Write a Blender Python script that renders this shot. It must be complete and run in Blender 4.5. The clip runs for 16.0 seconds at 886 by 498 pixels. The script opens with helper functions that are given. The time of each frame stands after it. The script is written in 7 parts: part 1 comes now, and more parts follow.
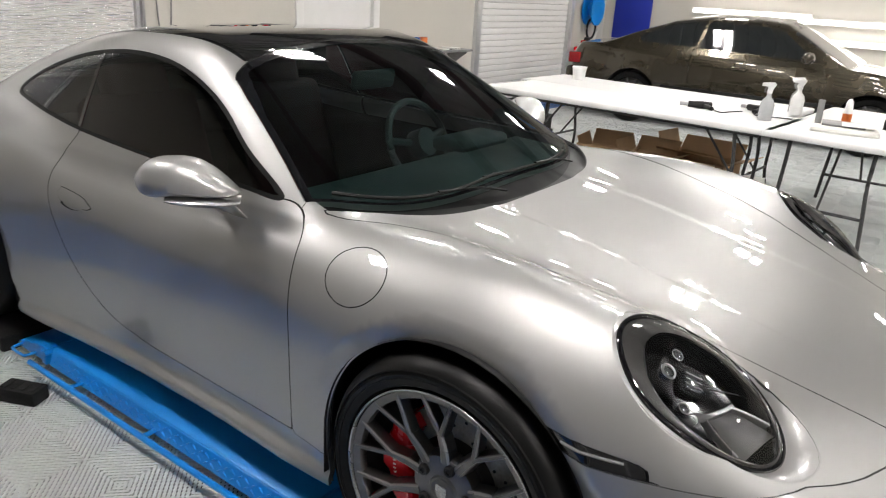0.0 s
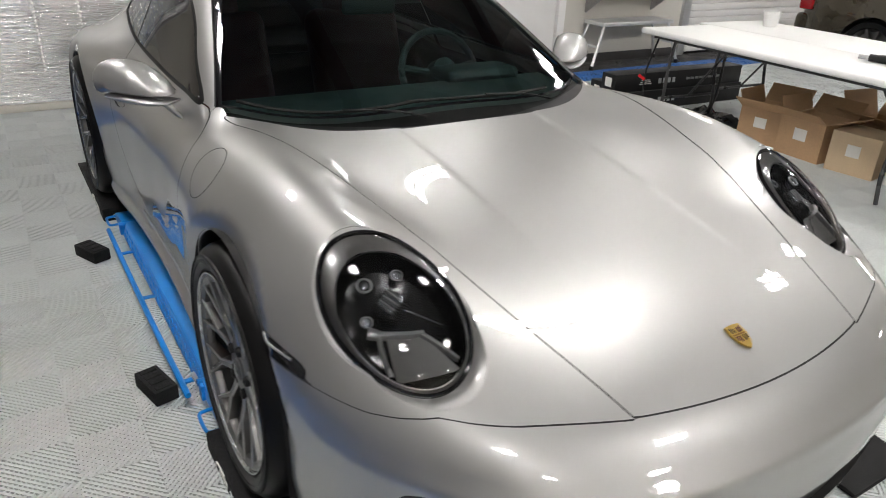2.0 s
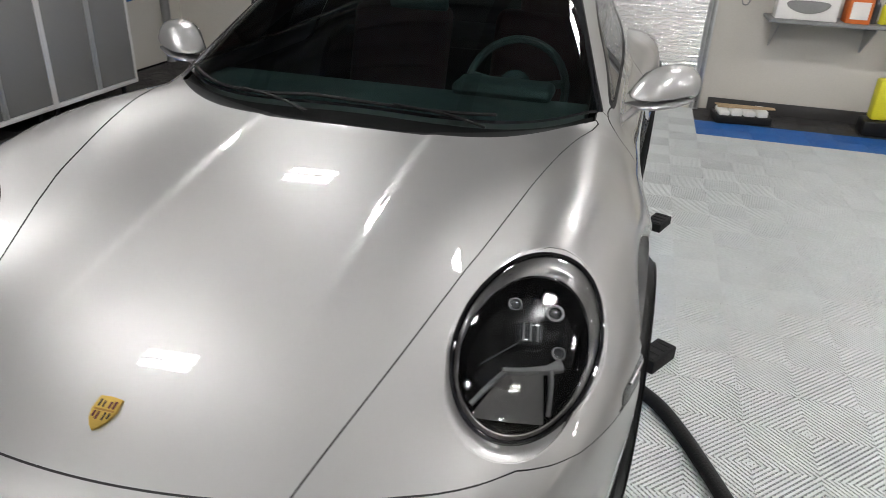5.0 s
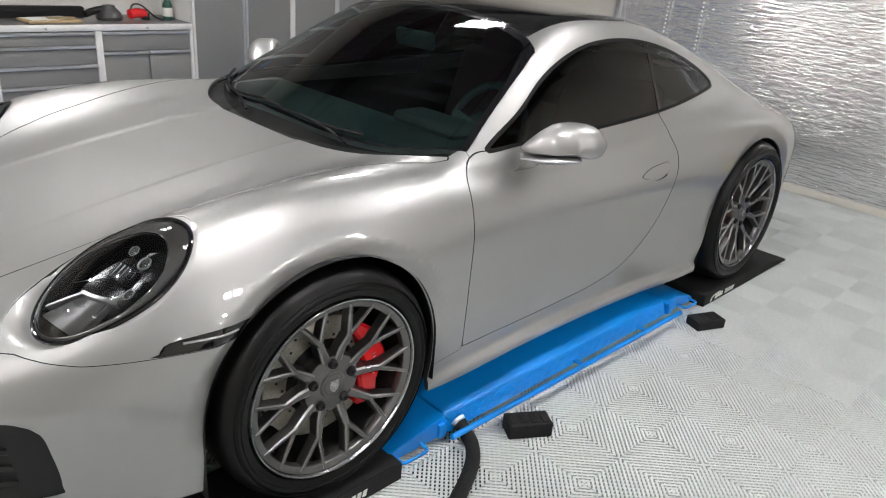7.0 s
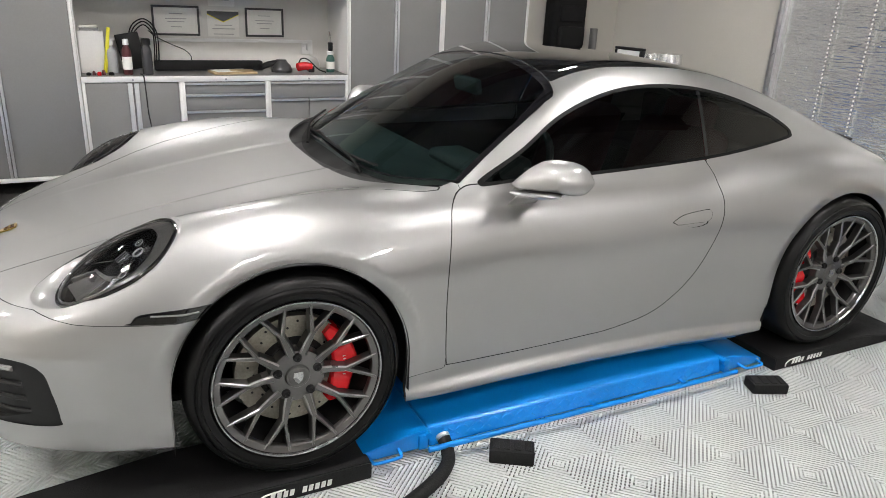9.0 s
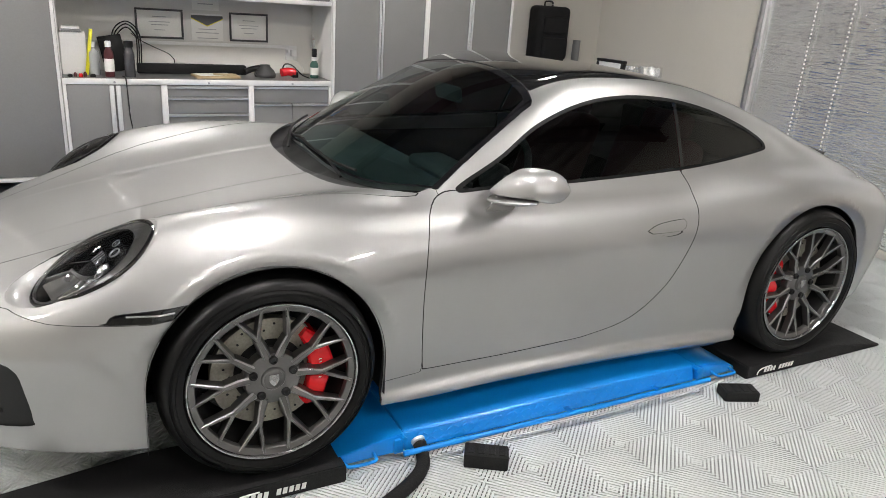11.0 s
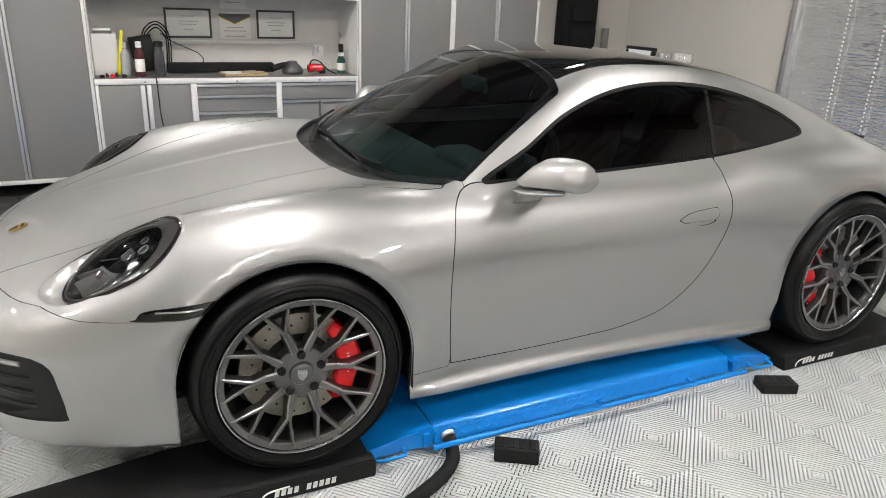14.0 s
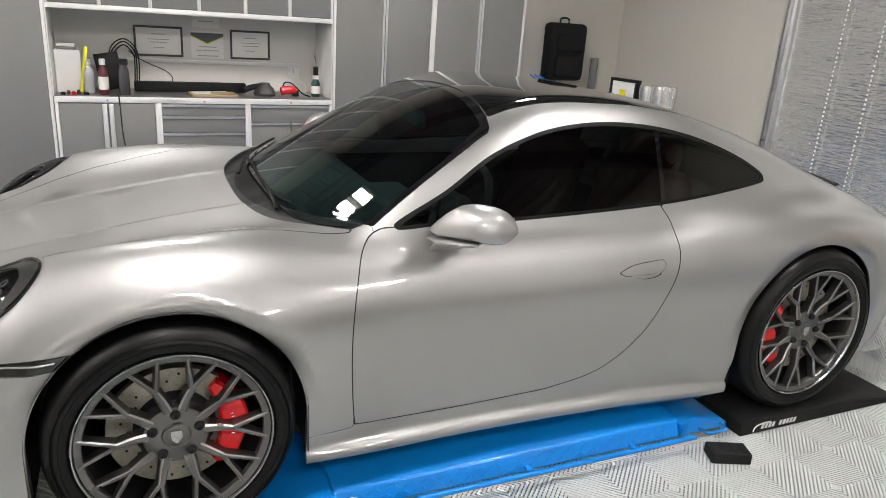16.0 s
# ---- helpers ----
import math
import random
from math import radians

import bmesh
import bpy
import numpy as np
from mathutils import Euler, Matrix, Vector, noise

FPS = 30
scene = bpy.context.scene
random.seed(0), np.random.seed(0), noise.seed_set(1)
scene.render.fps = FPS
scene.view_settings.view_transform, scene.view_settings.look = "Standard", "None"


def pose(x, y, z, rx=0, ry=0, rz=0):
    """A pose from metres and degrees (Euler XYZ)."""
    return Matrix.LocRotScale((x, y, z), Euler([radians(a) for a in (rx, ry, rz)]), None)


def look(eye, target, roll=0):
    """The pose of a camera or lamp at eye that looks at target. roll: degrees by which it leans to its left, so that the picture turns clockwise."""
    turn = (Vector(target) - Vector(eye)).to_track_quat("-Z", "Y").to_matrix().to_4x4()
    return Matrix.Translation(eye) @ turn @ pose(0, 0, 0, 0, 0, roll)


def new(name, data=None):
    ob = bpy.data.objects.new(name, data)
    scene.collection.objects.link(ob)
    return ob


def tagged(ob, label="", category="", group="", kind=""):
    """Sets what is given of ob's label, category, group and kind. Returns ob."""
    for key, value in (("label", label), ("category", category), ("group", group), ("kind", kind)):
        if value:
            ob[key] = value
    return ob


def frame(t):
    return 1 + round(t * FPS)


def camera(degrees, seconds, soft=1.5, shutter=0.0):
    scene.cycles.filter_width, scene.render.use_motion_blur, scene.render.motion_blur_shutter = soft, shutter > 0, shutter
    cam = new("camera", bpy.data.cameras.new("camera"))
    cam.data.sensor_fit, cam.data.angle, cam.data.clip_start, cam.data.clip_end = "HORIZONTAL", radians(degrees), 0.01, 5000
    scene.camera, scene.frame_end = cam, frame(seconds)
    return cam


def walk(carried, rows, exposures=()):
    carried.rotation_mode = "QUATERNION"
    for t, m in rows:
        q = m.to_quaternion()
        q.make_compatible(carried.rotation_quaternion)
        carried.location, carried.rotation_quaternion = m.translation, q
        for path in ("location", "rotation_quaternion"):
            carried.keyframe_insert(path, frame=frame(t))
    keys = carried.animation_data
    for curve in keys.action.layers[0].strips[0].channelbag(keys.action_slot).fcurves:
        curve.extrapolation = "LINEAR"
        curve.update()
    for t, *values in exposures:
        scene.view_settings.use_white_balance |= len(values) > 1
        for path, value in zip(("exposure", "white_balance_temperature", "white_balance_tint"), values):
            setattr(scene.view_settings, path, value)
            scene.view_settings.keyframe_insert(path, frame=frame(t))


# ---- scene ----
PATH = [
    (0, (1.963, -1.98, 1.49), (0.885, -0.444, 0.798), 3.3),
    (0.5, (2.144, -2.021, 1.505), (0.919, -0.626, 0.76), 0.4),
    (1, (2.406, -1.858, 1.491), (1.008, -0.652, 0.722), 0.4),
    (1.5, (2.577, -1.601, 1.482), (1.131, -0.53, 0.609), 0.8),
    (2, (2.763, -1.262, 1.491), (1.247, -0.279, 0.633), 2.6),
    (2.5, (2.963, -0.964, 1.504), (1.327, -0.175, 0.666), 2.2),
    (3, (2.987, -0.634, 1.481), (1.295, 0.026, 0.645), 3.6),
    (3.2, (2.989, -0.487, 1.503), (1.288, 0.158, 0.671), 5.1),
    (5.3, (2.749, 0.985, 1.504), (1.05, 0.428, 0.607), 2.2),
    (5.5, (2.718, 1.113, 1.513), (1.032, 0.511, 0.621), 2.5),
    (6, (2.52, 1.403, 1.452), (0.879, 0.583, 0.655), 4.2),
    (6.5, (2.34, 1.813, 1.495), (0.851, 0.745, 0.691), 4.5),
    (7, (2.178, 2.184, 1.52), (0.868, 0.896, 0.73), 5.0),
    (7.5, (1.952, 2.416, 1.512), (0.779, 0.946, 0.832), 5.4),
    (8, (1.786, 2.632, 1.547), (0.79, 1.053, 0.83), 3.3),
    (8.2, (1.715, 2.7, 1.551), (0.812, 1.071, 0.821), 2.2),
    (10.3, (1.703, 2.788, 1.548), (0.866, 1.099, 0.88), 3.0),
    (10.5, (1.708, 2.792, 1.55), (0.85, 1.111, 0.888), 3.3),
    (11, (1.699, 2.795, 1.549), (0.803, 1.135, 0.883), 4.1),
    (11.5, (1.69, 2.788, 1.548), (0.797, 1.132, 0.871), 4.1),
    (12, (1.689, 2.778, 1.543), (0.791, 1.126, 0.86), 4.4),
    (12.5, (1.685, 2.778, 1.547), (0.777, 1.134, 0.859), 4.1),
    (13, (1.666, 2.769, 1.542), (0.72, 1.13, 0.895), 3.6),
    (13.5, (1.665, 2.782, 1.544), (0.764, 1.125, 0.88), 1.9),
    (14, (1.677, 2.784, 1.539), (0.862, 1.092, 0.852), 2.4),
    (14.5, (1.647, 2.805, 1.54), (0.842, 1.107, 0.855), 3.1),
    (15, (1.571, 2.815, 1.545), (0.76, 1.124, 0.848), 3.2),
    (15.5, (1.431, 2.75, 1.551), (0.593, 1.056, 0.897), 4.2),
    (16, (1.291, 2.705, 1.575), (0.496, 0.983, 0.941), 4.0),
]
EXPOSURE = [(0.0, 0.13, 6600, 12), (1.5, 0.10, 6560, 12), (2.5, -0.14, 6540, 11), (5.5, -0.08, 6350, 12), (6.0, -0.06, 6330, 12), (7.5, 0.16, 6420, 12), (11.0, 0.26, 6560, 12), (16.0, 0.26, 6580, 12)]
LENS = 64.3
cam = camera(LENS, 16.0, soft=0.8, shutter=0.3)
walk(cam, [(t, look(eye, target, roll)) for t, eye, target, roll in PATH], EXPOSURE)

# ---- light ----
scene.view_settings.exposure = 0.0
world = bpy.data.worlds.new("world")
world.use_nodes = True
world.node_tree.nodes["Background"].inputs["Color"].default_value = (0.5, 0.5, 0.5, 1)
world.node_tree.nodes["Background"].inputs["Strength"].default_value = 0.03
scene.world = world
LAMP = 136.0          # strength of the ceiling panels


# ---- materials ----
def mat(name, color, rough=0.5, metal=0.0, vary=0.12, scale=6.0, fine=120.0, bump=0.0, bump_scale=60.0, coat=0.0, coat_rough=0.03, stretch=(1, 1, 1), spec=0.5, object_random=0.0):
    m = bpy.data.materials.new(name)
    m.use_nodes = True
    nt = m.node_tree
    b = nt.nodes["Principled BSDF"]
    b.inputs["Metallic"].default_value = metal
    b.inputs["Coat Weight"].default_value = coat
    b.inputs["Coat Roughness"].default_value = coat_rough
    b.inputs["Specular IOR Level"].default_value = spec
    tc = nt.nodes.new("ShaderNodeTexCoord")
    mp = nt.nodes.new("ShaderNodeMapping")
    mp.inputs["Scale"].default_value = stretch
    nt.links.new(tc.outputs["Object"], mp.inputs["Vector"])
    big = nt.nodes.new("ShaderNodeTexNoise")
    big.inputs["Scale"].default_value, big.inputs["Detail"].default_value = scale, 4
    small = nt.nodes.new("ShaderNodeTexNoise")
    small.inputs["Scale"].default_value, small.inputs["Detail"].default_value = fine, 2
    for n in (big, small):
        nt.links.new(mp.outputs["Vector"], n.inputs["Vector"])
    add = nt.nodes.new("ShaderNodeMath")
    add.operation = "ADD"
    nt.links.new(big.outputs["Fac"], add.inputs[0])
    nt.links.new(small.outputs["Fac"], add.inputs[1])
    val = add.outputs[0]
    if object_random:
        info = nt.nodes.new("ShaderNodeObjectInfo")
        ma = nt.nodes.new("ShaderNodeMath")
        ma.operation = "MULTIPLY_ADD"
        nt.links.new(info.outputs["Random"], ma.inputs[0])
        ma.inputs[1].default_value = object_random
        nt.links.new(val, ma.inputs[2])
        val = ma.outputs[0]
    ramp = nt.nodes.new("ShaderNodeMapRange")
    ramp.inputs["From Min"].default_value, ramp.inputs["From Max"].default_value = 0.6, 1.4
    ramp.inputs["To Min"].default_value, ramp.inputs["To Max"].default_value = 1 - vary, 1 + vary
    nt.links.new(val, ramp.inputs["Value"])
    mul = nt.nodes.new("ShaderNodeMix")
    mul.data_type, mul.blend_type = "RGBA", "MULTIPLY"
    mul.inputs["Factor"].default_value = 1
    mul.inputs["A"].default_value = (*color, 1)
    nt.links.new(ramp.outputs["Result"], mul.inputs["B"])
    nt.links.new(mul.outputs["Result"], b.inputs["Base Color"])
    rr = nt.nodes.new("ShaderNodeMapRange")
    rr.inputs["From Min"].default_value, rr.inputs["From Max"].default_value = 0.3, 0.7
    rr.inputs["To Min"].default_value, rr.inputs["To Max"].default_value = max(rough * 0.85, 0.0), min(rough * 1.15, 1)
    nt.links.new(big.outputs["Fac"], rr.inputs["Value"])
    nt.links.new(rr.outputs["Result"], b.inputs["Roughness"])
    if bump:
        tex = nt.nodes.new("ShaderNodeTexNoise")
        tex.inputs["Scale"].default_value, tex.inputs["Detail"].default_value = bump_scale, 3
        nt.links.new(mp.outputs["Vector"], tex.inputs["Vector"])
        bn = nt.nodes.new("ShaderNodeBump")
        bn.inputs["Strength"].default_value, bn.inputs["Distance"].default_value = bump, 0.004
        nt.links.new(tex.outputs["Fac"], bn.inputs["Height"])
        nt.links.new(bn.outputs["Normal"], b.inputs["Normal"])
    return m


def glow(name, color, strength):
    m = bpy.data.materials.new(name)
    m.use_nodes = True
    b = m.node_tree.nodes["Principled BSDF"]
    b.inputs["Base Color"].default_value = (*color, 1)
    b.inputs["Emission Color"].default_value = (*color, 1)
    b.inputs["Emission Strength"].default_value = strength
    return m


def glass(name, tint, ior=1.5):
    """Thin tinted pane: clear tinted transmission with a mirror-like gloss on it."""
    m = bpy.data.materials.new(name)
    m.use_nodes = True
    nt = m.node_tree
    nt.nodes.remove(nt.nodes["Principled BSDF"])
    tr = nt.nodes.new("ShaderNodeBsdfTransparent")
    tr.inputs["Color"].default_value = (*tint, 1)
    gl = nt.nodes.new("ShaderNodeBsdfGlossy")
    gl.inputs["Roughness"].default_value = 0.01
    fr = nt.nodes.new("ShaderNodeFresnel")
    fr.inputs["IOR"].default_value = ior
    mx = nt.nodes.new("ShaderNodeMixShader")
    nt.links.new(fr.outputs["Fac"], mx.inputs["Fac"])
    nt.links.new(tr.outputs["BSDF"], mx.inputs[1])
    nt.links.new(gl.outputs["BSDF"], mx.inputs[2])
    nt.links.new(mx.outputs["Shader"], nt.nodes["Material Output"].inputs["Surface"])
    return m


M = {
    "wall": mat("painted_wall", (0.60, 0.575, 0.52), 0.75, vary=0.05, scale=1.5, bump=0.15, bump_scale=140),
    "ceil": mat("dark_deck", (0.26, 0.263, 0.267), 0.6, vary=0.2, scale=3),
    "steel_beam": mat("beam_paint", (0.05, 0.05, 0.055), 0.6),
    "tile_grey": mat("tile_grey", (0.575, 0.60, 0.595), 0.45, vary=0.10, scale=5, fine=60, object_random=0.25),
    "tile_blue": mat("tile_blue", (0.022, 0.13, 0.42), 0.45, vary=0.12, scale=5, fine=60, object_random=0.25),
    "tile_dark": mat("tile_dark", (0.045, 0.043, 0.042), 0.5, vary=0.15, scale=5, fine=60),
    # near-black base that stands in for the shade down the tile slots
    "slab": mat("floor_slab", (0.016, 0.016, 0.016), 0.95, spec=0.1),
    "cab": mat("cabinet_grey", (0.208, 0.205, 0.201), 0.42, vary=0.05, scale=3, coat=0.15, coat_rough=0.3),
    "cab_in": mat("cabinet_wall", (0.67, 0.655, 0.62), 0.6, vary=0.05),
    "alu": mat("white_alu", (0.85, 0.84, 0.82), 0.35, 0.35, vary=0.04),
    "alu_raw": mat("raw_alu", (0.66, 0.665, 0.67), 0.38, 0.65, vary=0.08, stretch=(1, 1, 12)),
    "benchtop": mat("bench_top", (0.23, 0.225, 0.22), 0.35, 0.5, vary=0.12),
    "foil": mat("foil", (0.90, 0.90, 0.90), 0.16, 0.84, vary=0.12, scale=4, fine=50, bump=0.6, bump_scale=60, stretch=(1, 0.35, 2.2)),
    "white": mat("white_paint", (0.80, 0.79, 0.77), 0.45, vary=0.04),
    "white_plastic": mat("white_plastic", (0.78, 0.78, 0.77), 0.42, vary=0.05, bump=0.05, bump_scale=200),
    "grey_plastic": mat("grey_plastic", (0.22, 0.22, 0.22), 0.5),
    "black": mat("black_plastic", (0.009, 0.009, 0.0095), 0.45, vary=0.2, spec=0.3),
    "black_matt": mat("black_matt", (0.010, 0.010, 0.010), 0.75, vary=0.2, spec=0.25),
    "black_gloss": mat("black_gloss", (0.006, 0.006, 0.007), 0.08, vary=0.1, coat=0.5),
    "black_foam": mat("black_foam", (0.012, 0.012, 0.0125), 0.8, vary=0.3, bump=0.5, bump_scale=300, spec=0.25),
    "rubber": mat("tyre_rubber", (0.0045, 0.0045, 0.0045), 0.40, vary=0.2, bump=0.04, bump_scale=300, spec=0.2),
    "hose": mat("hose_rubber", (0.010, 0.010, 0.010), 0.7, vary=0.3, bump=0.4, bump_scale=150, spec=0.25),
    "blue": mat("lift_blue", (0.0, 0.235, 0.72), 0.36, vary=0.06, scale=8, coat=0.18, coat_rough=0.15),
    "blue_dark": mat("blue_fabric", (0.02, 0.12, 0.45), 0.7),
    "steel": mat("steel", (0.45, 0.45, 0.46), 0.32, 1.0, vary=0.15, scale=30),
    "chrome": mat("chrome", (0.85, 0.85, 0.86), 0.06, 1.0, vary=0.03),
    "rim": mat("rim_grey", (0.150, 0.146, 0.143), 0.33, 0.88, vary=0.06, scale=20, coat=0.3, coat_rough=0.2),
    # paler rim grey that paints the lit highlight onto the spokes' bevels
    "rim_bevel_glint": mat("rim_bevel_glint", (0.34, 0.335, 0.33), 0.30, 0.95, vary=0.05),
    "rim_edge": mat("rim_edge", (0.42, 0.42, 0.42), 0.25, 1.0, vary=0.05),
    "disc": mat("brake_disc", (0.34, 0.32, 0.27), 0.45, 0.7, vary=0.25, scale=40),
    "red": mat("red_enamel", (0.72, 0.010, 0.016), 0.25, vary=0.06, coat=0.6, coat_rough=0.05),
    "red_dark": mat("dark_red_leather", (0.075, 0.010, 0.013), 0.6, vary=0.15),
    "cabin": mat("cabin_black", (0.048, 0.050, 0.050), 0.6),
    "gold": mat("gold", (0.46, 0.31, 0.075), 0.33, 0.95),
    "gold_dark": mat("gold_shade", (0.30, 0.17, 0.04), 0.4, 0.8),
    "card_pale": mat("pale_cardboard", (0.58, 0.44, 0.29), 0.8, vary=0.1, scale=8),
    "card": mat("cardboard", (0.46, 0.295, 0.165), 0.8, vary=0.12, scale=8),
    "paper": mat("paper", (0.80, 0.79, 0.75), 0.7, vary=0.06),
    # print lightened in colour to stand in for glare over the sheets
    "print_glare": mat("print_glare", (0.42, 0.42, 0.41), 0.7),
    "dark_metal": mat("dark_metal", (0.045, 0.045, 0.046), 0.30, vary=0.1),
    "paper_dark": mat("paper_grey", (0.12, 0.12, 0.12), 0.7),
    "yellow": mat("yellow_plastic", (0.78, 0.72, 0.03), 0.5),
    "orange": mat("orange_label", (0.65, 0.16, 0.03), 0.5),
    "green": mat("green_bottle", (0.02, 0.09, 0.07), 0.3),
    "dark_bottle": mat("dark_bottle", (0.05, 0.05, 0.055), 0.25, coat=0.4),
    "wood": mat("light_wood", (0.45, 0.33, 0.19), 0.6, vary=0.2, stretch=(1, 8, 8)),
    "black_car": mat("bronze_black_paint", (0.060, 0.050, 0.033), 0.26, 0.7, vary=0.08, coat=1.0, coat_rough=0.03),
    "lamp": glow("lamp_panel", (1.0, 0.98, 0.945), LAMP),
    "strip": glow("wall_light", (1.0, 0.97, 0.92), 9.0),
    "frosted": mat("frosted_plastic", (0.42, 0.43, 0.44), 0.2, vary=0.08, scale=20),
}


# ---- mesh helpers ----
def add_box(bm, x0, x1, y0, y1, z0, z1, bevel=0.0, seg=2, turn=None):
    r = bmesh.ops.create_cube(bm, size=1)
    vs = r["verts"]
    c = Vector(((x0 + x1) / 2, (y0 + y1) / 2, (z0 + z1) / 2))
    m = Matrix.Diagonal((abs(x1 - x0), abs(y1 - y0), abs(z1 - z0), 1))
    bmesh.ops.transform(bm, matrix=m, verts=vs)
    if bevel > 0:
        es = list({e for v in vs for e in v.link_edges})
        out = bmesh.ops.bevel(bm, geom=es, offset=bevel, segments=seg, profile=0.5, affect="EDGES", clamp_overlap=True)
        vs = list({v for f in out["faces"] for v in f.verts} | {v for v in vs if v.is_valid})
    t = Matrix.Translation(c)
    if turn is not None:
        t = t @ turn
    bmesh.ops.transform(bm, matrix=t, verts=vs)
    return vs


def box(x0, x1, y0, y1, z0, z1, bevel=0.0, seg=2, turn=None):
    bm = bmesh.new()
    add_box(bm, x0, x1, y0, y1, z0, z1, bevel, seg, turn)
    return bm


def add_cyl(bm, p0, p1, r0, r1=None, seg=16, cap=True):
    p0, p1 = Vector(p0), Vector(p1)
    r1 = r0 if r1 is None else r1
    d = p1 - p0
    out = bmesh.ops.create_cone(bm, cap_ends=cap, segments=seg, radius1=r0, radius2=r1, depth=d.length)
    q = d.to_track_quat("Z", "Y").to_matrix().to_4x4()
    bmesh.ops.transform(bm, matrix=Matrix.Translation((p0 + p1) / 2) @ q, verts=out["verts"])
    return out["verts"]


def cyl(p0, p1, r0, r1=None, seg=16):
    bm = bmesh.new()
    add_cyl(bm, p0, p1, r0, r1, seg)
    return bm


def smooth_path(pts, n=8):
    """Catmull-Rom through a few points."""
    ps = [Vector(p) for p in pts]
    ps = [2 * ps[0] - ps[1]] + ps + [2 * ps[-1] - ps[-2]]
    out = []
    for i in range(1, len(ps) - 2):
        a, b, c, d = ps[i - 1:i + 3]
        for k in range(n):
            t = k / n
            out.append(0.5 * ((2 * b) + (c - a) * t + (2 * a - 5 * b + 4 * c - d) * t * t + (3 * b - a - 3 * c + d) * t ** 3))
    return out + [ps[-2]]


def add_tube(bm, pts, r, seg=8, n=6, flat=1.0):
    pts = smooth_path(pts, n) if n > 1 else [Vector(p) for p in pts]
    rings = []
    up = Vector((0, 0, 1))
    for i, p in enumerate(pts):
        d = (pts[min(i + 1, len(pts) - 1)] - pts[max(i - 1, 0)]).normalized()
        a = d.cross(up)
        if a.length < 0.05:
            a = d.cross(Vector((1, 0, 0)))
        a.normalize()
        b = a.cross(d)
        rings.append([bm.verts.new(p + (a * math.cos(w) + b * math.sin(w) * flat) * r) for w in [2 * math.pi * k / seg for k in range(seg)]])
    for u, v in zip(rings, rings[1:]):
        for k in range(seg):
            bm.faces.new((u[k], u[(k + 1) % seg], v[(k + 1) % seg], v[k]))
    bm.faces.new(list(reversed(rings[0])))
    bm.faces.new(rings[-1])
    return bm


def tube(pts, r, seg=8, n=6, flat=1.0):
    return add_tube(bmesh.new(), pts, r, seg, n, flat)


def lathe(profile, seg=32, axis="Z", cap=True):
    """Turn a profile of (radius, height) about an axis."""
    bm = bmesh.new()
    rings = []
    for r, h in profile:
        ring = []
        for k in range(seg):
            w = 2 * math.pi * k / seg
            a, b = r * math.cos(w), r * math.sin(w)
            ring.append(bm.verts.new((a, b, h) if axis == "Z" else (a, h, b)))
        rings.append(ring)
    for u, v in zip(rings, rings[1:]):
        for k in range(seg):
            bm.faces.new((u[k], u[(k + 1) % seg], v[(k + 1) % seg], v[k]))
    if cap and profile[0][0] > 1e-4:
        bm.faces.new(list(reversed(rings[0])))
    if cap and profile[-1][0] > 1e-4:
        bm.faces.new(rings[-1])
    bmesh.ops.remove_doubles(bm, verts=bm.verts, dist=1e-6)
    bmesh.ops.recalc_face_normals(bm, faces=bm.faces)
    return bm


def prism(outline, z0, z1, plane="XY"):
    """A flat outline given depth. plane XY: depth along z; XZ: along y; YZ: along x."""
    bm = bmesh.new()
    put = {"XY": lambda a, b, c: (a, b, c), "XZ": lambda a, b, c: (a, c, b), "YZ": lambda a, b, c: (c, a, b)}[plane]
    lo = [bm.verts.new(put(a, b, z0)) for a, b in outline]
    hi = [bm.verts.new(put(a, b, z1)) for a, b in outline]
    n = len(lo)
    bm.faces.new(lo)
    bm.faces.new(list(reversed(hi)))
    for k in range(n):
        bm.faces.new((lo[k], hi[k], hi[(k + 1) % n], lo[(k + 1) % n]))
    bmesh.ops.recalc_face_normals(bm, faces=bm.faces)
    return bm


def mesh_of(name, bm, material, sharp=35):
    me = bpy.data.meshes.new(name)
    bm.to_mesh(me)
    bm.free()
    me.materials.append(material)
    for p in me.polygons:
        p.use_smooth = True
    me.set_sharp_from_angle(angle=radians(sharp))
    return me


def part(name, bm, material, parent=None, label="", at=None, sharp=35):
    ob = new(name, mesh_of(name, bm, material, sharp))
    if parent is not None:
        ob.parent = parent
    if at is not None:
        ob.matrix_local = at if isinstance(at, Matrix) else Matrix.Translation(at)
    if label:
        tagged(ob, label)
    return ob


def thing(name, at, label, category, group="", turn=0):
    ob = new(name)
    ob.empty_display_size = 0.1
    ob.matrix_basis = pose(*at, 0, 0, turn)
    return tagged(ob, label, category, group)


def struct(name, bm, material, label="", category="", sharp=35):
    ob = part(name, bm, material, sharp=sharp)
    return tagged(ob, label, category or name.split("_")[0], kind="structure")


def text_mesh(body, size, depth=0.0005):
    """Lettering as a mesh, centred, in the x-y plane."""
    c = bpy.data.curves.new("lettering", "FONT")
    c.body, c.size, c.extrude, c.align_x, c.align_y, c.resolution_u = body, size, depth, "CENTER", "CENTER", 2
    ob = new("lettering", c)
    me = bpy.data.meshes.new_from_object(ob.evaluated_get(bpy.context.evaluated_depsgraph_get()))
    bpy.data.objects.remove(ob)
    bm = bmesh.new()
    bm.from_mesh(me)
    return bm


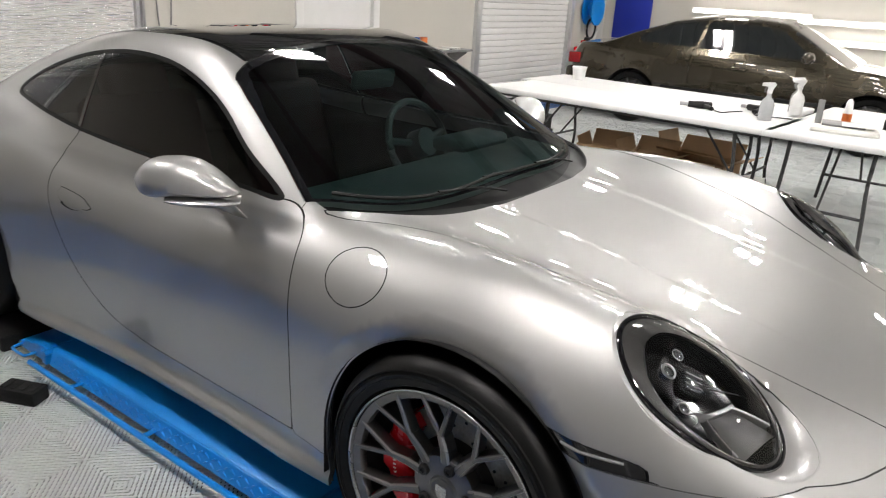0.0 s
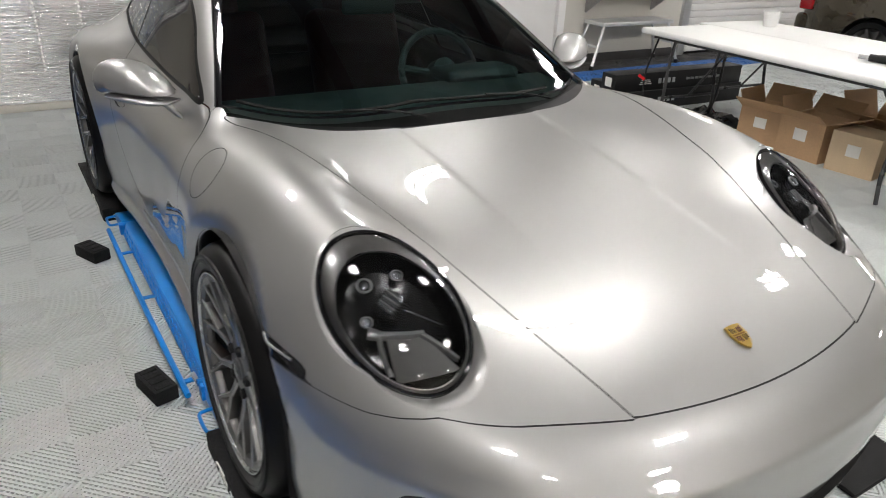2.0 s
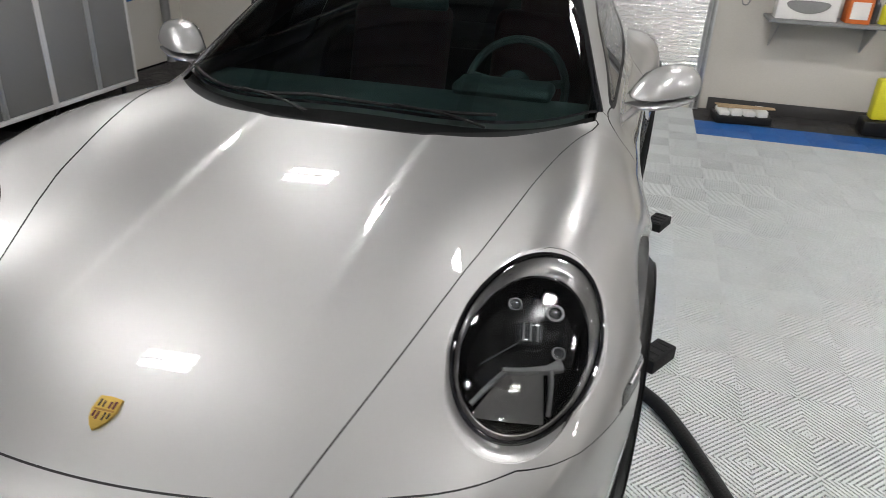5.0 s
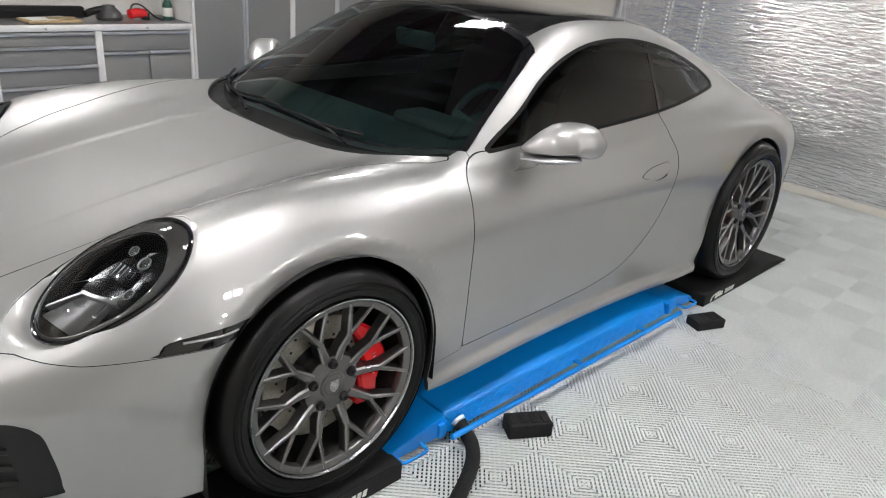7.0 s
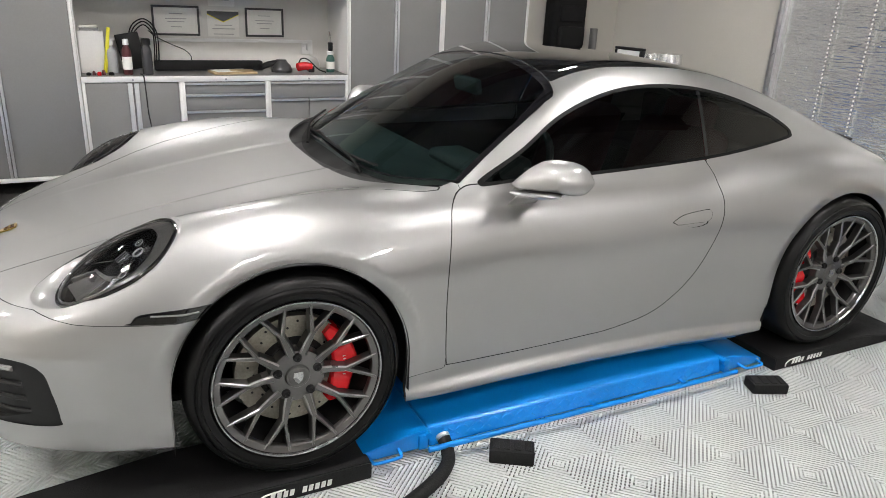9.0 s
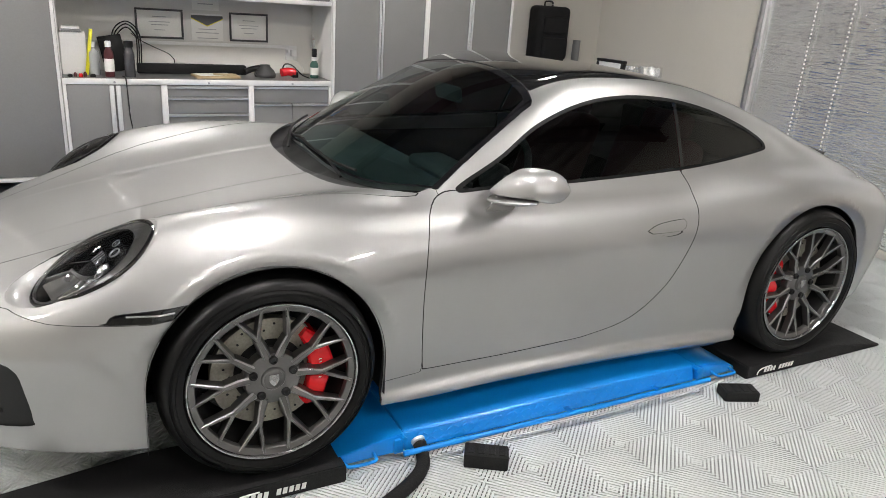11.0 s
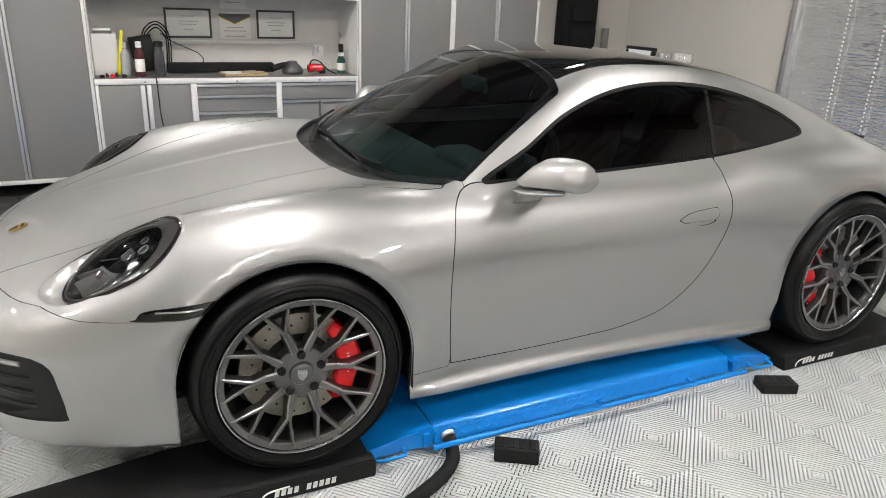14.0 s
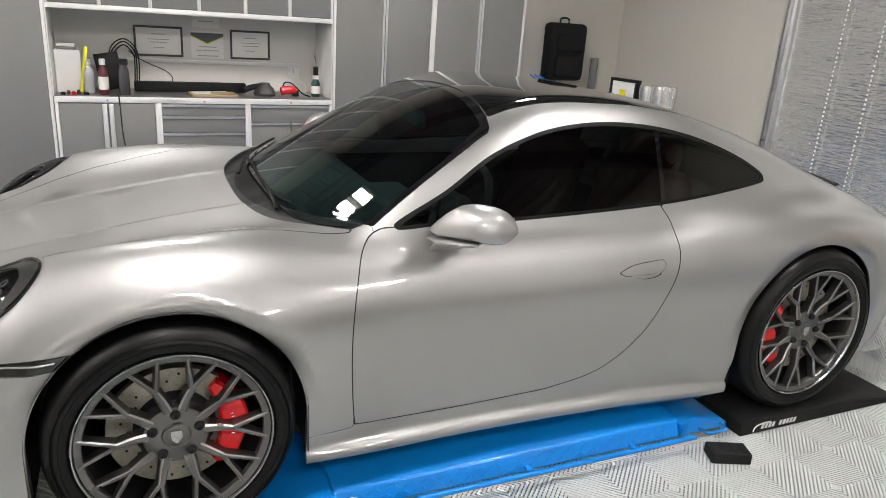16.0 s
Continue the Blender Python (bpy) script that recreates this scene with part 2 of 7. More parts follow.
# ---- the room ----
XB, XF, YR, YL, HC = -3.42, 6.2, -3.52, 10.2, 3.15   # rear wall, front wall, cabinet wall, far wall, ceiling
FOIL0, FOIL1, FOILH = -1.38, 1.30, 2.6             # the foil-covered garage door
DOOR0, DOOR1 = 2.98, 4.20                             # the white door with its casing
SHUT0, SHUT1 = 6.15, 8.85                             # the small roller shutter
T = 0.15

struct("floor", box(XB - T, XF, YR - T, YL, -0.12, -0.019), M["slab"], "floor slab under interlocking tiles, blackened for the shade in their slots", "floor")
bm = bmesh.new()
for y0, y1, z0 in ((YR, FOIL0, 0), (FOIL0, FOIL1, FOILH), (FOIL1, DOOR0, 0), (DOOR0, DOOR1, 2.12), (DOOR1, SHUT0, 0), (SHUT0, SHUT1, 2.6), (SHUT1, YL, 0)):
    add_box(bm, XB - T, XB, y0, y1, z0, HC)
struct("wall_rear", bm, M["wall"], "warm grey painted wall with a garage door, a door and a shutter", "wall")
struct("wall_cabinets", box(XB - T, XF, YR - T, YR, 0, HC), M["wall"], "warm grey painted wall behind the cabinets", "wall")
struct("wall_far", box(XB - T, XF, YL, YL + T, 0, HC), M["wall"], "pale painted wall behind the dark coupe", "wall")
struct("wall_front", box(XF, XF + T, YR - T, YL + T, 0, HC), M["wall"], "plain painted wall closing the workshop", "wall")
bm = box(XB - T, XF + T, YR - T, YL + T, HC + 0.06, HC + 0.16)
k = XB
while k < XF:
    add_box(bm, k, k + 0.09, YR, YL, HC, HC + 0.06)
    k += 0.2
struct("ceiling", bm, M["ceil"], "dark ribbed metal roof deck", "ceiling")
for i, y in enumerate((-2.2, 0.2, 2.6, 5.0, 7.4)):
    bm = box(XB, XF, y - 0.06, y + 0.06, HC - 0.015, HC)
    add_box(bm, XB, XF, y - 0.006, y + 0.006, HC - 0.2, HC - 0.015)
    add_box(bm, XB, XF, y - 0.06, y + 0.06, HC - 0.215, HC - 0.2)
    struct("beam", bm, M["steel_beam"], "dark painted steel roof beam", "beam")


def ceiling_light(x, y):
    o = thing("ceiling_light", (x, y, HC - 0.27), "white twin-panel led ceiling fixture, lit", "ceiling light", "ceiling lights")
    bm = box(-0.15, 0.15, -0.22, 0.22, 0.0, 0.05, 0.008)
    part("housing", bm, M["white"], o)
    for sx in (-0.078, 0.078):
        part("diffuser", box(sx - 0.048, sx + 0.048, -0.19, 0.19, -0.012, -0.001, 0.004), M["lamp"], o, "glowing white diffuser panel")
    for sy in (-0.18, 0.18):
        part("hanger", cyl((0, sy, 0.05), (0, sy, 0.27), 0.004, seg=6), M["steel"], o)
    return o


for x in (-1.0, 1.25, 3.5, 5.4):
    for y in (-1.3, 1.25, 3.75, 6.3, 8.8):
        if x < 3 or y < 2 or (x < 5 and y > 8):
            ceiling_light(x, y)

# baseboard strips
bm = bmesh.new()
for y0, y1 in ((FOIL1 + 0.12, DOOR0), (DOOR1, SHUT0), (SHUT1, YL)):
    add_box(bm, XB, XB + 0.012, y0, y1, 0, 0.10, 0.003)
struct("baseboard", bm, M["tile_dark"], "dark rubber baseboard strip", "baseboard")


# foil-covered garage door: crinkled sheet with horizontal folds
def foil_sheet():
    bm = bmesh.new()
    ny, nz = 210, 760
    rows = []
    for j in range(nz + 1):
        z = 0.06 + (FOILH - 0.06) * j / nz
        row = []
        for i in range(ny + 1):
            y = FOIL0 + 0.02 + (FOIL1 - FOIL0 - 0.04) * i / ny
            d = 0.0024 * noise.noise(Vector((y * 7.0, z * 88, 0.0))) + 0.0015 * noise.noise(Vector((y * 22, z * 135, 3.0))) + 0.006 * noise.noise(Vector((y * 0.9, z * 1.1, 7.0)))
            row.append(bm.verts.new((XB + 0.03 + d, y, z)))
        rows.append(row)
    for a, b in zip(rows, rows[1:]):
        for i in range(ny):
            bm.faces.new((a[i], b[i], b[i + 1], a[i + 1]))
    bmesh.ops.recalc_face_normals(bm, faces=bm.faces)
    return bm


gd = thing("garage_door", (0, 0, 0), "large garage door covered with crinkled silver bubble foil", "garage door")
tagged(gd, kind="structure")
part("foil", foil_sheet(), M["foil"], gd, "crinkled reflective silver foil")
part("panel", box(XB - T, XB - 0.05, FOIL0, FOIL1, 0.0, FOILH), M["white"], gd)
for y in (FOIL0, FOIL1):
    s = -1 if y == FOIL0 else 1
    part("jamb", box(XB, XB + 0.06, y - 0.015 if s > 0 else y - 0.05, y + 0.05 if s > 0 else y + 0.015, 0, FOILH + 0.06, 0.004), M["alu_raw"], gd, "galvanised steel side track")
    part("track", box(XB + 0.06, XB + 0.10, y - 0.012 + s * 0.02, y + 0.012 + s * 0.02, 0.02, FOILH, 0.003), M["steel"], gd)
part("bottom_seal", box(XB - 0.03, XB + 0.05, FOIL0 + 0.02, FOIL1 - 0.02, 0.0, 0.055, 0.01), M["wall"], gd, "pale rubber bottom seal")
seam = bmesh.new()
for ys in (FOIL0 + 0.45, FOIL0 + 0.75):
    z = 0.3
    while z < FOILH - 0.05:
        add_box(seam, XB + 0.055, XB + 0.062, ys - 0.006, ys + 0.006, z, z + 0.014, 0.002, 1)
        z += 0.032
# whitish metal on the seam's dashes paints in their glitter
tagged(part("stitching", seam, M["alu"], gd, "dotted seam, its glitter painted in pale metal"), kind="stuff")

# white door
dr = tagged(thing("door_1", (XB, (DOOR0 + DOOR1) / 2, 0), "plain white painted door with white casing, closed", "door"), kind="structure")
w = (DOOR1 - DOOR0) / 2
part("leaf", box(-0.08, -0.03, -w + 0.10, w - 0.10, 0.01, 2.02, 0.003), M["white"], dr)
for s in (-1, 1):
    part("casing", box(-0.10, 0.018, s * w - (0 if s < 0 else 0.10), s * w + (0.10 if s < 0 else 0), 0, 2.12, 0.004), M["white"], dr)
part("head_casing", box(-0.10, 0.018, -w + 0.10, w - 0.10, 2.02, 2.12, 0.004), M["white"], dr)
kn = lathe([(0.0, 0.0), (0.028, 0.004), (0.028, 0.01), (0.011, 0.014), (0.011, 0.04), (0.026, 0.05), (0.03, 0.065), (0.02, 0.08), (0, 0.083)], 20)
part("knob", kn, M["steel"], dr, "brushed steel door knob", at=pose(-0.03, -w + 0.17, 1.0, 0, 90, 0))

es = thing("exit_sign", (XB + 0.003, (DOOR0 + DOOR1) / 2, 2.30), "white exit sign with red letters over the door", "exit sign")
part("sign_box", box(0.0, 0.045, -0.15, 0.15, -0.095, 0.095, 0.008), M["white_plastic"], es)
part("lettering", text_mesh("EXIT", 0.15), M["red"], es, "red word", at=Matrix.Translation((0.0465, 0, 0)) @ Matrix(((0, 0, 1, 0), (1, 0, 0, 0), (0, 1, 0, 0), (0, 0, 0, 1))))

# roller shutter
sh = tagged(thing("shutter_door", (XB, 0, 0), "white slatted roller shutter, closed", "shutter"), kind="structure")
bm0 = prism([(0, 0), (0.012, 0.008), (0.016, 0.03), (0.016, 0.06), (0.012, 0.078), (0, 0.082), (-0.01, 0.082), (-0.01, 0)], SHUT0 + 0.05, SHUT1 - 0.05, "XZ")
slat = mesh_of("slat", bm0, M["white"])
for i in range(31):
    o = new("slat", slat)
    o.parent = sh
    o.location = (-0.03, 0, 0.02 + i * 0.0833)
for y in (SHUT0, SHUT1):
    part("guide", box(-0.04, 0.05, y - 0.06, y + 0.06, 0, 2.62, 0.005), M["alu_raw"], sh, "galvanised guide rail")

# floor tiles: four triangles of ribs round each tile's middle
P = 0.398
TX, TY = -0.035, 1.110


def tile_mesh(detail=True):
    """Ribs at 45 degrees round the tile's middle and its corners, tied by short cross bars."""
    vs, fs = [], []
    h, q = P / 2 - 0.0004, math.sqrt(0.5)

    def piece(sx, sy, pts, z0, z1, sides):
        n, m = len(vs), len(pts)
        pts = [(x * sx, y * sy) for x, y in pts]
        if sx * sy < 0:
            pts = pts[::-1]
        vs.extend([(x, y, z1) for x, y in pts] + [(x, y, z0) for x, y in pts])
        fs.append(tuple(range(n, n + m)))
        if sides:
            fs.extend([(n + k, n + m + k, n + m + (k + 1) % m, n + (k + 1) % m) for k in range(m)])

    def strip(d, w):
        """The part of the quarter between two lines x + y = const."""
        a, b = (d - w) / q, (d + w) / q
        lo, hi = max(a, 0.0), min(b, 2 * h)
        def cut(c):
            return ((c, 0.0), (0.0, c)) if c <= h else ((h, c - h), (c - h, h))
        (ax, ay), (bx, by) = cut(lo)
        (cx, cy), (dx, dy) = cut(hi)
        pts = [(ax, ay), (cx, cy)] + [(dx, dy), (bx, by)]
        if lo < h < hi:
            pts = [(ax, ay), (h, 0.0), (cx, cy), (dx, dy), (0.0, h), (bx, by)]
        return pts
    full = 2 * h * q
    rows, step = 20, full / 20
    for sx in (-1, 1):
        for sy in (-1, 1):
            for i in range(rows + 1):
                piece(sx, sy, strip(i * step, step * 0.295), -0.0065, 0.0, True)
            # cross bars between the ribs
            for k in range(-8, 9):
                e = k * full / 17
                a0, a1 = abs(e) + 0.003, full - abs(e) - 0.003
                if a1 - a0 < 0.02:
                    continue
                w = 0.0021
                c = [((a * q + (e + o) * q), (a * q - (e + o) * q)) for a, o in ((a0, -w), (a0, w), (a1, w), (a1, -w))]
                piece(sx, sy, c[::-1], -0.005, -0.0018, detail)
            for c in ((0.0, 0.0), (h, h)):
                d = 0.0085 if c[0] == 0 else -0.0085
                piece(sx, sy, [(c[0], c[1]), (c[0] + d, c[1]), (c[0] + d, c[1] + d), (c[0], c[1] + d)], -0.018, 0.0004, False)
            for a, b in (((h, 0.0), (h, h)), ((h, h), (0.0, h))):
                n = len(vs)
                vs.extend([(a[0] * sx, a[1] * sy, -0.0005), (b[0] * sx, b[1] * sy, -0.0005), (b[0] * sx, b[1] * sy, -0.018), (a[0] * sx, a[1] * sy, -0.018)])
                fs.append((n, n + 1, n + 2, n + 3))
    return vs, fs


def tile_kind(ix, iy):
    x, y = TX + ix * P, TY + iy * P
    if y < -2.3 or (x < -3.0 and y > FOIL1):
        return "tile_dark"
    if y < -1.5 or (x < -2.6 and y > FOIL1):
        return "tile_blue"
    return "tile_grey"


floor_ob = bpy.data.objects["floor"]
tv, tf = tile_mesh()
tile_data = {}
for key in ("tile_grey", "tile_blue", "tile_dark"):
    me = bpy.data.meshes.new("tile")
    me.from_pydata(tv, [], tf)
    me.materials.append(M[key])
    tile_data[key] = me
rest = {"tile_grey": [], "tile_blue": [], "tile_dark": []}
singles = 0
for ix in range(-8, 16):
    for iy in range(-11, 23):
        x, y = TX + ix * P, TY + iy * P
        key = tile_kind(ix, iy)
        near = -2.9 < x < 2.1 and -2.3 < y < 3.4 and not (-2.0 < x < 2.0 and -0.5 < y < 0.5)
        if near and singles < 300 and key != "tile_dark":
            o = new("tile", tile_data[key])
            o.parent = floor_ob
            o.location = (x, y, -0.0015 * random.random())
            singles += 1
        else:
            rest[key].append((x, y))
rv, rf = tile_mesh(False)
rva, rfa = np.array(rv), rf
for key, places in rest.items():
    allv = np.concatenate([rva + np.array((x, y, 0.0)) for x, y in places])
    allf = [tuple(i + n * len(rv) for i in f) for n in range(len(places)) for f in rfa]
    me = bpy.data.meshes.new("far_tiles")
    me.from_pydata(allv.tolist(), [], allf)
    me.materials.append(M[key])
    o = new("far_tiles", me)
    o.parent = floor_ob
    tagged(o, kind="stuff")


# ---- the silver coupe: body form ----
RZ = 0.067                      # the tyres stand this high on the ramps
AXF, AXR, RF, RR = 1.225, -1.225, 0.340, 0.358


def curve(pts, sigma):
    """A smooth function through a few (x, value) knots."""
    xs, vs = zip(*pts)
    g = np.linspace(xs[0] - 0.6, xs[-1] + 0.6, 1200)
    v = np.interp(g, xs, vs)
    lo, hi = (vs[1] - vs[0]) / (xs[1] - xs[0]), (vs[-1] - vs[-2]) / (xs[-1] - xs[-2])
    v = np.where(g < xs[0], vs[0] + lo * (g - xs[0]), np.where(g > xs[-1], vs[-1] + hi * (g - xs[-1]), v))
    step = g[1] - g[0]
    k = np.arange(-int(3 * sigma / step) - 1, int(3 * sigma / step) + 2) * step
    w = np.exp(-0.5 * (k / sigma) ** 2)
    w /= w.sum()
    n = len(k) // 2
    v = np.convolve(np.concatenate([v[0] + lo * step * np.arange(-n, 0), v, v[-1] + hi * step * np.arange(1, n + 1)]), w, "valid")
    return lambda x: np.interp(x, g, v)


def smax(a, b, k):
    h = np.clip(k - np.abs(a - b), 0, None) / k
    return np.maximum(a, b) + h * h * k * 0.25


def smin(a, b, k):
    return -smax(-a, -b, k)


PLAN = curve([(-2.35, 0.66), (-2.1, 0.755), (-1.8, 0.862), (-1.5, 0.922), (-1.2, 0.936), (-0.95, 0.922), (-0.7, 0.888), (-0.4, 0.862), (0.0, 0.852), (0.4, 0.858), (0.75, 0.880), (1.0, 0.915), (1.25, 0.930), (1.5, 0.912), (1.8, 0.850), (2.1, 0.74), (2.3, 0.66)], 0.09)
DECK = curve([(-2.4, 0.60), (-2.1, 0.705), (-1.8, 0.805), (-1.5, 0.862), (-1.1, 0.885), (-0.6, 0.884), (0.0, 0.872), (0.6, 0.862), (0.9, 0.845), (1.2, 0.806), (1.5, 0.752), (1.8, 0.684), (2.0, 0.622), (2.15, 0.560), (2.3, 0.47)], 0.07)
RIDGE = curve([(-2.4, 0.0), (0.2, 0.0), (0.5, 0.004), (0.8, 0.030), (1.1, 0.078), (1.4, 0.105), (1.65, 0.078), (1.85, 0.010), (2.05, -0.004), (2.3, 0.0)], 0.09)
RIDGE_Y = curve([(-2.4, 0.72), (0.5, 0.735), (0.9, 0.735), (1.3, 0.725), (1.6, 0.69), (1.9, 0.63), (2.2, 0.58)], 0.1)
ROOF = curve([(-2.3, 0.62), (-2.0, 0.755), (-1.7, 0.895), (-1.4, 1.020), (-1.1, 1.125), (-0.8, 1.205), (-0.5, 1.248), (-0.25, 1.262), (-0.05, 1.258), (0.1, 1.230), (0.3, 1.158), (0.6, 1.006), (0.9, 0.846), (1.2, 0.68)], 0.055)
BLEND = curve([(-2.3, 0.18), (-1.2, 0.11), (-0.7, 0.06), (-0.2, 0.035), (1.3, 0.03)], 0.12)
TUCK = curve([(-2.3, 0.9), (-1.2, 0.75), (-0.2, 0.55), (0.6, 0.75), (1.0, 1.05), (1.3, 0.9), (2.2, 0.8)], 0.15)


def body(x, y, z):
    ay = np.abs(y)
    # lower body: sides, top, nose, tail
    up, dn = np.clip(z - 0.58, 0, None), np.clip(0.58 - z, 0, None)
    ledge = 0.180 + 0.018 * x
    sill = 0.036 / (1 + np.exp(np.clip((z - ledge) / 0.0055, -30, 30))) * np.exp(-np.clip(x / 0.86, -1.5, 1.5) ** 10) - 0.9 * np.clip(ledge - 0.036 - z, 0, None)
    ys = PLAN(x) - TUCK(x) * up ** 2 - 0.22 * dn ** 2 + sill
    # flatter band round the wheel openings
    for cx, cz, r, turned in ((AXF, RF, 0.368, 0.62), (AXR, RR, 0.376, 0.42)):
        near = np.clip(r + 0.052 - np.hypot(x - cx, np.maximum(z - cz, 0)), 0, 0.07)
        ys = ys - turned * near * near / (near + 0.009) * np.clip((z - 0.28) / 0.25, 0, 1)
    zt = DECK(x) - (0.05 + 0.05 * np.clip((x - 1.55) / 0.35, 0, 1)) * ay ** 2 + 0.008 * np.clip((x - 1.55) / 0.35, 0, 1) + RIDGE(x) * np.exp(-((ay - RIDGE_Y(x)) / 0.17) ** 2)
    xf = 2.245 - 0.30 * ay ** 2 - 0.50 * ay ** 6 - 0.40 * np.clip(z - 0.47, 0, None) ** 1.5 + 0.012 * np.exp(-((z - 0.488) / 0.020) ** 2) - 0.25 * np.clip(0.40 - z, 0, None) ** 1.3
    xr = -2.29 + 0.20 * ay ** 2 + 0.45 * ay ** 6 + 0.55 * np.clip(z - 0.60, 0, None) + 0.55 * np.clip(0.42 - z, 0, None)
    ease = lambda q: np.clip(q, 0, 1) ** 2 * (3 - 2 * np.clip(q, 0, 1))
    zt = zt - 0.018 * ease((ay - 0.58) / 0.14) * ease((0.52 - x) / 0.35) * ease((x + 0.75) / 0.3)
    # sunken middle of the hood, edged by two fine creases
    fade = np.clip((x - 0.75) / 0.1, 0, 1) * np.clip((1.95 - x) / 0.5, 0, 1)
    zt = zt - 0.0052 * fade / (1 + np.exp((ay - 0.258) / 0.0055))
    low = smax(ay - ys, z - zt, 0.20 - 0.07 * np.clip((-0.5 - x) / 0.4, 0, 1)) - 0.018 * np.exp(-((x - 1.63) / 0.15) ** 2 - ((ay - 0.70) / 0.15) ** 2)
    low = smax(low, (x - xf) * 0.9, 0.10)
    low = smax(low, (xr - x) * 0.9, 0.20)
    # greenhouse
    s = np.clip((x + 0.25) / 0.5, -1, 1)
    zr = ROOF(x + s * 0.30 * ay ** 2) - 0.050 * ay ** 2
    h = np.clip(z - 0.86, -0.03, None)
    yg = 0.752 - 0.47 * h - 0.20 * h * np.abs(h) - 0.055 * np.clip((-0.2 - x) / 0.9, 0, None) ** 2
    top = smax(ay - yg, (z - zr) * 0.9, 0.10)
    top = np.maximum(top, np.maximum((xr + 0.04 - x) * 0.9, x - 1.6))
    return smin(low, top, BLEND(x))


def cast(o, d, far=3.0, near=0.0, n=90):
    """The outermost crossing of rays from o along d with the body."""
    ts = np.linspace(far, near, n)
    hi = np.full(len(o), far)
    lo = np.full(len(o), near)
    done = np.zeros(len(o), bool)
    for a, b in zip(ts, ts[1:]):
        p = o + d * b
        inside = body(p[:, 0], p[:, 1], p[:, 2]) < 0
        new_hit = inside & ~done
        hi[new_hit], lo[new_hit] = a, b
        done |= inside
    for _ in range(24):
        m = (hi + lo) / 2
        p = o + d * m[:, None]
        inside = body(p[:, 0], p[:, 1], p[:, 2]) < 0
        lo, hi = np.where(inside, m, lo), np.where(inside, hi, m)
    return o + d * ((hi + lo) / 2)[:, None], done


def paint(name, color):
    m = mat(name, color, 0.475, 0.91, vary=0.03, scale=2, fine=900, coat=1.0, coat_rough=0.012)
    m.node_tree.nodes["Principled BSDF"].inputs["Coat IOR"].default_value = 1.75
    return m


M["silver"] = paint("silver_paint", (0.388, 0.385, 0.379))
M["screen_glass"] = glass("screen_glass", (0.47, 0.66, 0.64), 1.68)
M["side_glass"] = glass("side_glass", (0.25, 0.265, 0.26), 1.6)
M["roof_glass"] = mat("roof_black", (0.004, 0.004, 0.004), 0.04, vary=0.05, coat=1.0)
M["lamp_glass"] = glass("lamp_glass", (0.90, 0.91, 0.92), 1.45)
M["lamp_dark"] = mat("lamp_dark", (0.012, 0.0118, 0.0115), 0.2, vary=0.1)
M["lamp_plate"] = mat("lamp_plate", (0.115, 0.112, 0.108), 0.30, vary=0.1)
M["lamp_white"] = mat("lamp_white", (0.40, 0.40, 0.40), 0.25, 0.6)
M["barrel"] = mat("rim_barrel", (0.014, 0.014, 0.014), 0.45, 0.3)
M["lamp_band"] = mat("lamp_band", (0.115, 0.110, 0.105), 0.32, 0.4, vary=0.15, scale=14, coat=0.6)
M["wiper"] = mat("wiper_black", (0.004, 0.004, 0.004), 0.5, spec=0.15)
M["lamp_lens"] = mat("lamp_lens", (0.16, 0.165, 0.17), 0.10, 0.75, vary=0.2, scale=60)
M["intake"] = mat("intake_grey", (0.012, 0.0122, 0.0125), 0.5, vary=0.15, spec=0.25)
M["tail_red"] = mat("tail_red", (0.30, 0.01, 0.012), 0.12, coat=0.6)


def sd_poly(px, pz, pts):
    """Signed distance to a closed outline (negative inside)."""
    d = np.full(px.shape, 1e9)
    inside = np.zeros(px.shape, bool)
    n = len(pts)
    for i in range(n):
        ax, az = pts[i][0], pts[i][1]
        bx, bz = pts[(i + 1) % n][0], pts[(i + 1) % n][1]
        ex, ez = bx - ax, bz - az
        t = np.clip(((px - ax) * ex + (pz - az) * ez) / (ex * ex + ez * ez + 1e-12), 0, 1)
        d = np.minimum(d, np.hypot(px - ax - t * ex, pz - az - t * ez))
        c = (az > pz) != (bz > pz)
        with np.errstate(divide="ignore", invalid="ignore"):
            inside ^= c & (px < ex * (pz - az) / (ez if abs(ez) > 1e-12 else 1e-12) + ax)
    return np.where(inside, -d, d)


def ring_path(pts, n=10):
    """A closed smooth outline through a few points."""
    ps = [Vector((*p, 0)) for p in pts]
    m = len(ps)
    out = []
    for i in range(m):
        a, b, c, d = ps[i - 1], ps[i], ps[(i + 1) % m], ps[(i + 2) % m]
        for k in range(n):
            t = k / n
            q = 0.5 * ((2 * b) + (c - a) * t + (2 * a - 5 * b + 4 * c - d) * t * t + (3 * b - a - 3 * c + d) * t ** 3)
            out.append((q.x, q.y))
    return out


def normal_at(p):
    e = 0.002
    x, y, z = p[:, 0], p[:, 1], p[:, 2]
    g = np.stack([body(x + e, y, z) - body(x - e, y, z), body(x, y + e, z) - body(x, y - e, z), body(x, y, z + e) - body(x, y, z - e)], 1)
    return g / (np.linalg.norm(g, axis=1, keepdims=True) + 1e-12)


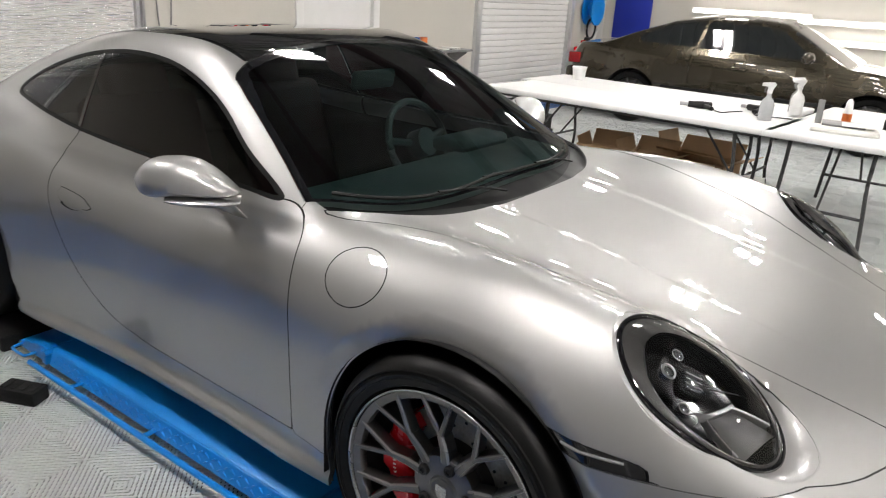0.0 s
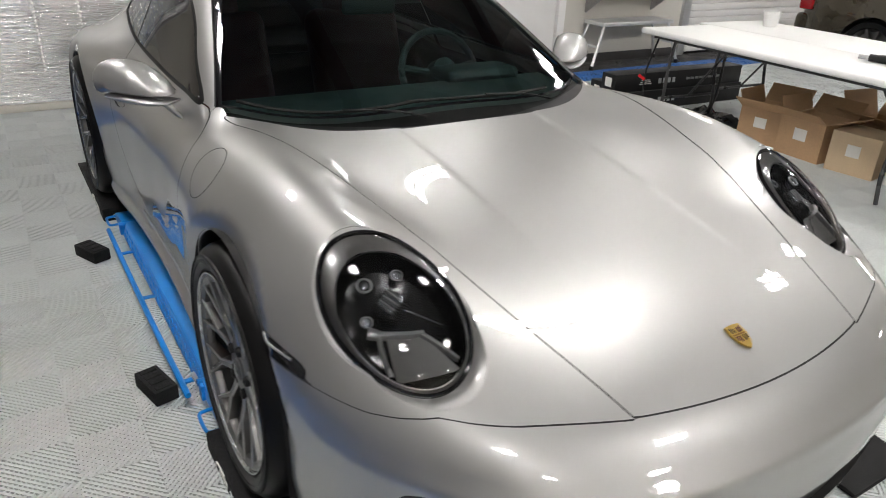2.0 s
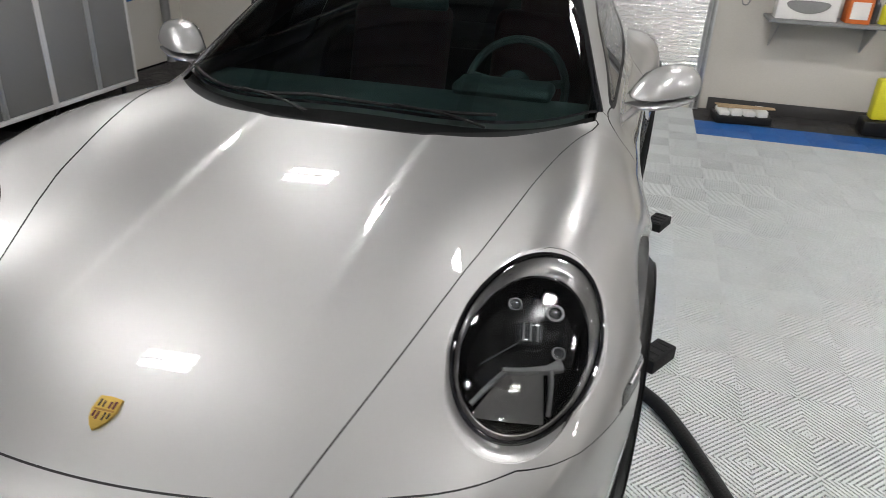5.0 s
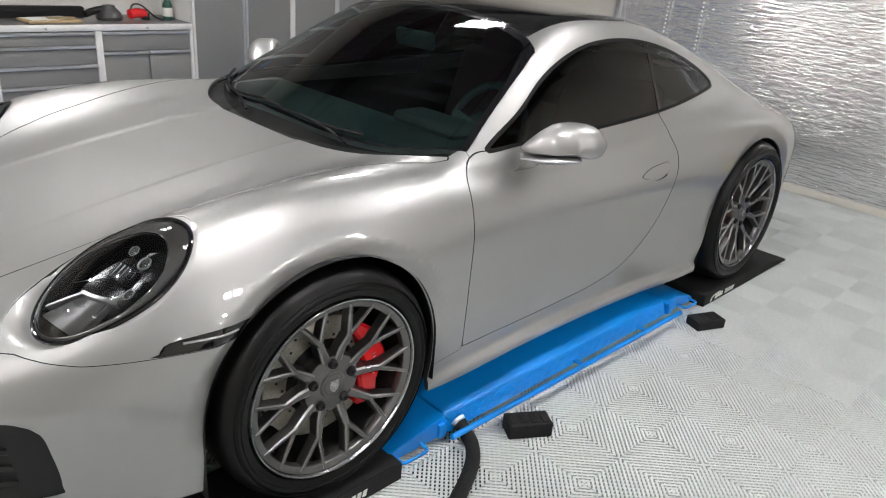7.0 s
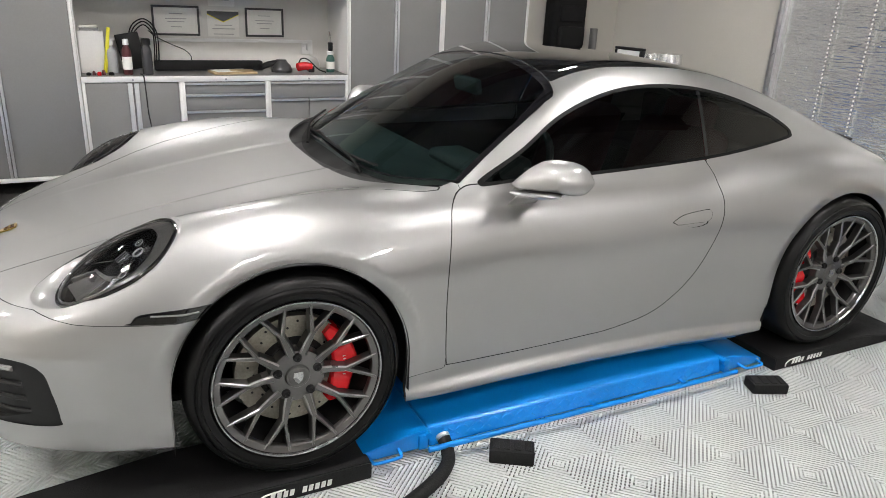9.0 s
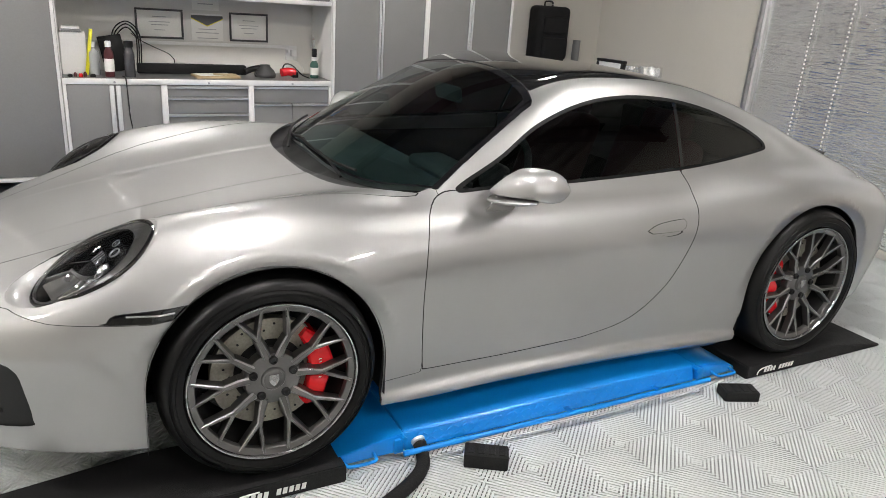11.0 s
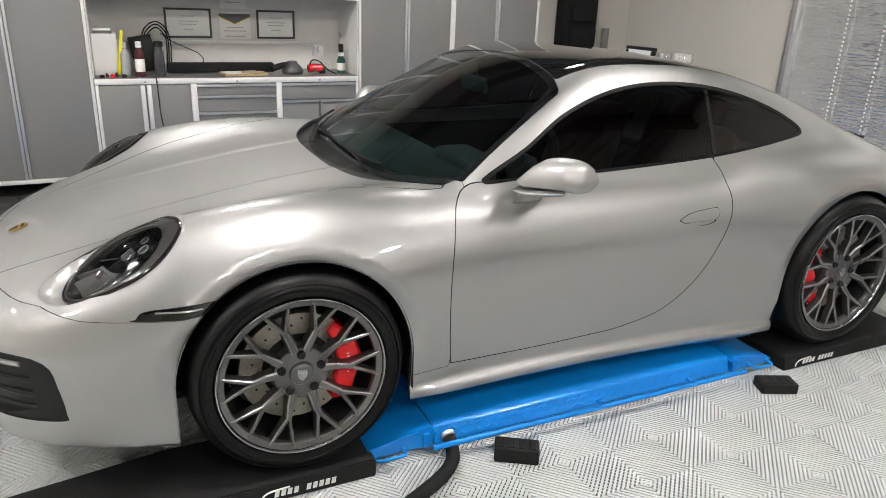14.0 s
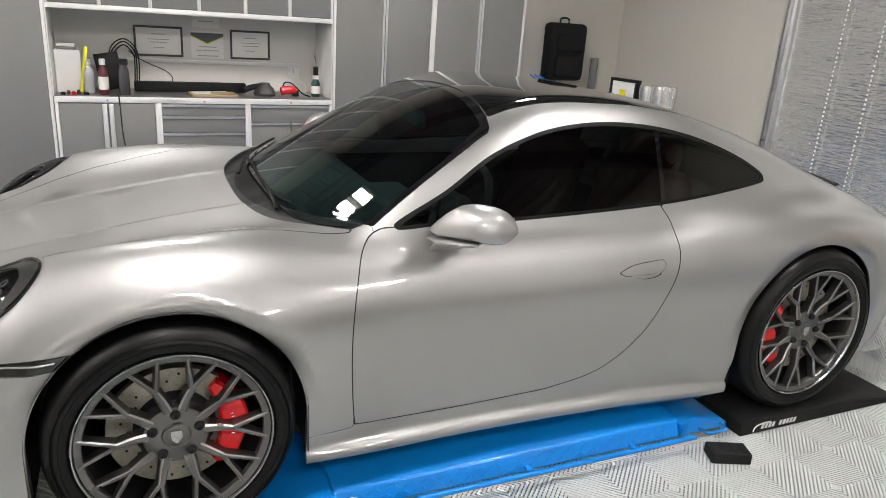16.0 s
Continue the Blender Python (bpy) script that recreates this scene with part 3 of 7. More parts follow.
def body_grid():
    xs = np.arange(-1.5, 1.5001, 0.0155)
    nv = 348
    g = np.linspace(-90, 270, 3601)
    dens = 1 + 2.6 * np.exp(-((g + 17) / 7) ** 4) + 2.6 * np.exp(-((g - 197) / 7) ** 4)
    c = np.cumsum(dens) / dens.sum()
    th = np.interp(np.arange(nv) / nv, c - c[0], g) * math.pi / 180
    fi = np.linspace(0, math.pi / 2 - 0.0008, 66)[1:]
    st = [(-1.5, 0, -f) for f in fi[::-1]] + [(x, 1, 0.0) for x in xs] + [(1.5, 0, f) for f in fi]
    o = np.array([[(s[0], 0.0, 0.45)] * nv for s in st]).reshape(-1, 3)
    d = np.array([[(math.sin(s[2]), math.cos(s[2]) * math.cos(t), math.cos(s[2]) * math.sin(t)) for t in th] for s in st]).reshape(-1, 3)
    v, _ = cast(o, d, 1.6, 0.02, 70)
    nu = len(st)
    i, j = np.meshgrid(np.arange(nu - 1), np.arange(nv), indexing="ij")
    a, b, c, e = i * nv + j, i * nv + (j + 1) % nv, (i + 1) * nv + (j + 1) % nv, (i + 1) * nv + j
    flip = ((i + j) % 2 == 0)[..., None]
    t1 = np.where(flip, np.stack([a, b, c], -1), np.stack([a, b, e], -1)).reshape(-1, 3)
    t2 = np.where(flip, np.stack([a, c, e], -1), np.stack([b, c, e], -1)).reshape(-1, 3)
    return v, np.concatenate([t1, t2])


def tidy(v, t):
    used, inv = np.unique(t.reshape(-1), return_inverse=True)
    return v[used], inv.reshape(-1, 3)


def split(mesh, fn):
    """Cut a triangle mesh along fn = 0: (inside, outside)."""
    v, t = mesh
    if len(t) == 0:
        return mesh, mesh
    g = fn(v)
    g = np.where(np.abs(g) < 1e-5, -1e-5, g)
    s = (g[t] < 0).sum(1)
    tin, tout = [t[s == 3]], [t[s == 0]]
    extra, cache = [], {}

    def cut(a, b):
        k = (a, b) if a < b else (b, a)
        if k not in cache:
            w = g[k[0]] / (g[k[0]] - g[k[1]])
            cache[k] = len(v) + len(extra)
            extra.append(v[k[0]] * (1 - w) + v[k[1]] * w)
        return cache[k]
    li, lo = [], []
    for tri in t[(s == 1) | (s == 2)]:
        tri = [int(q) for q in tri]
        inn = [g[q] < 0 for q in tri]
        lone = inn.index(True) if sum(inn) == 1 else inn.index(False)
        a, b, c = tri[lone], tri[(lone + 1) % 3], tri[(lone + 2) % 3]
        p, q = cut(a, b), cut(a, c)
        one, two = (li, lo) if sum(inn) == 1 else (lo, li)
        one.append((a, p, q))
        two.extend([(p, b, c), (p, c, q)])
    vv = np.concatenate([v, np.array(extra).reshape(-1, 3)])
    res = []
    for base, more in ((tin, li), (tout, lo)):
        tt = np.concatenate([base[0], np.array(more, int).reshape(-1, 3)])
        res.append(tidy(vv, tt) if len(tt) else (v[:0], t[:0]))
    return res


def carve(mesh, fn, gap=0.0025):
    """Take a panel out of the mesh with a real gap round it."""
    panel, _ = split(mesh, lambda v: fn(v) + gap)
    _, left = split(mesh, lambda v: fn(v) - gap)
    return panel, left


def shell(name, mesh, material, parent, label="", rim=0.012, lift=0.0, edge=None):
    """Link a piece of the body surface, with its edges turned inwards."""
    v, t = mesh
    n = normal_at(v)
    v = v + n * lift
    e = np.sort(np.concatenate([t[:, [0, 1]], t[:, [1, 2]], t[:, [2, 0]]]), 1)
    u, cnt = np.unique(e, axis=0, return_counts=True)
    direct = np.concatenate([t[:, [0, 1]], t[:, [1, 2]], t[:, [2, 0]]])
    key = {tuple(k) for k in u[cnt == 1].tolist()}
    edges = [(a, b) for a, b in direct.tolist() if (min(a, b), max(a, b)) in key]
    nv = len(v)
    fs = [tuple(q) for q in t.tolist()]
    vs, ns = v, n
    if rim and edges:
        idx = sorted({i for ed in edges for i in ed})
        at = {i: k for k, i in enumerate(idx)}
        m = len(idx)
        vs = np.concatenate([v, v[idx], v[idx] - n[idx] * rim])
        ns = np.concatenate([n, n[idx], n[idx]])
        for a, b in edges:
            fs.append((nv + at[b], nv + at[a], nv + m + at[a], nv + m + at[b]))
    me = bpy.data.meshes.new(name)
    me.from_pydata((vs + np.array((0, 0, RZ))).tolist(), [], fs)
    me.materials.append(material)
    # turned-in edges default to black, which paints the shade inside the panel gaps
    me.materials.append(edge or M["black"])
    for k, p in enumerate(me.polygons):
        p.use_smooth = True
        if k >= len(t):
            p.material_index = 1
    me.normals_split_custom_set_from_vertices([tuple(q) for q in ns.tolist()])
    ob = new(name, me)
    ob.parent = parent
    if label:
        tagged(ob, label)
    return ob


def side(s):
    return lambda v: -s * v[:, 1]


def both(*fns):
    return lambda v: np.max([f(v) for f in fns], axis=0)


def xz(pts):
    return lambda v: sd_poly(v[:, 0], v[:, 2], pts)


# outlines
BOT = curve([(-2.3, 0.24), (-1.7, 0.21), (-0.9, 0.085), (-0.8, 0.095), (0.85, 0.160), (1.6, 0.170), (2.2, 0.185)], 0.03)
HOOD_Y = curve([(0.6, 0.728), (0.74, 0.700), (0.97, 0.651), (1.17, 0.607), (1.45, 0.548), (1.77, 0.458), (2.07, 0.370), (2.3, 0.30)], 0.03)
WINDOW = ring_path([(0.560, 0.868), (0.36, 0.970), (0.17, 1.076), (-0.05, 1.146), (-0.27, 1.170), (-0.50, 1.159), (-0.72, 1.118), (-0.92, 1.052), (-1.052, 0.985), (-1.072, 0.950), (-1.02, 0.936), (-0.72, 0.906), (-0.45, 0.888), (0.08, 0.869), (0.40, 0.867)], 8)
DOOR = ring_path([(0.612, 0.857), (0.672, 0.800), (0.710, 0.690), (0.722, 0.560), (0.716, 0.400), (0.702, 0.275), (0.690, 0.262), (0.54, 0.254), (0.35, 0.248), (0.10, 0.252), (-0.05, 0.262), (-0.24, 0.312), (-0.39, 0.440), (-0.482, 0.610), (-0.522, 0.730), (-0.525, 0.815), (-0.495, 0.878), (-0.45, 0.8895), (0.08, 0.8705), (0.50, 0.8685)], 8)
LX, LY, LA, LB = 1.722, 0.666, 0.194, 0.120     # headlamp oval, from above


def lamp_oval(v, grow=0.0, shift=0.0):
    dx, dy = v[:, 0] - LX - shift, np.abs(v[:, 1]) - LY
    dy2 = dy + 0.10 * dx
    r = np.hypot(dx / (LA + grow), dy2 / (LB + grow * 0.75))
    return (r - 1) * (LB + grow)


LC, LN = Vector((1.690, 0.679, 0.704)), Vector((0.545, 0.164, 0.822)).normalized()
LU = Vector((0.835, -0.194, -0.515)).normalized()
LV = LN.cross(LU)
LRU, LRV = 0.196, 0.134
LINV = np.linalg.inv(np.array(((LU.x * LRU, LV.x * LRV), (LU.y * LRU, LV.y * LRV))))


def lamp_uv(x, ay):
    """Plan place to lamp coordinates."""
    uv = LINV @ np.stack([x - LC.x, ay - LC.y])
    return np.stack([uv[0], np.where(uv[1] > 0, uv[1] / 0.93, uv[1])])


def lamp_hole(v):
    """Opening in the wing: the crescent's oval joined with the lamp's outline."""
    uv = lamp_uv(v[:, 0], np.abs(v[:, 1]))
    return np.minimum(lamp_oval(v), (np.hypot(uv[0], uv[1]) - 1.06) * 0.12)


def x_base(ay):
    return 0.862 - 0.10 * ay ** 2 - 0.72 * ay ** 4


def x_cowl(ay):
    return 0.950 - 0.12 * ay ** 2 - 0.86 * ay ** 4


def screen_fn(v):
    ay = np.abs(v[:, 1])
    return np.max([ay - (0.722 - (v[:, 2] - 0.857) * 0.52), v[:, 0] - x_base(ay), 0.085 + 0.24 * ay ** 2 - v[:, 0], 0.80 - v[:, 2]], 0)


def cowl_fn(v):
    ay = np.abs(v[:, 1])
    return np.max([v[:, 0] - x_cowl(ay), ay - 0.70, x_base(ay) - 0.02 - v[:, 0], 0.75 - v[:, 2]], 0)


def roof_fn(v):
    ay = np.abs(v[:, 1])
    return np.max([ay - (0.512 - 0.05 * np.clip(-0.3 - v[:, 0], 0, None)), v[:, 0] - (0.0835 + 0.24 * ay ** 2), -0.93 + 0.25 * ay ** 2 - v[:, 0], 1.0 - v[:, 2]], 0)


def rear_fn(v):
    ay = np.abs(v[:, 1])
    return np.max([ay - (0.50 - 0.12 * np.clip(-0.95 - v[:, 0], 0, None)), v[:, 0] - (-0.97 + 0.25 * ay ** 2), -1.52 + 0.2 * ay ** 2 - v[:, 0], 0.85 - v[:, 2]], 0)


def hood_fn(v):
    ay = np.abs(v[:, 1])
    return np.max([ay - HOOD_Y(v[:, 0]), v[:, 0] - (2.118 - 0.34 * ay ** 2), x_cowl(ay) - v[:, 0], 0.45 - v[:, 2]], 0)


def nose_fn(v):
    ay = np.abs(v[:, 1])
    seam = np.interp(ay, [0.36, 0.55, 0.70, 0.75, 0.80, 0.86, 0.95], [0.583, 0.594, 0.602, 0.592, 0.584, 0.586, 0.586])
    return np.max([v[:, 2] - np.where(ay < 0.36, 0.70, seam), np.where(ay < 0.37, (2.118 - 0.34 * ay ** 2) - v[:, 0], -1.0), 1.3 - v[:, 0]], 0)


MARKER = [(1.36, 0.626), (1.53, 0.625), (1.645, 0.615), (1.672, 0.604), (1.692, 0.5885), (1.62, 0.5885), (1.53, 0.588), (1.36, 0.588)]


def marker_fn(v):
    return np.maximum(sd_poly(v[:, 0], v[:, 2], MARKER), 0.5 - np.abs(v[:, 1]))


INTAKE = ring_path([(0.45, 0.452), (0.62, 0.476), (0.735, 0.476), (0.775, 0.458), (0.790, 0.41), (0.788, 0.30), (0.768, 0.268), (0.62, 0.262), (0.45, 0.262)], 5)


def intake_fn(v):
    return np.maximum(sd_poly(np.abs(v[:, 1]), v[:, 2], INTAKE), 1.5 - v[:, 0])


def mid_intake_fn(v):
    ay = np.abs(v[:, 1])
    return np.max([ay - 0.39, np.abs(v[:, 2] - 0.300) - 0.055, 1.7 - v[:, 0]], 0)


car = thing("sports_car", (0, 0, 0), "silver metallic sports coupe standing on low black ramps", "car")

raw = body_grid()
raw, _ = split(raw, lambda v: BOT(v[:, 0]) - v[:, 2])
inner = raw
for cx, cz, r in ((AXF, RF, 0.368), (AXR, RR, 0.376)):
    arch = lambda v, cx=cx, cz=cz, r=r: np.maximum(np.hypot(v[:, 0] - cx, np.maximum(v[:, 2] - cz, 0)) - r, 0.45 - np.abs(v[:, 1]))
    _, raw = split(raw, arch)
inner = raw
mark = {}
for s in (1, -1):
    mark[s], raw = carve(raw, both(marker_fn, side(s)), 0.001)
screen, raw = carve(raw, screen_fn, 0.001)
cowl, raw = carve(raw, cowl_fn, 0.0005)
roof, raw = carve(raw, roof_fn, 0.0015)
rearw, raw = carve(raw, rear_fn, 0.0015)
win_all = {}
for s in (1, -1):
    win_all[s], raw = carve(raw, both(xz(WINDOW), side(s), lambda v: 0.4 - np.abs(v[:, 1])), 0.0005)
lamps = {}
for s in (1, -1):
    lamps[s], raw = carve(raw, both(lamp_hole, side(s), lambda v: 0.5 - v[:, 2]), 0.001)
hood, raw = carve(raw, hood_fn, 0.0019)
nose, raw = carve(raw, nose_fn, 0.0008)
doors = {}
for s in (1, -1):
    doors[s], raw = carve(raw, both(xz(DOOR), side(s), lambda v: 0.4 - np.abs(v[:, 1])), 0.0018)
HANDLE = ring_path([(-0.250, 0.676), (-0.275, 0.691), (-0.315, 0.705), (-0.39, 0.714), (-0.452, 0.717), (-0.458, 0.708), (-0.448, 0.684), (-0.426, 0.672), (-0.37, 0.6705), (-0.29, 0.670)], 5)
flaps, scoops = {}, {}
for s in (1, -1):
    flaps[s], doors[s] = carve(doors[s], xz(HANDLE), 0.0011)
    scoops[s], doors[s] = carve(doors[s], lambda v: (np.hypot((v[:, 0] + 0.372) / 0.062, (v[:, 2] - 0.670) / 0.0155) - 1) * 0.0155, 0.0)
flap, raw = carve(raw, both(lambda v: np.linalg.norm((v - np.array((0.905, -0.832, 0.772))) * np.array((0.92, 1.0, 1.14)), axis=1) - 0.085, side(-1)), 0.0016)
tail, raw = carve(raw, lambda v: np.max([np.abs(v[:, 2] - 0.742) - 0.030, v[:, 0] + 2.04], 0), 0.001)
fend = {}
for s in (1, -1):
    fend[s], raw = carve(raw, both(side(s), lambda v: np.maximum(np.where(v[:, 2] > 0.4, 0.62, 0.706) - v[:, 0], 0.252 - v[:, 2]), lambda v: 0.2 - np.abs(v[:, 1])), 0.0010)

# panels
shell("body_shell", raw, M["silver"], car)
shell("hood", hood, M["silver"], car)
side_in = {}
for s in (1, -1):
    side_in[s], nose = carve(nose, both(intake_fn, side(s)), 0.0005)
mid_in, nose = carve(nose, mid_intake_fn, 0.0005)
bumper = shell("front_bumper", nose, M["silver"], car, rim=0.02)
for s in (1, -1):
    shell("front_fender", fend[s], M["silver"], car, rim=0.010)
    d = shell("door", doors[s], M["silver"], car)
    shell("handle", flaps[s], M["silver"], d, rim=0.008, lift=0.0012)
    shell("handle_recess", scoops[s], M["silver"], d, rim=0.0, lift=-0.0075)
    # glass and black trim
    glass_w, trim = split(win_all[s], lambda v: xz(WINDOW)(v) + 0.011)
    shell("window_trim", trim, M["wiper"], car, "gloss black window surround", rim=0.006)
    q_glass, d_glass = split(glass_w, lambda v: v[:, 0] + 0.515 + 0.10 * (v[:, 2] - 0.9))
    strip, d_glass = split(d_glass, lambda v: v[:, 0] + 0.497 + 0.10 * (v[:, 2] - 0.9))
    shell("door_window", d_glass, M["side_glass"], d, "dark tinted door glass", rim=0, lift=-0.003)
    shell("quarter_window", q_glass, M["side_glass"], car, "dark tinted rear quarter glass", rim=0, lift=-0.003)
    shell("pillar_strip", strip, M["black_gloss"], car, rim=0, lift=-0.001)
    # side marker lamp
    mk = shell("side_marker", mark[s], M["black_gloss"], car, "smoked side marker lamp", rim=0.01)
    pts = []
    for k in range(12):
        x = 1.625 - 0.125 * k / 11
        p, _ = cast(np.array([[x, 0.0, 0.610]]), np.array([[0.0, s * 1.0, 0.0]]), 1.3, 0.3, 40)
        pts.append((x, p[0, 1] + s * 0.001, 0.610 + RZ))
    part("light_guide", tube(pts, 0.003, 6, 1), M["lamp_white"], mk, "pale light guide")
    # intakes
    core, surround = split(side_in[s], lambda v: intake_fn(v) + 0.012 + 0.034 * np.clip((np.abs(v[:, 1]) - 0.68) / 0.08, 0, 1))
    shell("intake_frame", surround, M["intake"], bumper, "dark grey intake surround", rim=0.04, lift=-0.004)
    shell("side_intake", core, M["black_matt"], bumper, "black intake grille", rim=0, lift=-0.05)
    for k in range(3):
        z = 0.305 + 0.045 * k
        pts = []
        for q in range(10):
            y = s * (0.47 + 0.275 * q / 9)
            p, _ = cast(np.array([[1.4, y, z]]), np.array([[1.0, 0.0, 0.0]]), 1.2, 0.0, 40)
            pts.append((p[0, 0] - 0.024, y, z + RZ))
        part("intake_slat", tube(pts, 0.008, 6, 1), M["intake"], bumper)
    pts = []
    for q in range(10):
        y = s * (0.47 + 0.26 * q / 9)
        p, _ = cast(np.array([[1.4, y, 0.448]]), np.array([[1.0, 0.0, 0.0]]), 1.2, 0.0, 40)
        pts.append((p[0, 0] - 0.006, y, 0.448 + RZ))
    part("daytime_light", tube(pts, 0.008, 8, 1), M["lamp_white"], bumper, "slim pale light bar")
shell("middle_intake", mid_in, M["black"], bumper, "black grille mesh", rim=0, lift=-0.04)
shell("fuel_flap", flap, M["silver"], car)
shell("tail_light", tail, M["tail_red"], car, "red rear light band")
clear, frit = split(screen, lambda v: screen_fn(v) + 0.013 + 0.02 * np.clip((0.35 - v[:, 0]) / 0.2, 0, 1))
ws = shell("windscreen", clear, M["screen_glass"], car, "green-tinted windscreen", rim=0, lift=-0.003)
shell("black_border", frit, M["black_gloss"], ws, rim=0, lift=-0.003)
shell("cowl", cowl, M["wiper"], car, "black cowl panel", rim=0, lift=-0.022)
shell("roof_panel", roof, M["roof_glass"], car, "gloss black glass roof")
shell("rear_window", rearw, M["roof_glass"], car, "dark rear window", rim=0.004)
# inner black skin behind the shut lines paints their shade; below belt, beside cabin
low, _ = split(inner, lambda v: np.maximum(v[:, 2] - 0.80, np.abs(v[:, 0]) - 1.42))
low, _ = split(low, lambda v: 0.5 - np.abs(v[:, 1]))
shell("inner_skin", low, M["black"], car, rim=0, lift=-0.016)
front_in, _ = split(inner, lambda v: np.max([0.93 - v[:, 0] - 0.5 * v[:, 1] ** 2, 0.02 - lamp_hole(v), v[:, 2] - 1.0], 0))
shell("front_inner_skin", front_in, M["black"], car, rim=0, lift=-0.018)


# headlamps: an oval in a tilted plane, sunk at the front behind a silver crescent

# how far the wing lies below the lamp's plane, round its rim
DROP_A = np.linspace(0, 2 * math.pi, 73)
DROP_H = []
for w in DROP_A:
    q = LC + LU * (LRU * math.cos(w)) + LV * (LRV * math.sin(w))
    hs = np.linspace(0.08, -0.06, 700)
    line = np.array(q)[None] + np.array(LN)[None] * hs[:, None]
    DROP_H.append(min(0.0, max(-0.016, hs[np.argmax(body(line[:, 0], line[:, 1], line[:, 2]) < 0)] + 0.001)))
DROP_H = np.array(DROP_H)
for _ in range(6):
    DROP_H = (np.roll(DROP_H[:-1], 1) + 2 * DROP_H[:-1] + np.roll(DROP_H[:-1], -1)) / 4
    DROP_H = np.append(DROP_H, DROP_H[0])


def on_lamp(s, u, v, h=0.0):
    """A place in the lamp: u runs to the front, v outwards, h out of its plane."""
    r = min(math.hypot(u, v), 1.1)
    v *= 0.93 if v > 0 else 1.0
    h += float(np.interp(math.atan2(v, u) % (2 * math.pi), DROP_A, DROP_H)) * r * r
    q = LC + LU * (u * LRU) + LV * (v * LRV) + LN * h
    return Vector((q.x, s * q.y, q.z + RZ))


def lamp_axes(s, u, v, h, turn=0.0):
    """A frame in the lamp: x to the front, z out of the plane."""
    f = lambda q: Vector((q.x, s * q.y, q.z))
    x, z = f(LU).normalized(), f(LN).normalized()
    m = Matrix((x, z.cross(x), z)).transposed().to_4x4()
    m.translation = on_lamp(s, u, v, h)
    return m @ Matrix.Rotation(turn, 4, "Z")


def dome(r2):
    return 0.044 * max(1 - r2, 0.0) ** 0.8


def lamp_sheet(s, rings):
    """A closed-ring surface: rings of (u, v, h) points joined one after the other."""
    bm = bmesh.new()
    rows = [[bm.verts.new(p if isinstance(p, Vector) else on_lamp(s, *p)) for p in ring] for ring in rings]
    m = len(rows[0])
    for a, b in zip(rows, rows[1:]):
        for k in range(m):
            f = (a[k], a[(k + 1) % m], b[(k + 1) % m], b[k])
            bm.faces.new(f if s > 0 else f[::-1])
    return bm


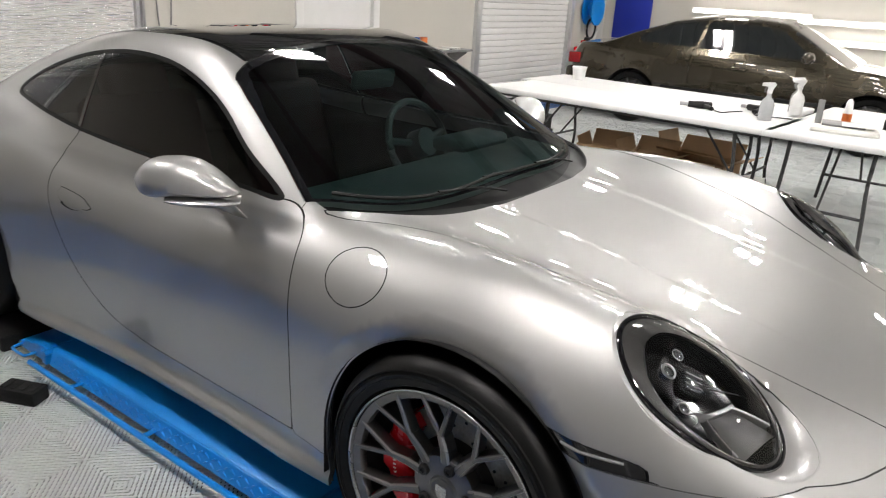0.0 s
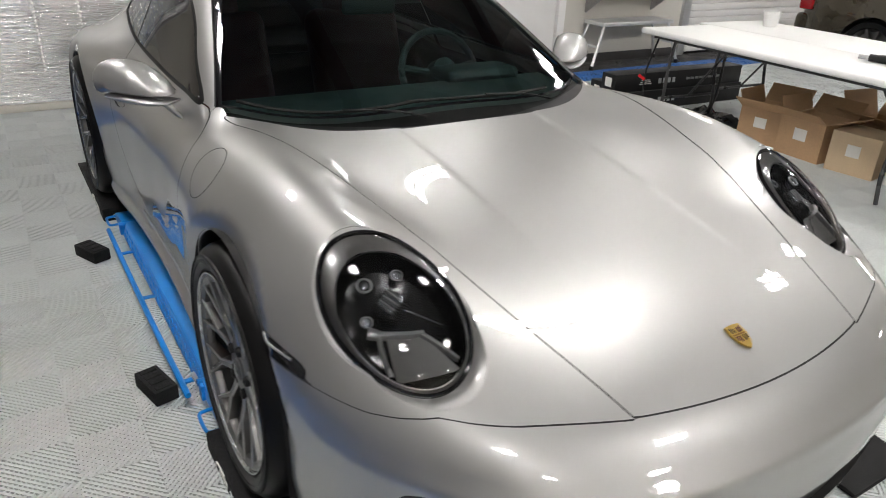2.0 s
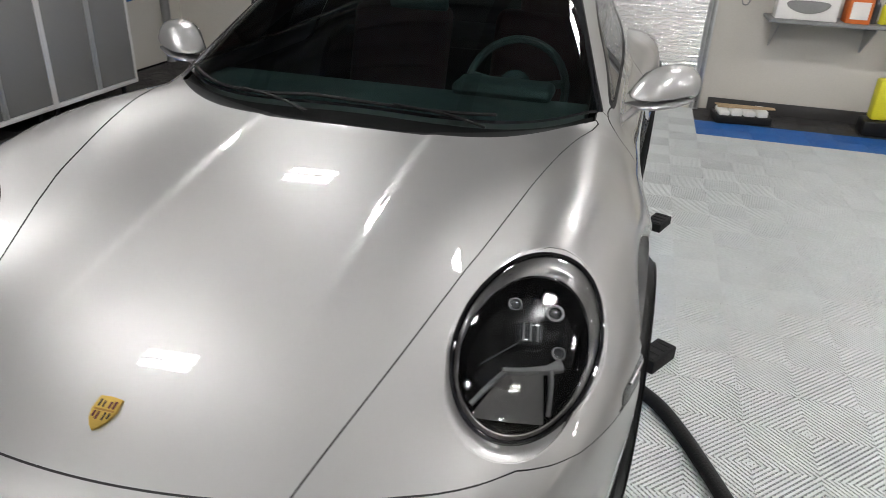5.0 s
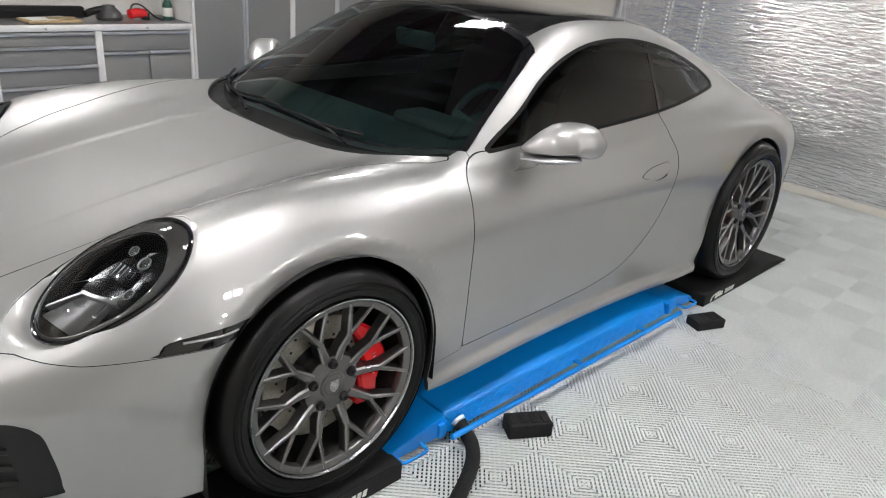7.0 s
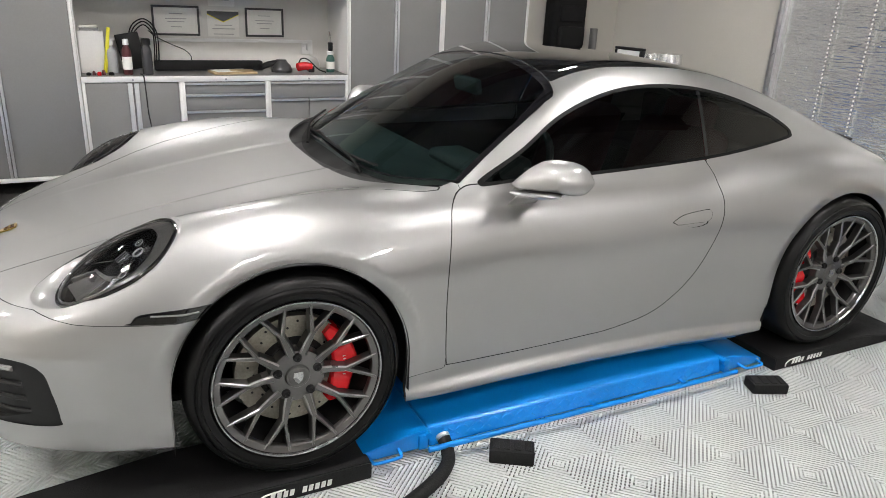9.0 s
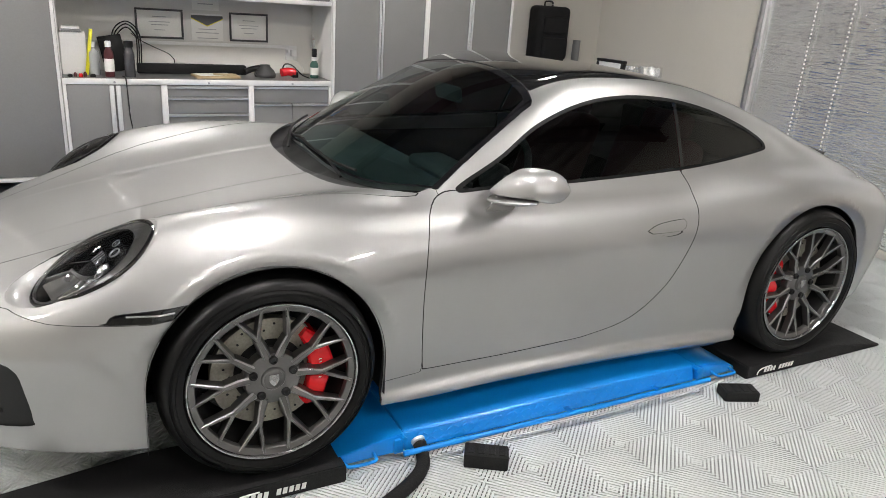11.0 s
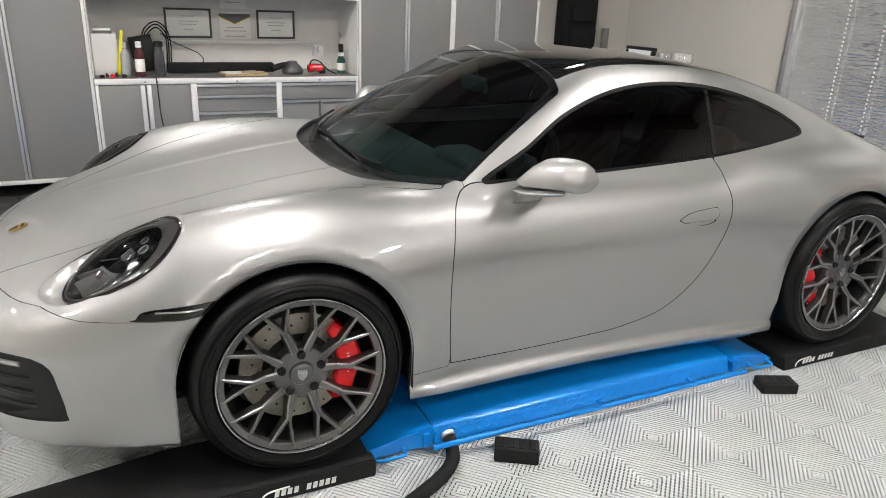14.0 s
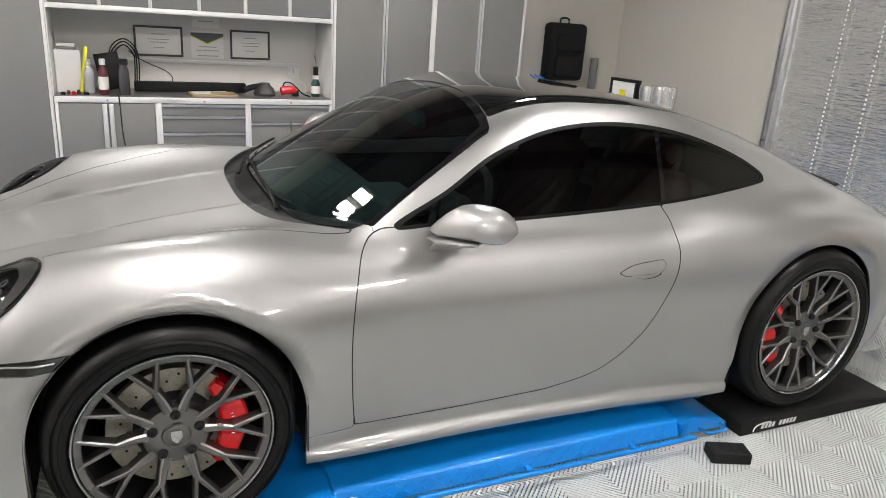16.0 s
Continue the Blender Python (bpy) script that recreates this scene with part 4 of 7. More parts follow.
ANG = [2 * math.pi * k / 72 for k in range(72)]
for s in (1, -1):
    rim_pts = [on_lamp(s, math.cos(w), math.sin(w), 0.002) for w in ANG]
    hl = part("headlight", tube(rim_pts + rim_pts[:1], 0.0060, 10, 1), M["black_gloss"], car, "oval headlamp with a gloss black rim")
    # silver seat from the opening in the wing down to the rim
    dirs = np.array([(math.cos(w), math.sin(w)) for w in ANG])
    lo, hi = np.zeros(72), np.full(72, 0.4)
    for _ in range(30):
        mid = (lo + hi) / 2
        q = np.stack([LC.x + dirs[:, 0] * mid, LC.y + dirs[:, 1] * mid, np.zeros(72)], 1)
        ins = lamp_hole(q) < 0
        lo, hi = np.where(ins, mid, lo), np.where(ins, hi, mid)
    lo = lo + 0.004
    hole = np.stack([LC.x + dirs[:, 0] * lo, LC.y + dirs[:, 1] * lo], 1)
    hp, _ = cast(np.stack([hole[:, 0], hole[:, 1], np.full(72, 0.4)], 1), np.tile((0.0, 0.0, 1.0), (72, 1)), 0.8, 0.0, 60)
    hn = normal_at(hp)
    uv = lamp_uv(hole[:, 0], hole[:, 1])
    uv = uv / np.hypot(uv[0], uv[1])
    rings = []
    for k in range(9):
        t = k / 8
        ring = []
        for q, nn, u, v in zip(hp, hn, uv[0], uv[1]):
            e = on_lamp(1, 1.01 * u, 1.01 * v) - Vector((0, 0, RZ))
            a = Vector(q) + Vector(nn) * 0.0006
            p = a.lerp(e, t) + Vector(nn) * 0.12 * (a - e).length * math.sin(math.pi * t) * max(u, 0.0) ** 0.5
            ring.append(Vector((p.x, s * p.y, p.z + RZ)))
        rings.append(ring)
    bm = lamp_sheet(s, rings)
    bmesh.ops.recalc_face_normals(bm, faces=bm.faces)
    part("lamp_seat", bm, M["silver"], car, "silver crescent in which the headlamp sits", sharp=70)
    # lens
    rr = [0.985, 0.95, 0.88, 0.78, 0.64, 0.48, 0.30, 0.12]
    bm = lamp_sheet(s, [[(r * math.cos(w), r * math.sin(w), 0.004 + dome(r * r)) for w in ANG] for r in rr] )
    bm.verts.ensure_lookup_table()
    bm.faces.new([bm.verts[len(bm.verts) - 72 + k] for k in range(72)])
    bmesh.ops.recalc_face_normals(bm, faces=bm.faces)
    part("lens", bm, M["lamp_glass"], hl, "clear lens", sharp=80)
    # grey band, chrome edge, bowl
    cu, ru, rv = 0.11, 0.82, 0.87
    mouth = lambda w, g=1.0: (cu + ru * g * math.cos(w), rv * g * math.sin(w))
    bm = lamp_sheet(s, [[(0.98 * math.cos(w), 0.98 * math.sin(w), 0.001) for w in ANG],
                        [tuple(0.5 * (p + q) for p, q in zip((0.98 * math.cos(w), 0.98 * math.sin(w)), mouth(w))) + (0.008,) for w in ANG],
                        [mouth(w, 1.02) + (0.009,) for w in ANG], [mouth(w) + (0.004,) for w in ANG]])
    part("bezel", bm, M["lamp_band"], hl, "smoked grey bezel", sharp=60)
    ring = [on_lamp(s, *mouth(w, 1.005), 0.0085) for w in ANG]
    part("trim_ring", tube(ring + ring[:1], 0.0018, 6, 1), M["chrome"], hl, "thin chrome ring")
    bm = lamp_sheet(s, [[mouth(w, g) + (h,) for w in ANG] for g, h in ((1.0, 0.004), (0.96, -0.02), (0.86, -0.045), (0.6, -0.062), (0.2, -0.066), (0.001, -0.067))])
    part("bowl", bm, M["lamp_dark"], hl)
    # led ring, projector and small lamps
    mz = lamp_axes(s, -0.38, 0.16, 0.004)
    part("led_ring", tube([(0.0150 * math.cos(w), 0.0150 * math.sin(w), 0.002) for w in ANG[::3] + [0.0]], 0.0026, 6, 1), M["lamp_white"], hl, "bright ring", at=mz)
    part("led_pod", lathe([(0.0, 0.003), (0.006, 0.002), (0.0105, -0.002), (0.0125, -0.012), (0.010, -0.02)], 20), M["lamp_lens"], hl, at=mz)
    mz = lamp_axes(s, -0.10, -0.06, -0.006, 0.35)
    pr = part("projector", box(-0.026, 0.026, -0.029, 0.029, -0.030, 0.0, 0.010, 3), M["lamp_dark"], hl, "clear square projector lens", at=mz)
    part("projector_lens", box(-0.021, 0.021, -0.024, 0.024, -0.004, 0.010, 0.008, 4), M["lamp_lens"], pr, at=Matrix.Identity(4))
    for k in (-1, 0, 1):
        part("lens_rib", box(-0.019, 0.019, 0.013 * k - 0.0012, 0.013 * k + 0.0012, 0.009, 0.0115, 0.0008, 1), M["lamp_white"], pr, at=Matrix.Identity(4))
    for u, v, r in ((-0.05, 0.44, 0.012), (-0.34, -0.42, 0.0125)):
        mz = lamp_axes(s, u, v, -0.010)
        part("led_ring", tube([(r * math.cos(w), r * math.sin(w), 0) for w in ANG[::3] + [0.0]], 0.0012, 6, 1), M["lamp_white"], hl, at=mz)
        part("led_pod", lathe([(0.0, 0.003), (r * 0.6, 0.002), (r, -0.002), (r * 1.05, -0.012), (r * 0.8, -0.02)], 20), M["lamp_lens"], hl, at=mz)
    # bracket: flared foot outside, slim arm to the front
    def ribbon(pts, h0=0.0, drop=0.016):
        bm = bmesh.new()
        rows = []
        for k, (u, v, w) in enumerate(pts):
            a, b = pts[max(k - 1, 0)], pts[min(k + 1, len(pts) - 1)]
            d = Vector(((b[0] - a[0]) * LRU, (b[1] - a[1]) * LRV)).normalized()
            nx, ny = -d.y / LRU, d.x / LRV
            rows.append([bm.verts.new(on_lamp(s, u + nx * w * o, v + ny * w * o, h0 - dz)) for o, dz in ((-1.1, drop), (-1, 0.003), (-0.6, 0), (0.6, 0), (1, 0.003), (1.1, drop))])
        for a, b in zip(rows, rows[1:]):
            for q in range(5):
                bm.faces.new((a[q], b[q], b[q + 1], a[q + 1]))
        bmesh.ops.recalc_face_normals(bm, faces=bm.faces)
        return bm
    br = part("light_bracket", ribbon([(0.06, 0.54, 0.011), (0.10, 0.48, 0.010), (0.16, 0.38, 0.0075), (0.23, 0.19, 0.006), (0.30, 0.0, 0.006), (0.36, -0.20, 0.0055)], 0.004), M["lamp_white"], hl, "satin silver daytime light bracket", sharp=40)
    part("bracket_leg", ribbon([(0.33, -0.13, 0.005), (0.45, -0.22, 0.005), (0.62, -0.32, 0.005), (0.78, -0.40, 0.004)], 0.003), M["lamp_white"], br, sharp=40)
    part("bracket_leg", ribbon([(0.15, 0.42, 0.005), (0.26, 0.50, 0.0045), (0.42, 0.58, 0.004), (0.58, 0.64, 0.004)], 0.003), M["lamp_white"], br, sharp=40)
    # thin plain bar in place of the maker's lettering inside the lamp
    part("lettering_line", ribbon([(0.06, -0.17, 0.0016), (0.39, -0.50, 0.0016)], 0.0, 0.004), M["chrome"], hl)
    bm = bmesh.new()
    rows = []
    for i in range(9):
        t = i / 8
        a0, b0 = Vector((0.20, 0.34)).lerp(Vector((0.66, 0.62)), t), Vector((0.34, -0.16)).lerp(Vector((0.88, -0.34)), t)
        rows.append([bm.verts.new(on_lamp(s, *a0.lerp(b0, k / 6), -0.006 - 0.006 * math.sin(math.pi * k / 6))) for k in range(7)])
    for a, b in zip(rows, rows[1:]):
        for k in range(6):
            bm.faces.new((a[k], a[k + 1], b[k + 1], b[k]))
    part("lower_plate", bm, M["lamp_plate"], hl, "smooth dark plate")

# emblem: a small gold shield with dark and red fields
p, _ = cast(np.array([[2.016, 0.0, 0.3]]), np.array([[0.0, 0.0, 1.0]]), 0.7, 0.0, 40)
n = Vector(normal_at(p)[0])
zax = n
yax = Vector((0, 1, 0))
xax = yax.cross(zax).normalized()
me_ = Matrix((xax, yax, zax)).transposed().to_4x4()
me_.translation = Vector(p[0]) + Vector((0, 0, RZ)) + n * 0.001
outl = [(-0.030, -0.022), (-0.032, 0.0), (-0.030, 0.022), (-0.005, 0.0245), (0.014, 0.018), (0.027, 0.008), (0.033, 0.0), (0.027, -0.008), (0.014, -0.018), (-0.005, -0.0245)]
em = part("emblem", prism(outl, 0.0, 0.004), M["gold"], car, "small gold shield badge", at=me_)
for x0, x1, y0, y1, m_ in ((-0.024, -0.010, -0.0165, -0.013, "black"), (-0.022, -0.010, -0.008, -0.005, "black"), (-0.001, 0.010, 0.013, 0.0165, "black"), (-0.001, 0.014, 0.005, 0.008, "black"),
                           (-0.024, -0.009, 0.012, 0.0165, "red_dark"), (-0.022, -0.009, 0.004, 0.008, "red_dark"), (-0.001, 0.010, -0.0165, -0.012, "red_dark"), (-0.001, 0.014, -0.008, -0.004, "red_dark"), (-0.0065, -0.003, -0.019, 0.019, "gold_dark")):
    part("field", box(x0, x1, y0, y1, 0.004, 0.0050), M[m_], em)


# wheels
def bar(bm, p0, p1, w0, w1, d0, d1, base=-0.03):
    """A spoke between two points of the wheel's face (x, z, y): flat crown, sloped flanks."""
    a, b = Vector((p0[0], 0, p0[1])), Vector((p1[0], 0, p1[1]))
    t = (b - a).normalized()
    n = Vector((0, 1, 0)).cross(t)
    secs = []
    for p, w, d in ((a, w0, d0), (b, w1, d1)):
        secs.append([bm.verts.new(p + n * u * w + Vector((0, h, 0))) for u, h in ((-0.75, d + base), (-0.5, d - 0.004), (-0.28, d), (0.28, d), (0.5, d - 0.004), (0.75, d + base))])
    for k in range(5):
        f = bm.faces.new((secs[0][k], secs[0][k + 1], secs[1][k + 1], secs[1][k]))
        # bevel faces use the second slot, where the highlight is put into the colour
        f.material_index = int(k in (1, 3))
    bm.faces.new(secs[0][::-1])
    bm.faces.new(secs[1])


def wheel(radius, width, rim_r, x, s, spin, caliper_side):
    w = thing("wheel", (0, 0, 0), "", "")
    for key in ("label", "category"):
        if key in w:
            del w[key]
    w.parent = car
    w.matrix_local = pose(x, s * (0.9125 if x > 0 else 0.925), radius + RZ, 0, 0, 0 if s > 0 else 180)
    hw = width
    # local: +y outwards, 0 at the outer sidewall bulge
    r = radius
    tyre = lathe([(rim_r + 0.004, -0.020), (rim_r + 0.010, -0.007), (rim_r + 0.022, -0.003), ((rim_r + r) / 2, 0.0), (r - 0.028, -0.006), (r - 0.014, -0.018), (r - 0.005, -0.036), (r, -0.066), (r, -hw + 0.05), (r - 0.004, -hw + 0.02), (r - 0.03, -hw + 0.002), (rim_r + 0.01, -hw + 0.006), (rim_r, -hw + 0.02)], 96, "Y", False)
    part("tyre", tyre, M["rubber"], w, "low-profile black tyre")
    g = bmesh.new()
    for rr_ in (rim_r + 0.030, r - 0.030):
        tr = lathe([(rr_ - 0.0015, -0.004), (rr_, 0.0006), (rr_ + 0.0015, -0.004)], 96, "Y", False)
        tm = bpy.data.meshes.new("ridge")
        tr.to_mesh(tm)
        tr.free()
        g.from_mesh(tm)
        bpy.data.meshes.remove(tm)
    part("sidewall_ridge", g, M["rubber"], w)
    rim = lathe([(rim_r - 0.006, -0.012), (rim_r - 0.010, -0.030), (rim_r - 0.022, -0.045), (rim_r - 0.030, -0.10), (rim_r - 0.040, -hw + 0.03), (rim_r - 0.012, -hw + 0.012), (rim_r + 0.004, -hw + 0.012)], 96, "Y", False)
    part("rim", rim, M["barrel"], w)
    lip = lathe([(rim_r + 0.004, -0.016), (rim_r + 0.004, -0.008), (rim_r + 0.002, -0.005), (rim_r - 0.002, -0.006), (rim_r - 0.006, -0.016), (rim_r - 0.006, -0.020)], 96, "Y", False)
    part("rim_lip", lip, M["rim_edge"], w, "bright machined rim lip")
    face = lathe([(rim_r - 0.006, -0.0125), (rim_r - 0.012, -0.0145), (rim_r - 0.024, -0.0185), (rim_r - 0.027, -0.024), (rim_r - 0.026, -0.04)], 96, "Y", False)
    part("rim_face", face, M["rim"], w)
    ro = rim_r - 0.012
    for k in range(5):
        la = radians(90 + 72 * k + spin)
        for sgn in (-1, 1):
            bm = bmesh.new()
            am = la + sgn * radians(18)
            p0 = (0.074 * math.cos(la + sgn * radians(14)), 0.074 * math.sin(la + sgn * radians(14)))
            p1 = (0.108 * math.cos(la + sgn * radians(16)), 0.108 * math.sin(la + sgn * radians(16)))
            p2 = (0.150 * math.cos(am), 0.150 * math.sin(am))
            bar(bm, p0, p1, 0.027, 0.0235, -0.0375, -0.0350)
            bar(bm, p1, p2, 0.0235, 0.0195, -0.0352, -0.0265)
            for q in (-1, 1):
                ae = am + q * radians(9.2)
                p3 = (ro * math.cos(ae), ro * math.sin(ae))
                bar(bm, p2, p3, 0.0148, 0.0105, -0.0268, -0.0125)
            part("spoke", bm, M["rim"], w, sharp=25).data.materials.append(M["rim_bevel_glint"])
    hub = lathe([(0.0, -0.035), (0.036, -0.035), (0.040, -0.0405), (0.076, -0.0405), (0.086, -0.043), (0.090, -0.050), (0.093, -0.080)], 48, "Y", False)
    part("hub", hub, M["rim"], w)
    part("centre_cap", lathe([(0.0, -0.030), (0.026, -0.031), (0.0305, -0.034), (0.031, -0.040)], 32, "Y"), M["rim"], w)
    outl2 = [(-0.014, 0.019), (0.014, 0.019), (0.016, 0.0), (0.010, -0.012), (0.0, -0.021), (-0.010, -0.012), (-0.016, 0.0)]
    crest = prism(outl2, -0.0305, -0.0290, "XZ")
    part("cap_crest", crest, M["rim_edge"], w, "small silver shield on the cap")
    for k in range(5):
        la = radians(90 + 72 * k + spin)
        c = Vector((0.065 * math.cos(la), 0, 0.065 * math.sin(la)))
        part("lug_bolt", lathe([(0.0, -0.034), (0.006, -0.034), (0.007, -0.030), (0.0115, -0.030), (0.014, -0.034), (0.0145, -0.05)], 16, "Y"), M["black"], w, "black lug bolt", at=c)
    # brakes
    dr = rim_r - 0.080
    disc = lathe([(0.112, -0.092), (dr, -0.092), (dr, -0.122), (0.112, -0.122)], 64, "Y", False)
    do = part("brake_disc", disc, M["disc"], w, "drilled steel brake disc")
    for k in range(30):
        a = 2 * math.pi * k / 30
        rr_ = 0.124 + (k % 3) * (dr - 0.138) / 2.2
        part("drilled_hole", cyl((rr_ * math.cos(a), -0.0925, rr_ * math.sin(a)), (rr_ * math.cos(a), -0.0905, rr_ * math.sin(a)), 0.004, seg=8), M["black"], do)
    part("disc_hat", lathe([(0.0, -0.075), (0.098, -0.075), (0.113, -0.094)], 40, "Y", False), M["black"], w)
    cal = bmesh.new()
    outer, inn = dr + 0.020, dr - 0.060
    a0 = radians(caliper_side)
    rows = []
    for k in range(15):
        a = a0 + radians(-50 + 100 * k / 14)
        e = math.sin(math.pi * min(max(k / 14, 0.03), 0.97)) ** 0.35
        mid = (outer + inn) / 2
        ro_, ri_ = mid + (outer - mid) * e, mid - (mid - inn) * e
        y0 = (-0.056, -0.070)[k in (0, 4, 5, 9, 10, 14)]
        rows.append([cal.verts.new((rr2 * math.cos(a), yy, rr2 * math.sin(a))) for rr2, yy in ((ro_, -0.14), (ro_, y0 - 0.008), (ro_ - 0.008, y0), (ri_ + 0.008, y0), (ri_, y0 - 0.008), (ri_, -0.14))])
    for u, v_ in zip(rows, rows[1:]):
        for k in range(5):
            cal.faces.new((u[k], u[k + 1], v_[k + 1], v_[k]))
    cal.faces.new(rows[0][::-1])
    cal.faces.new(rows[-1])
    bmesh.ops.recalc_face_normals(cal, faces=cal.faces)
    co = part("brake_caliper", cal, M["red"], w, "red brake caliper")
    if x > 0:
        for k in range(7):
            a = a0 + radians(-12 + 4.0 * k)
            rm = (outer + inn) / 2 - 0.004
            o = part("calliper_mark", box(-0.0013, 0.0013, -0.0006, 0.0006, -0.0042, 0.0042), M["paper"], co, at=Matrix.Translation((rm * math.cos(a), -0.0548, rm * math.sin(a))) @ Matrix.Rotation(-a, 4, "Y") @ Matrix.Rotation(radians(90), 4, "Y"))
    part("valve", cyl((0.0, -0.045, -(rim_r - 0.035)), (0.0, -0.012, -(rim_r - 0.035)), 0.004, 0.003, 8), M["chrome"], w, at=Matrix.Rotation(radians(-62), 4, "Y"))
    return w


for s in (1, -1):
    wheel(RF, 0.245, 0.2620, AXF, s, 0 if s > 0 else 14, 180 if s > 0 else 0)
    wheel(RR, 0.305, 0.2745, AXR, s, 20 if s > 0 else 4, -8 if s > 0 else 188)
    for cx, cz, r in ((AXF, RF, 0.372), (AXR, RR, 0.380)):
        bm = bmesh.new()
        rings = []
        for yy in (0.885, 0.80, 0.60, 0.50):
            arc = [(r, -0.185)] + [(r * math.cos(a), r * math.sin(a)) for a in np.linspace(0, math.pi, 38)] + [(-r, -0.13)]
            rings.append([bm.verts.new((cx + u, s * yy, cz + RZ + v)) for u, v in arc])
        for a, b in zip(rings, rings[1:]):
            for k in range(39):
                bm.faces.new((a[k], a[k + 1], b[k + 1], b[k]))
        bm.faces.new(rings[-1])
        part("wheel_liner", bm, M["black"], car, "black wheel arch liner")


# mirrors
M_TOP = curve([(-1.05, 0.003), (-0.8, 0.026), (-0.5, 0.056), (-0.2, 0.077), (0.1, 0.081), (0.5, 0.072), (0.8, 0.054), (0.95, 0.030), (1.05, 0.0)], 0.06)
M_LOW = curve([(-1.05, -0.003), (-0.7, -0.008), (-0.1, -0.012), (0.25, -0.017), (0.55, -0.032), (0.85, -0.034), (0.97, -0.020), (1.05, -0.004)], 0.05)
M_DEEP = curve([(-1.05, 0.028), (-0.7, 0.062), (-0.2, 0.076), (0.3, 0.078), (0.7, 0.064), (0.92, 0.044), (1.05, 0.012)], 0.06)


def mirror(s):
    bm = bmesh.new()
    rows = []
    for i in range(37):
        u = -1 + 2 * i / 36
        u = math.copysign(abs(u) ** 0.75, u)
        end = max(1 - abs(u) ** 9, 0.002) ** 0.5
        top, low, deep = max(float(M_TOP(u)), 0.004) * end, min(float(M_LOW(u)), -0.004) * end, max(float(M_DEEP(u)), 0.02) * end
        row = []
        for k in range(32):
            a = 2 * math.pi * k / 32
            ca, sa = math.cos(a), math.sin(a)
            if sa >= 0:
                x, z = deep * math.copysign(abs(ca) ** 0.8, ca), top * sa ** 0.9
            else:
                x, z = deep * 0.94 * math.copysign(abs(ca) ** 0.45, ca), low * (-sa) ** 0.7
            row.append(bm.verts.new((max(x, -0.060 * end) - 0.03 * u * u * (1 if u > 0 else 0.3), s * 0.138 * u, z)))
        rows.append(row)
    for a, b in zip(rows, rows[1:]):
        for k in range(32):
            bm.faces.new((a[k], a[(k + 1) % 32], b[(k + 1) % 32], b[k]))
    bm.faces.new(rows[0])
    bm.faces.new(rows[-1])
    bmesh.ops.recalc_face_normals(bm, faces=bm.faces)
    base = pose(0.372, s * 0.905, 0.896 + RZ, 7 * s, 0, 42 * s)
    o = part("door_mirror", bm, M["silver"], car, at=base, sharp=42)
    # slim blade under the cap, and the foot that carries it on the door
    bm = bmesh.new()
    rows = []
    for i in range(15):
        u = -1.0 + 1.35 * i / 14
        deep = float(M_DEEP(u))
        w = 0.010 * math.sin(math.pi * min(max((i + 0.6) / 15.2, 0.02), 0.98)) ** 0.5
        c = Vector((deep * 0.93 - 0.03 * u * u * 0.3 - 0.012, s * 0.138 * u, -0.026))
        rows.append([bm.verts.new(c + Vector(q)) for q in ((0.012, 0, w * 0.3), (0.014, 0, 0), (0.008, 0, -w), (-0.06, 0, -w * 0.8), (-0.06, 0, w), (0.004, 0, w))])
    for a, b in zip(rows, rows[1:]):
        for k in range(6):
            bm.faces.new((a[k], a[(k + 1) % 6], b[(k + 1) % 6], b[k]))
    bm.faces.new(rows[0])
    bm.faces.new(rows[-1])
    bmesh.ops.recalc_face_normals(bm, faces=bm.faces)
    part("mirror_blade", bm, M["silver"], o, sharp=40)
    bm = bmesh.new()
    rows = []
    for c, hx, hy in (((0.392, 0.760, 0.786), 0.062, 0.020), ((0.396, 0.782, 0.800), 0.058, 0.021), ((0.402, 0.806, 0.826), 0.050, 0.022), ((0.405, 0.828, 0.850), 0.048, 0.026), ((0.405, 0.840, 0.868), 0.050, 0.034)):
        rows.append([bm.verts.new((c[0] + hx * math.cos(w), s * (c[1] + hy * math.sin(w)), c[2] + RZ + 0.4 * hy * math.sin(w))) for w in [2 * math.pi * k / 24 for k in range(24)]])
    for a, b in zip(rows, rows[1:]):
        for k in range(24):
            bm.faces.new((a[k], a[(k + 1) % 24], b[(k + 1) % 24], b[k]))
    bmesh.ops.recalc_face_normals(bm, faces=bm.faces)
    part("mirror_foot", bm, M["silver"], car, sharp=60)
    gl = prism([(-0.135, -0.004), (-0.02, -0.010), (0.10, -0.038), (0.138, -0.034), (0.135, 0.04), (0.05, 0.076), (-0.05, 0.068)], -0.064, -0.061, "YZ")
    if s < 0:
        bmesh.ops.transform(gl, matrix=Matrix.Diagonal((1, -1, 1, 1)), verts=gl.verts)
        bmesh.ops.recalc_face_normals(gl, faces=gl.faces)
    bmesh.ops.transform(gl, matrix=Matrix.Diagonal((1, 0.86, 0.80, 1)), verts=gl.verts)
    part("mirror_glass", gl, M["chrome"], o, "mirror glass")


mirror(1)
mirror(-1)

# wipers
def on_screen(x, y, up=0.006):
    p, _ = cast(np.array([[x, y, 0.5]]), np.array([[0.0, 0.0, 1.0]]), 1.0, 0.0, 60)
    return Vector((x, y, p[0, 2] + up + RZ))


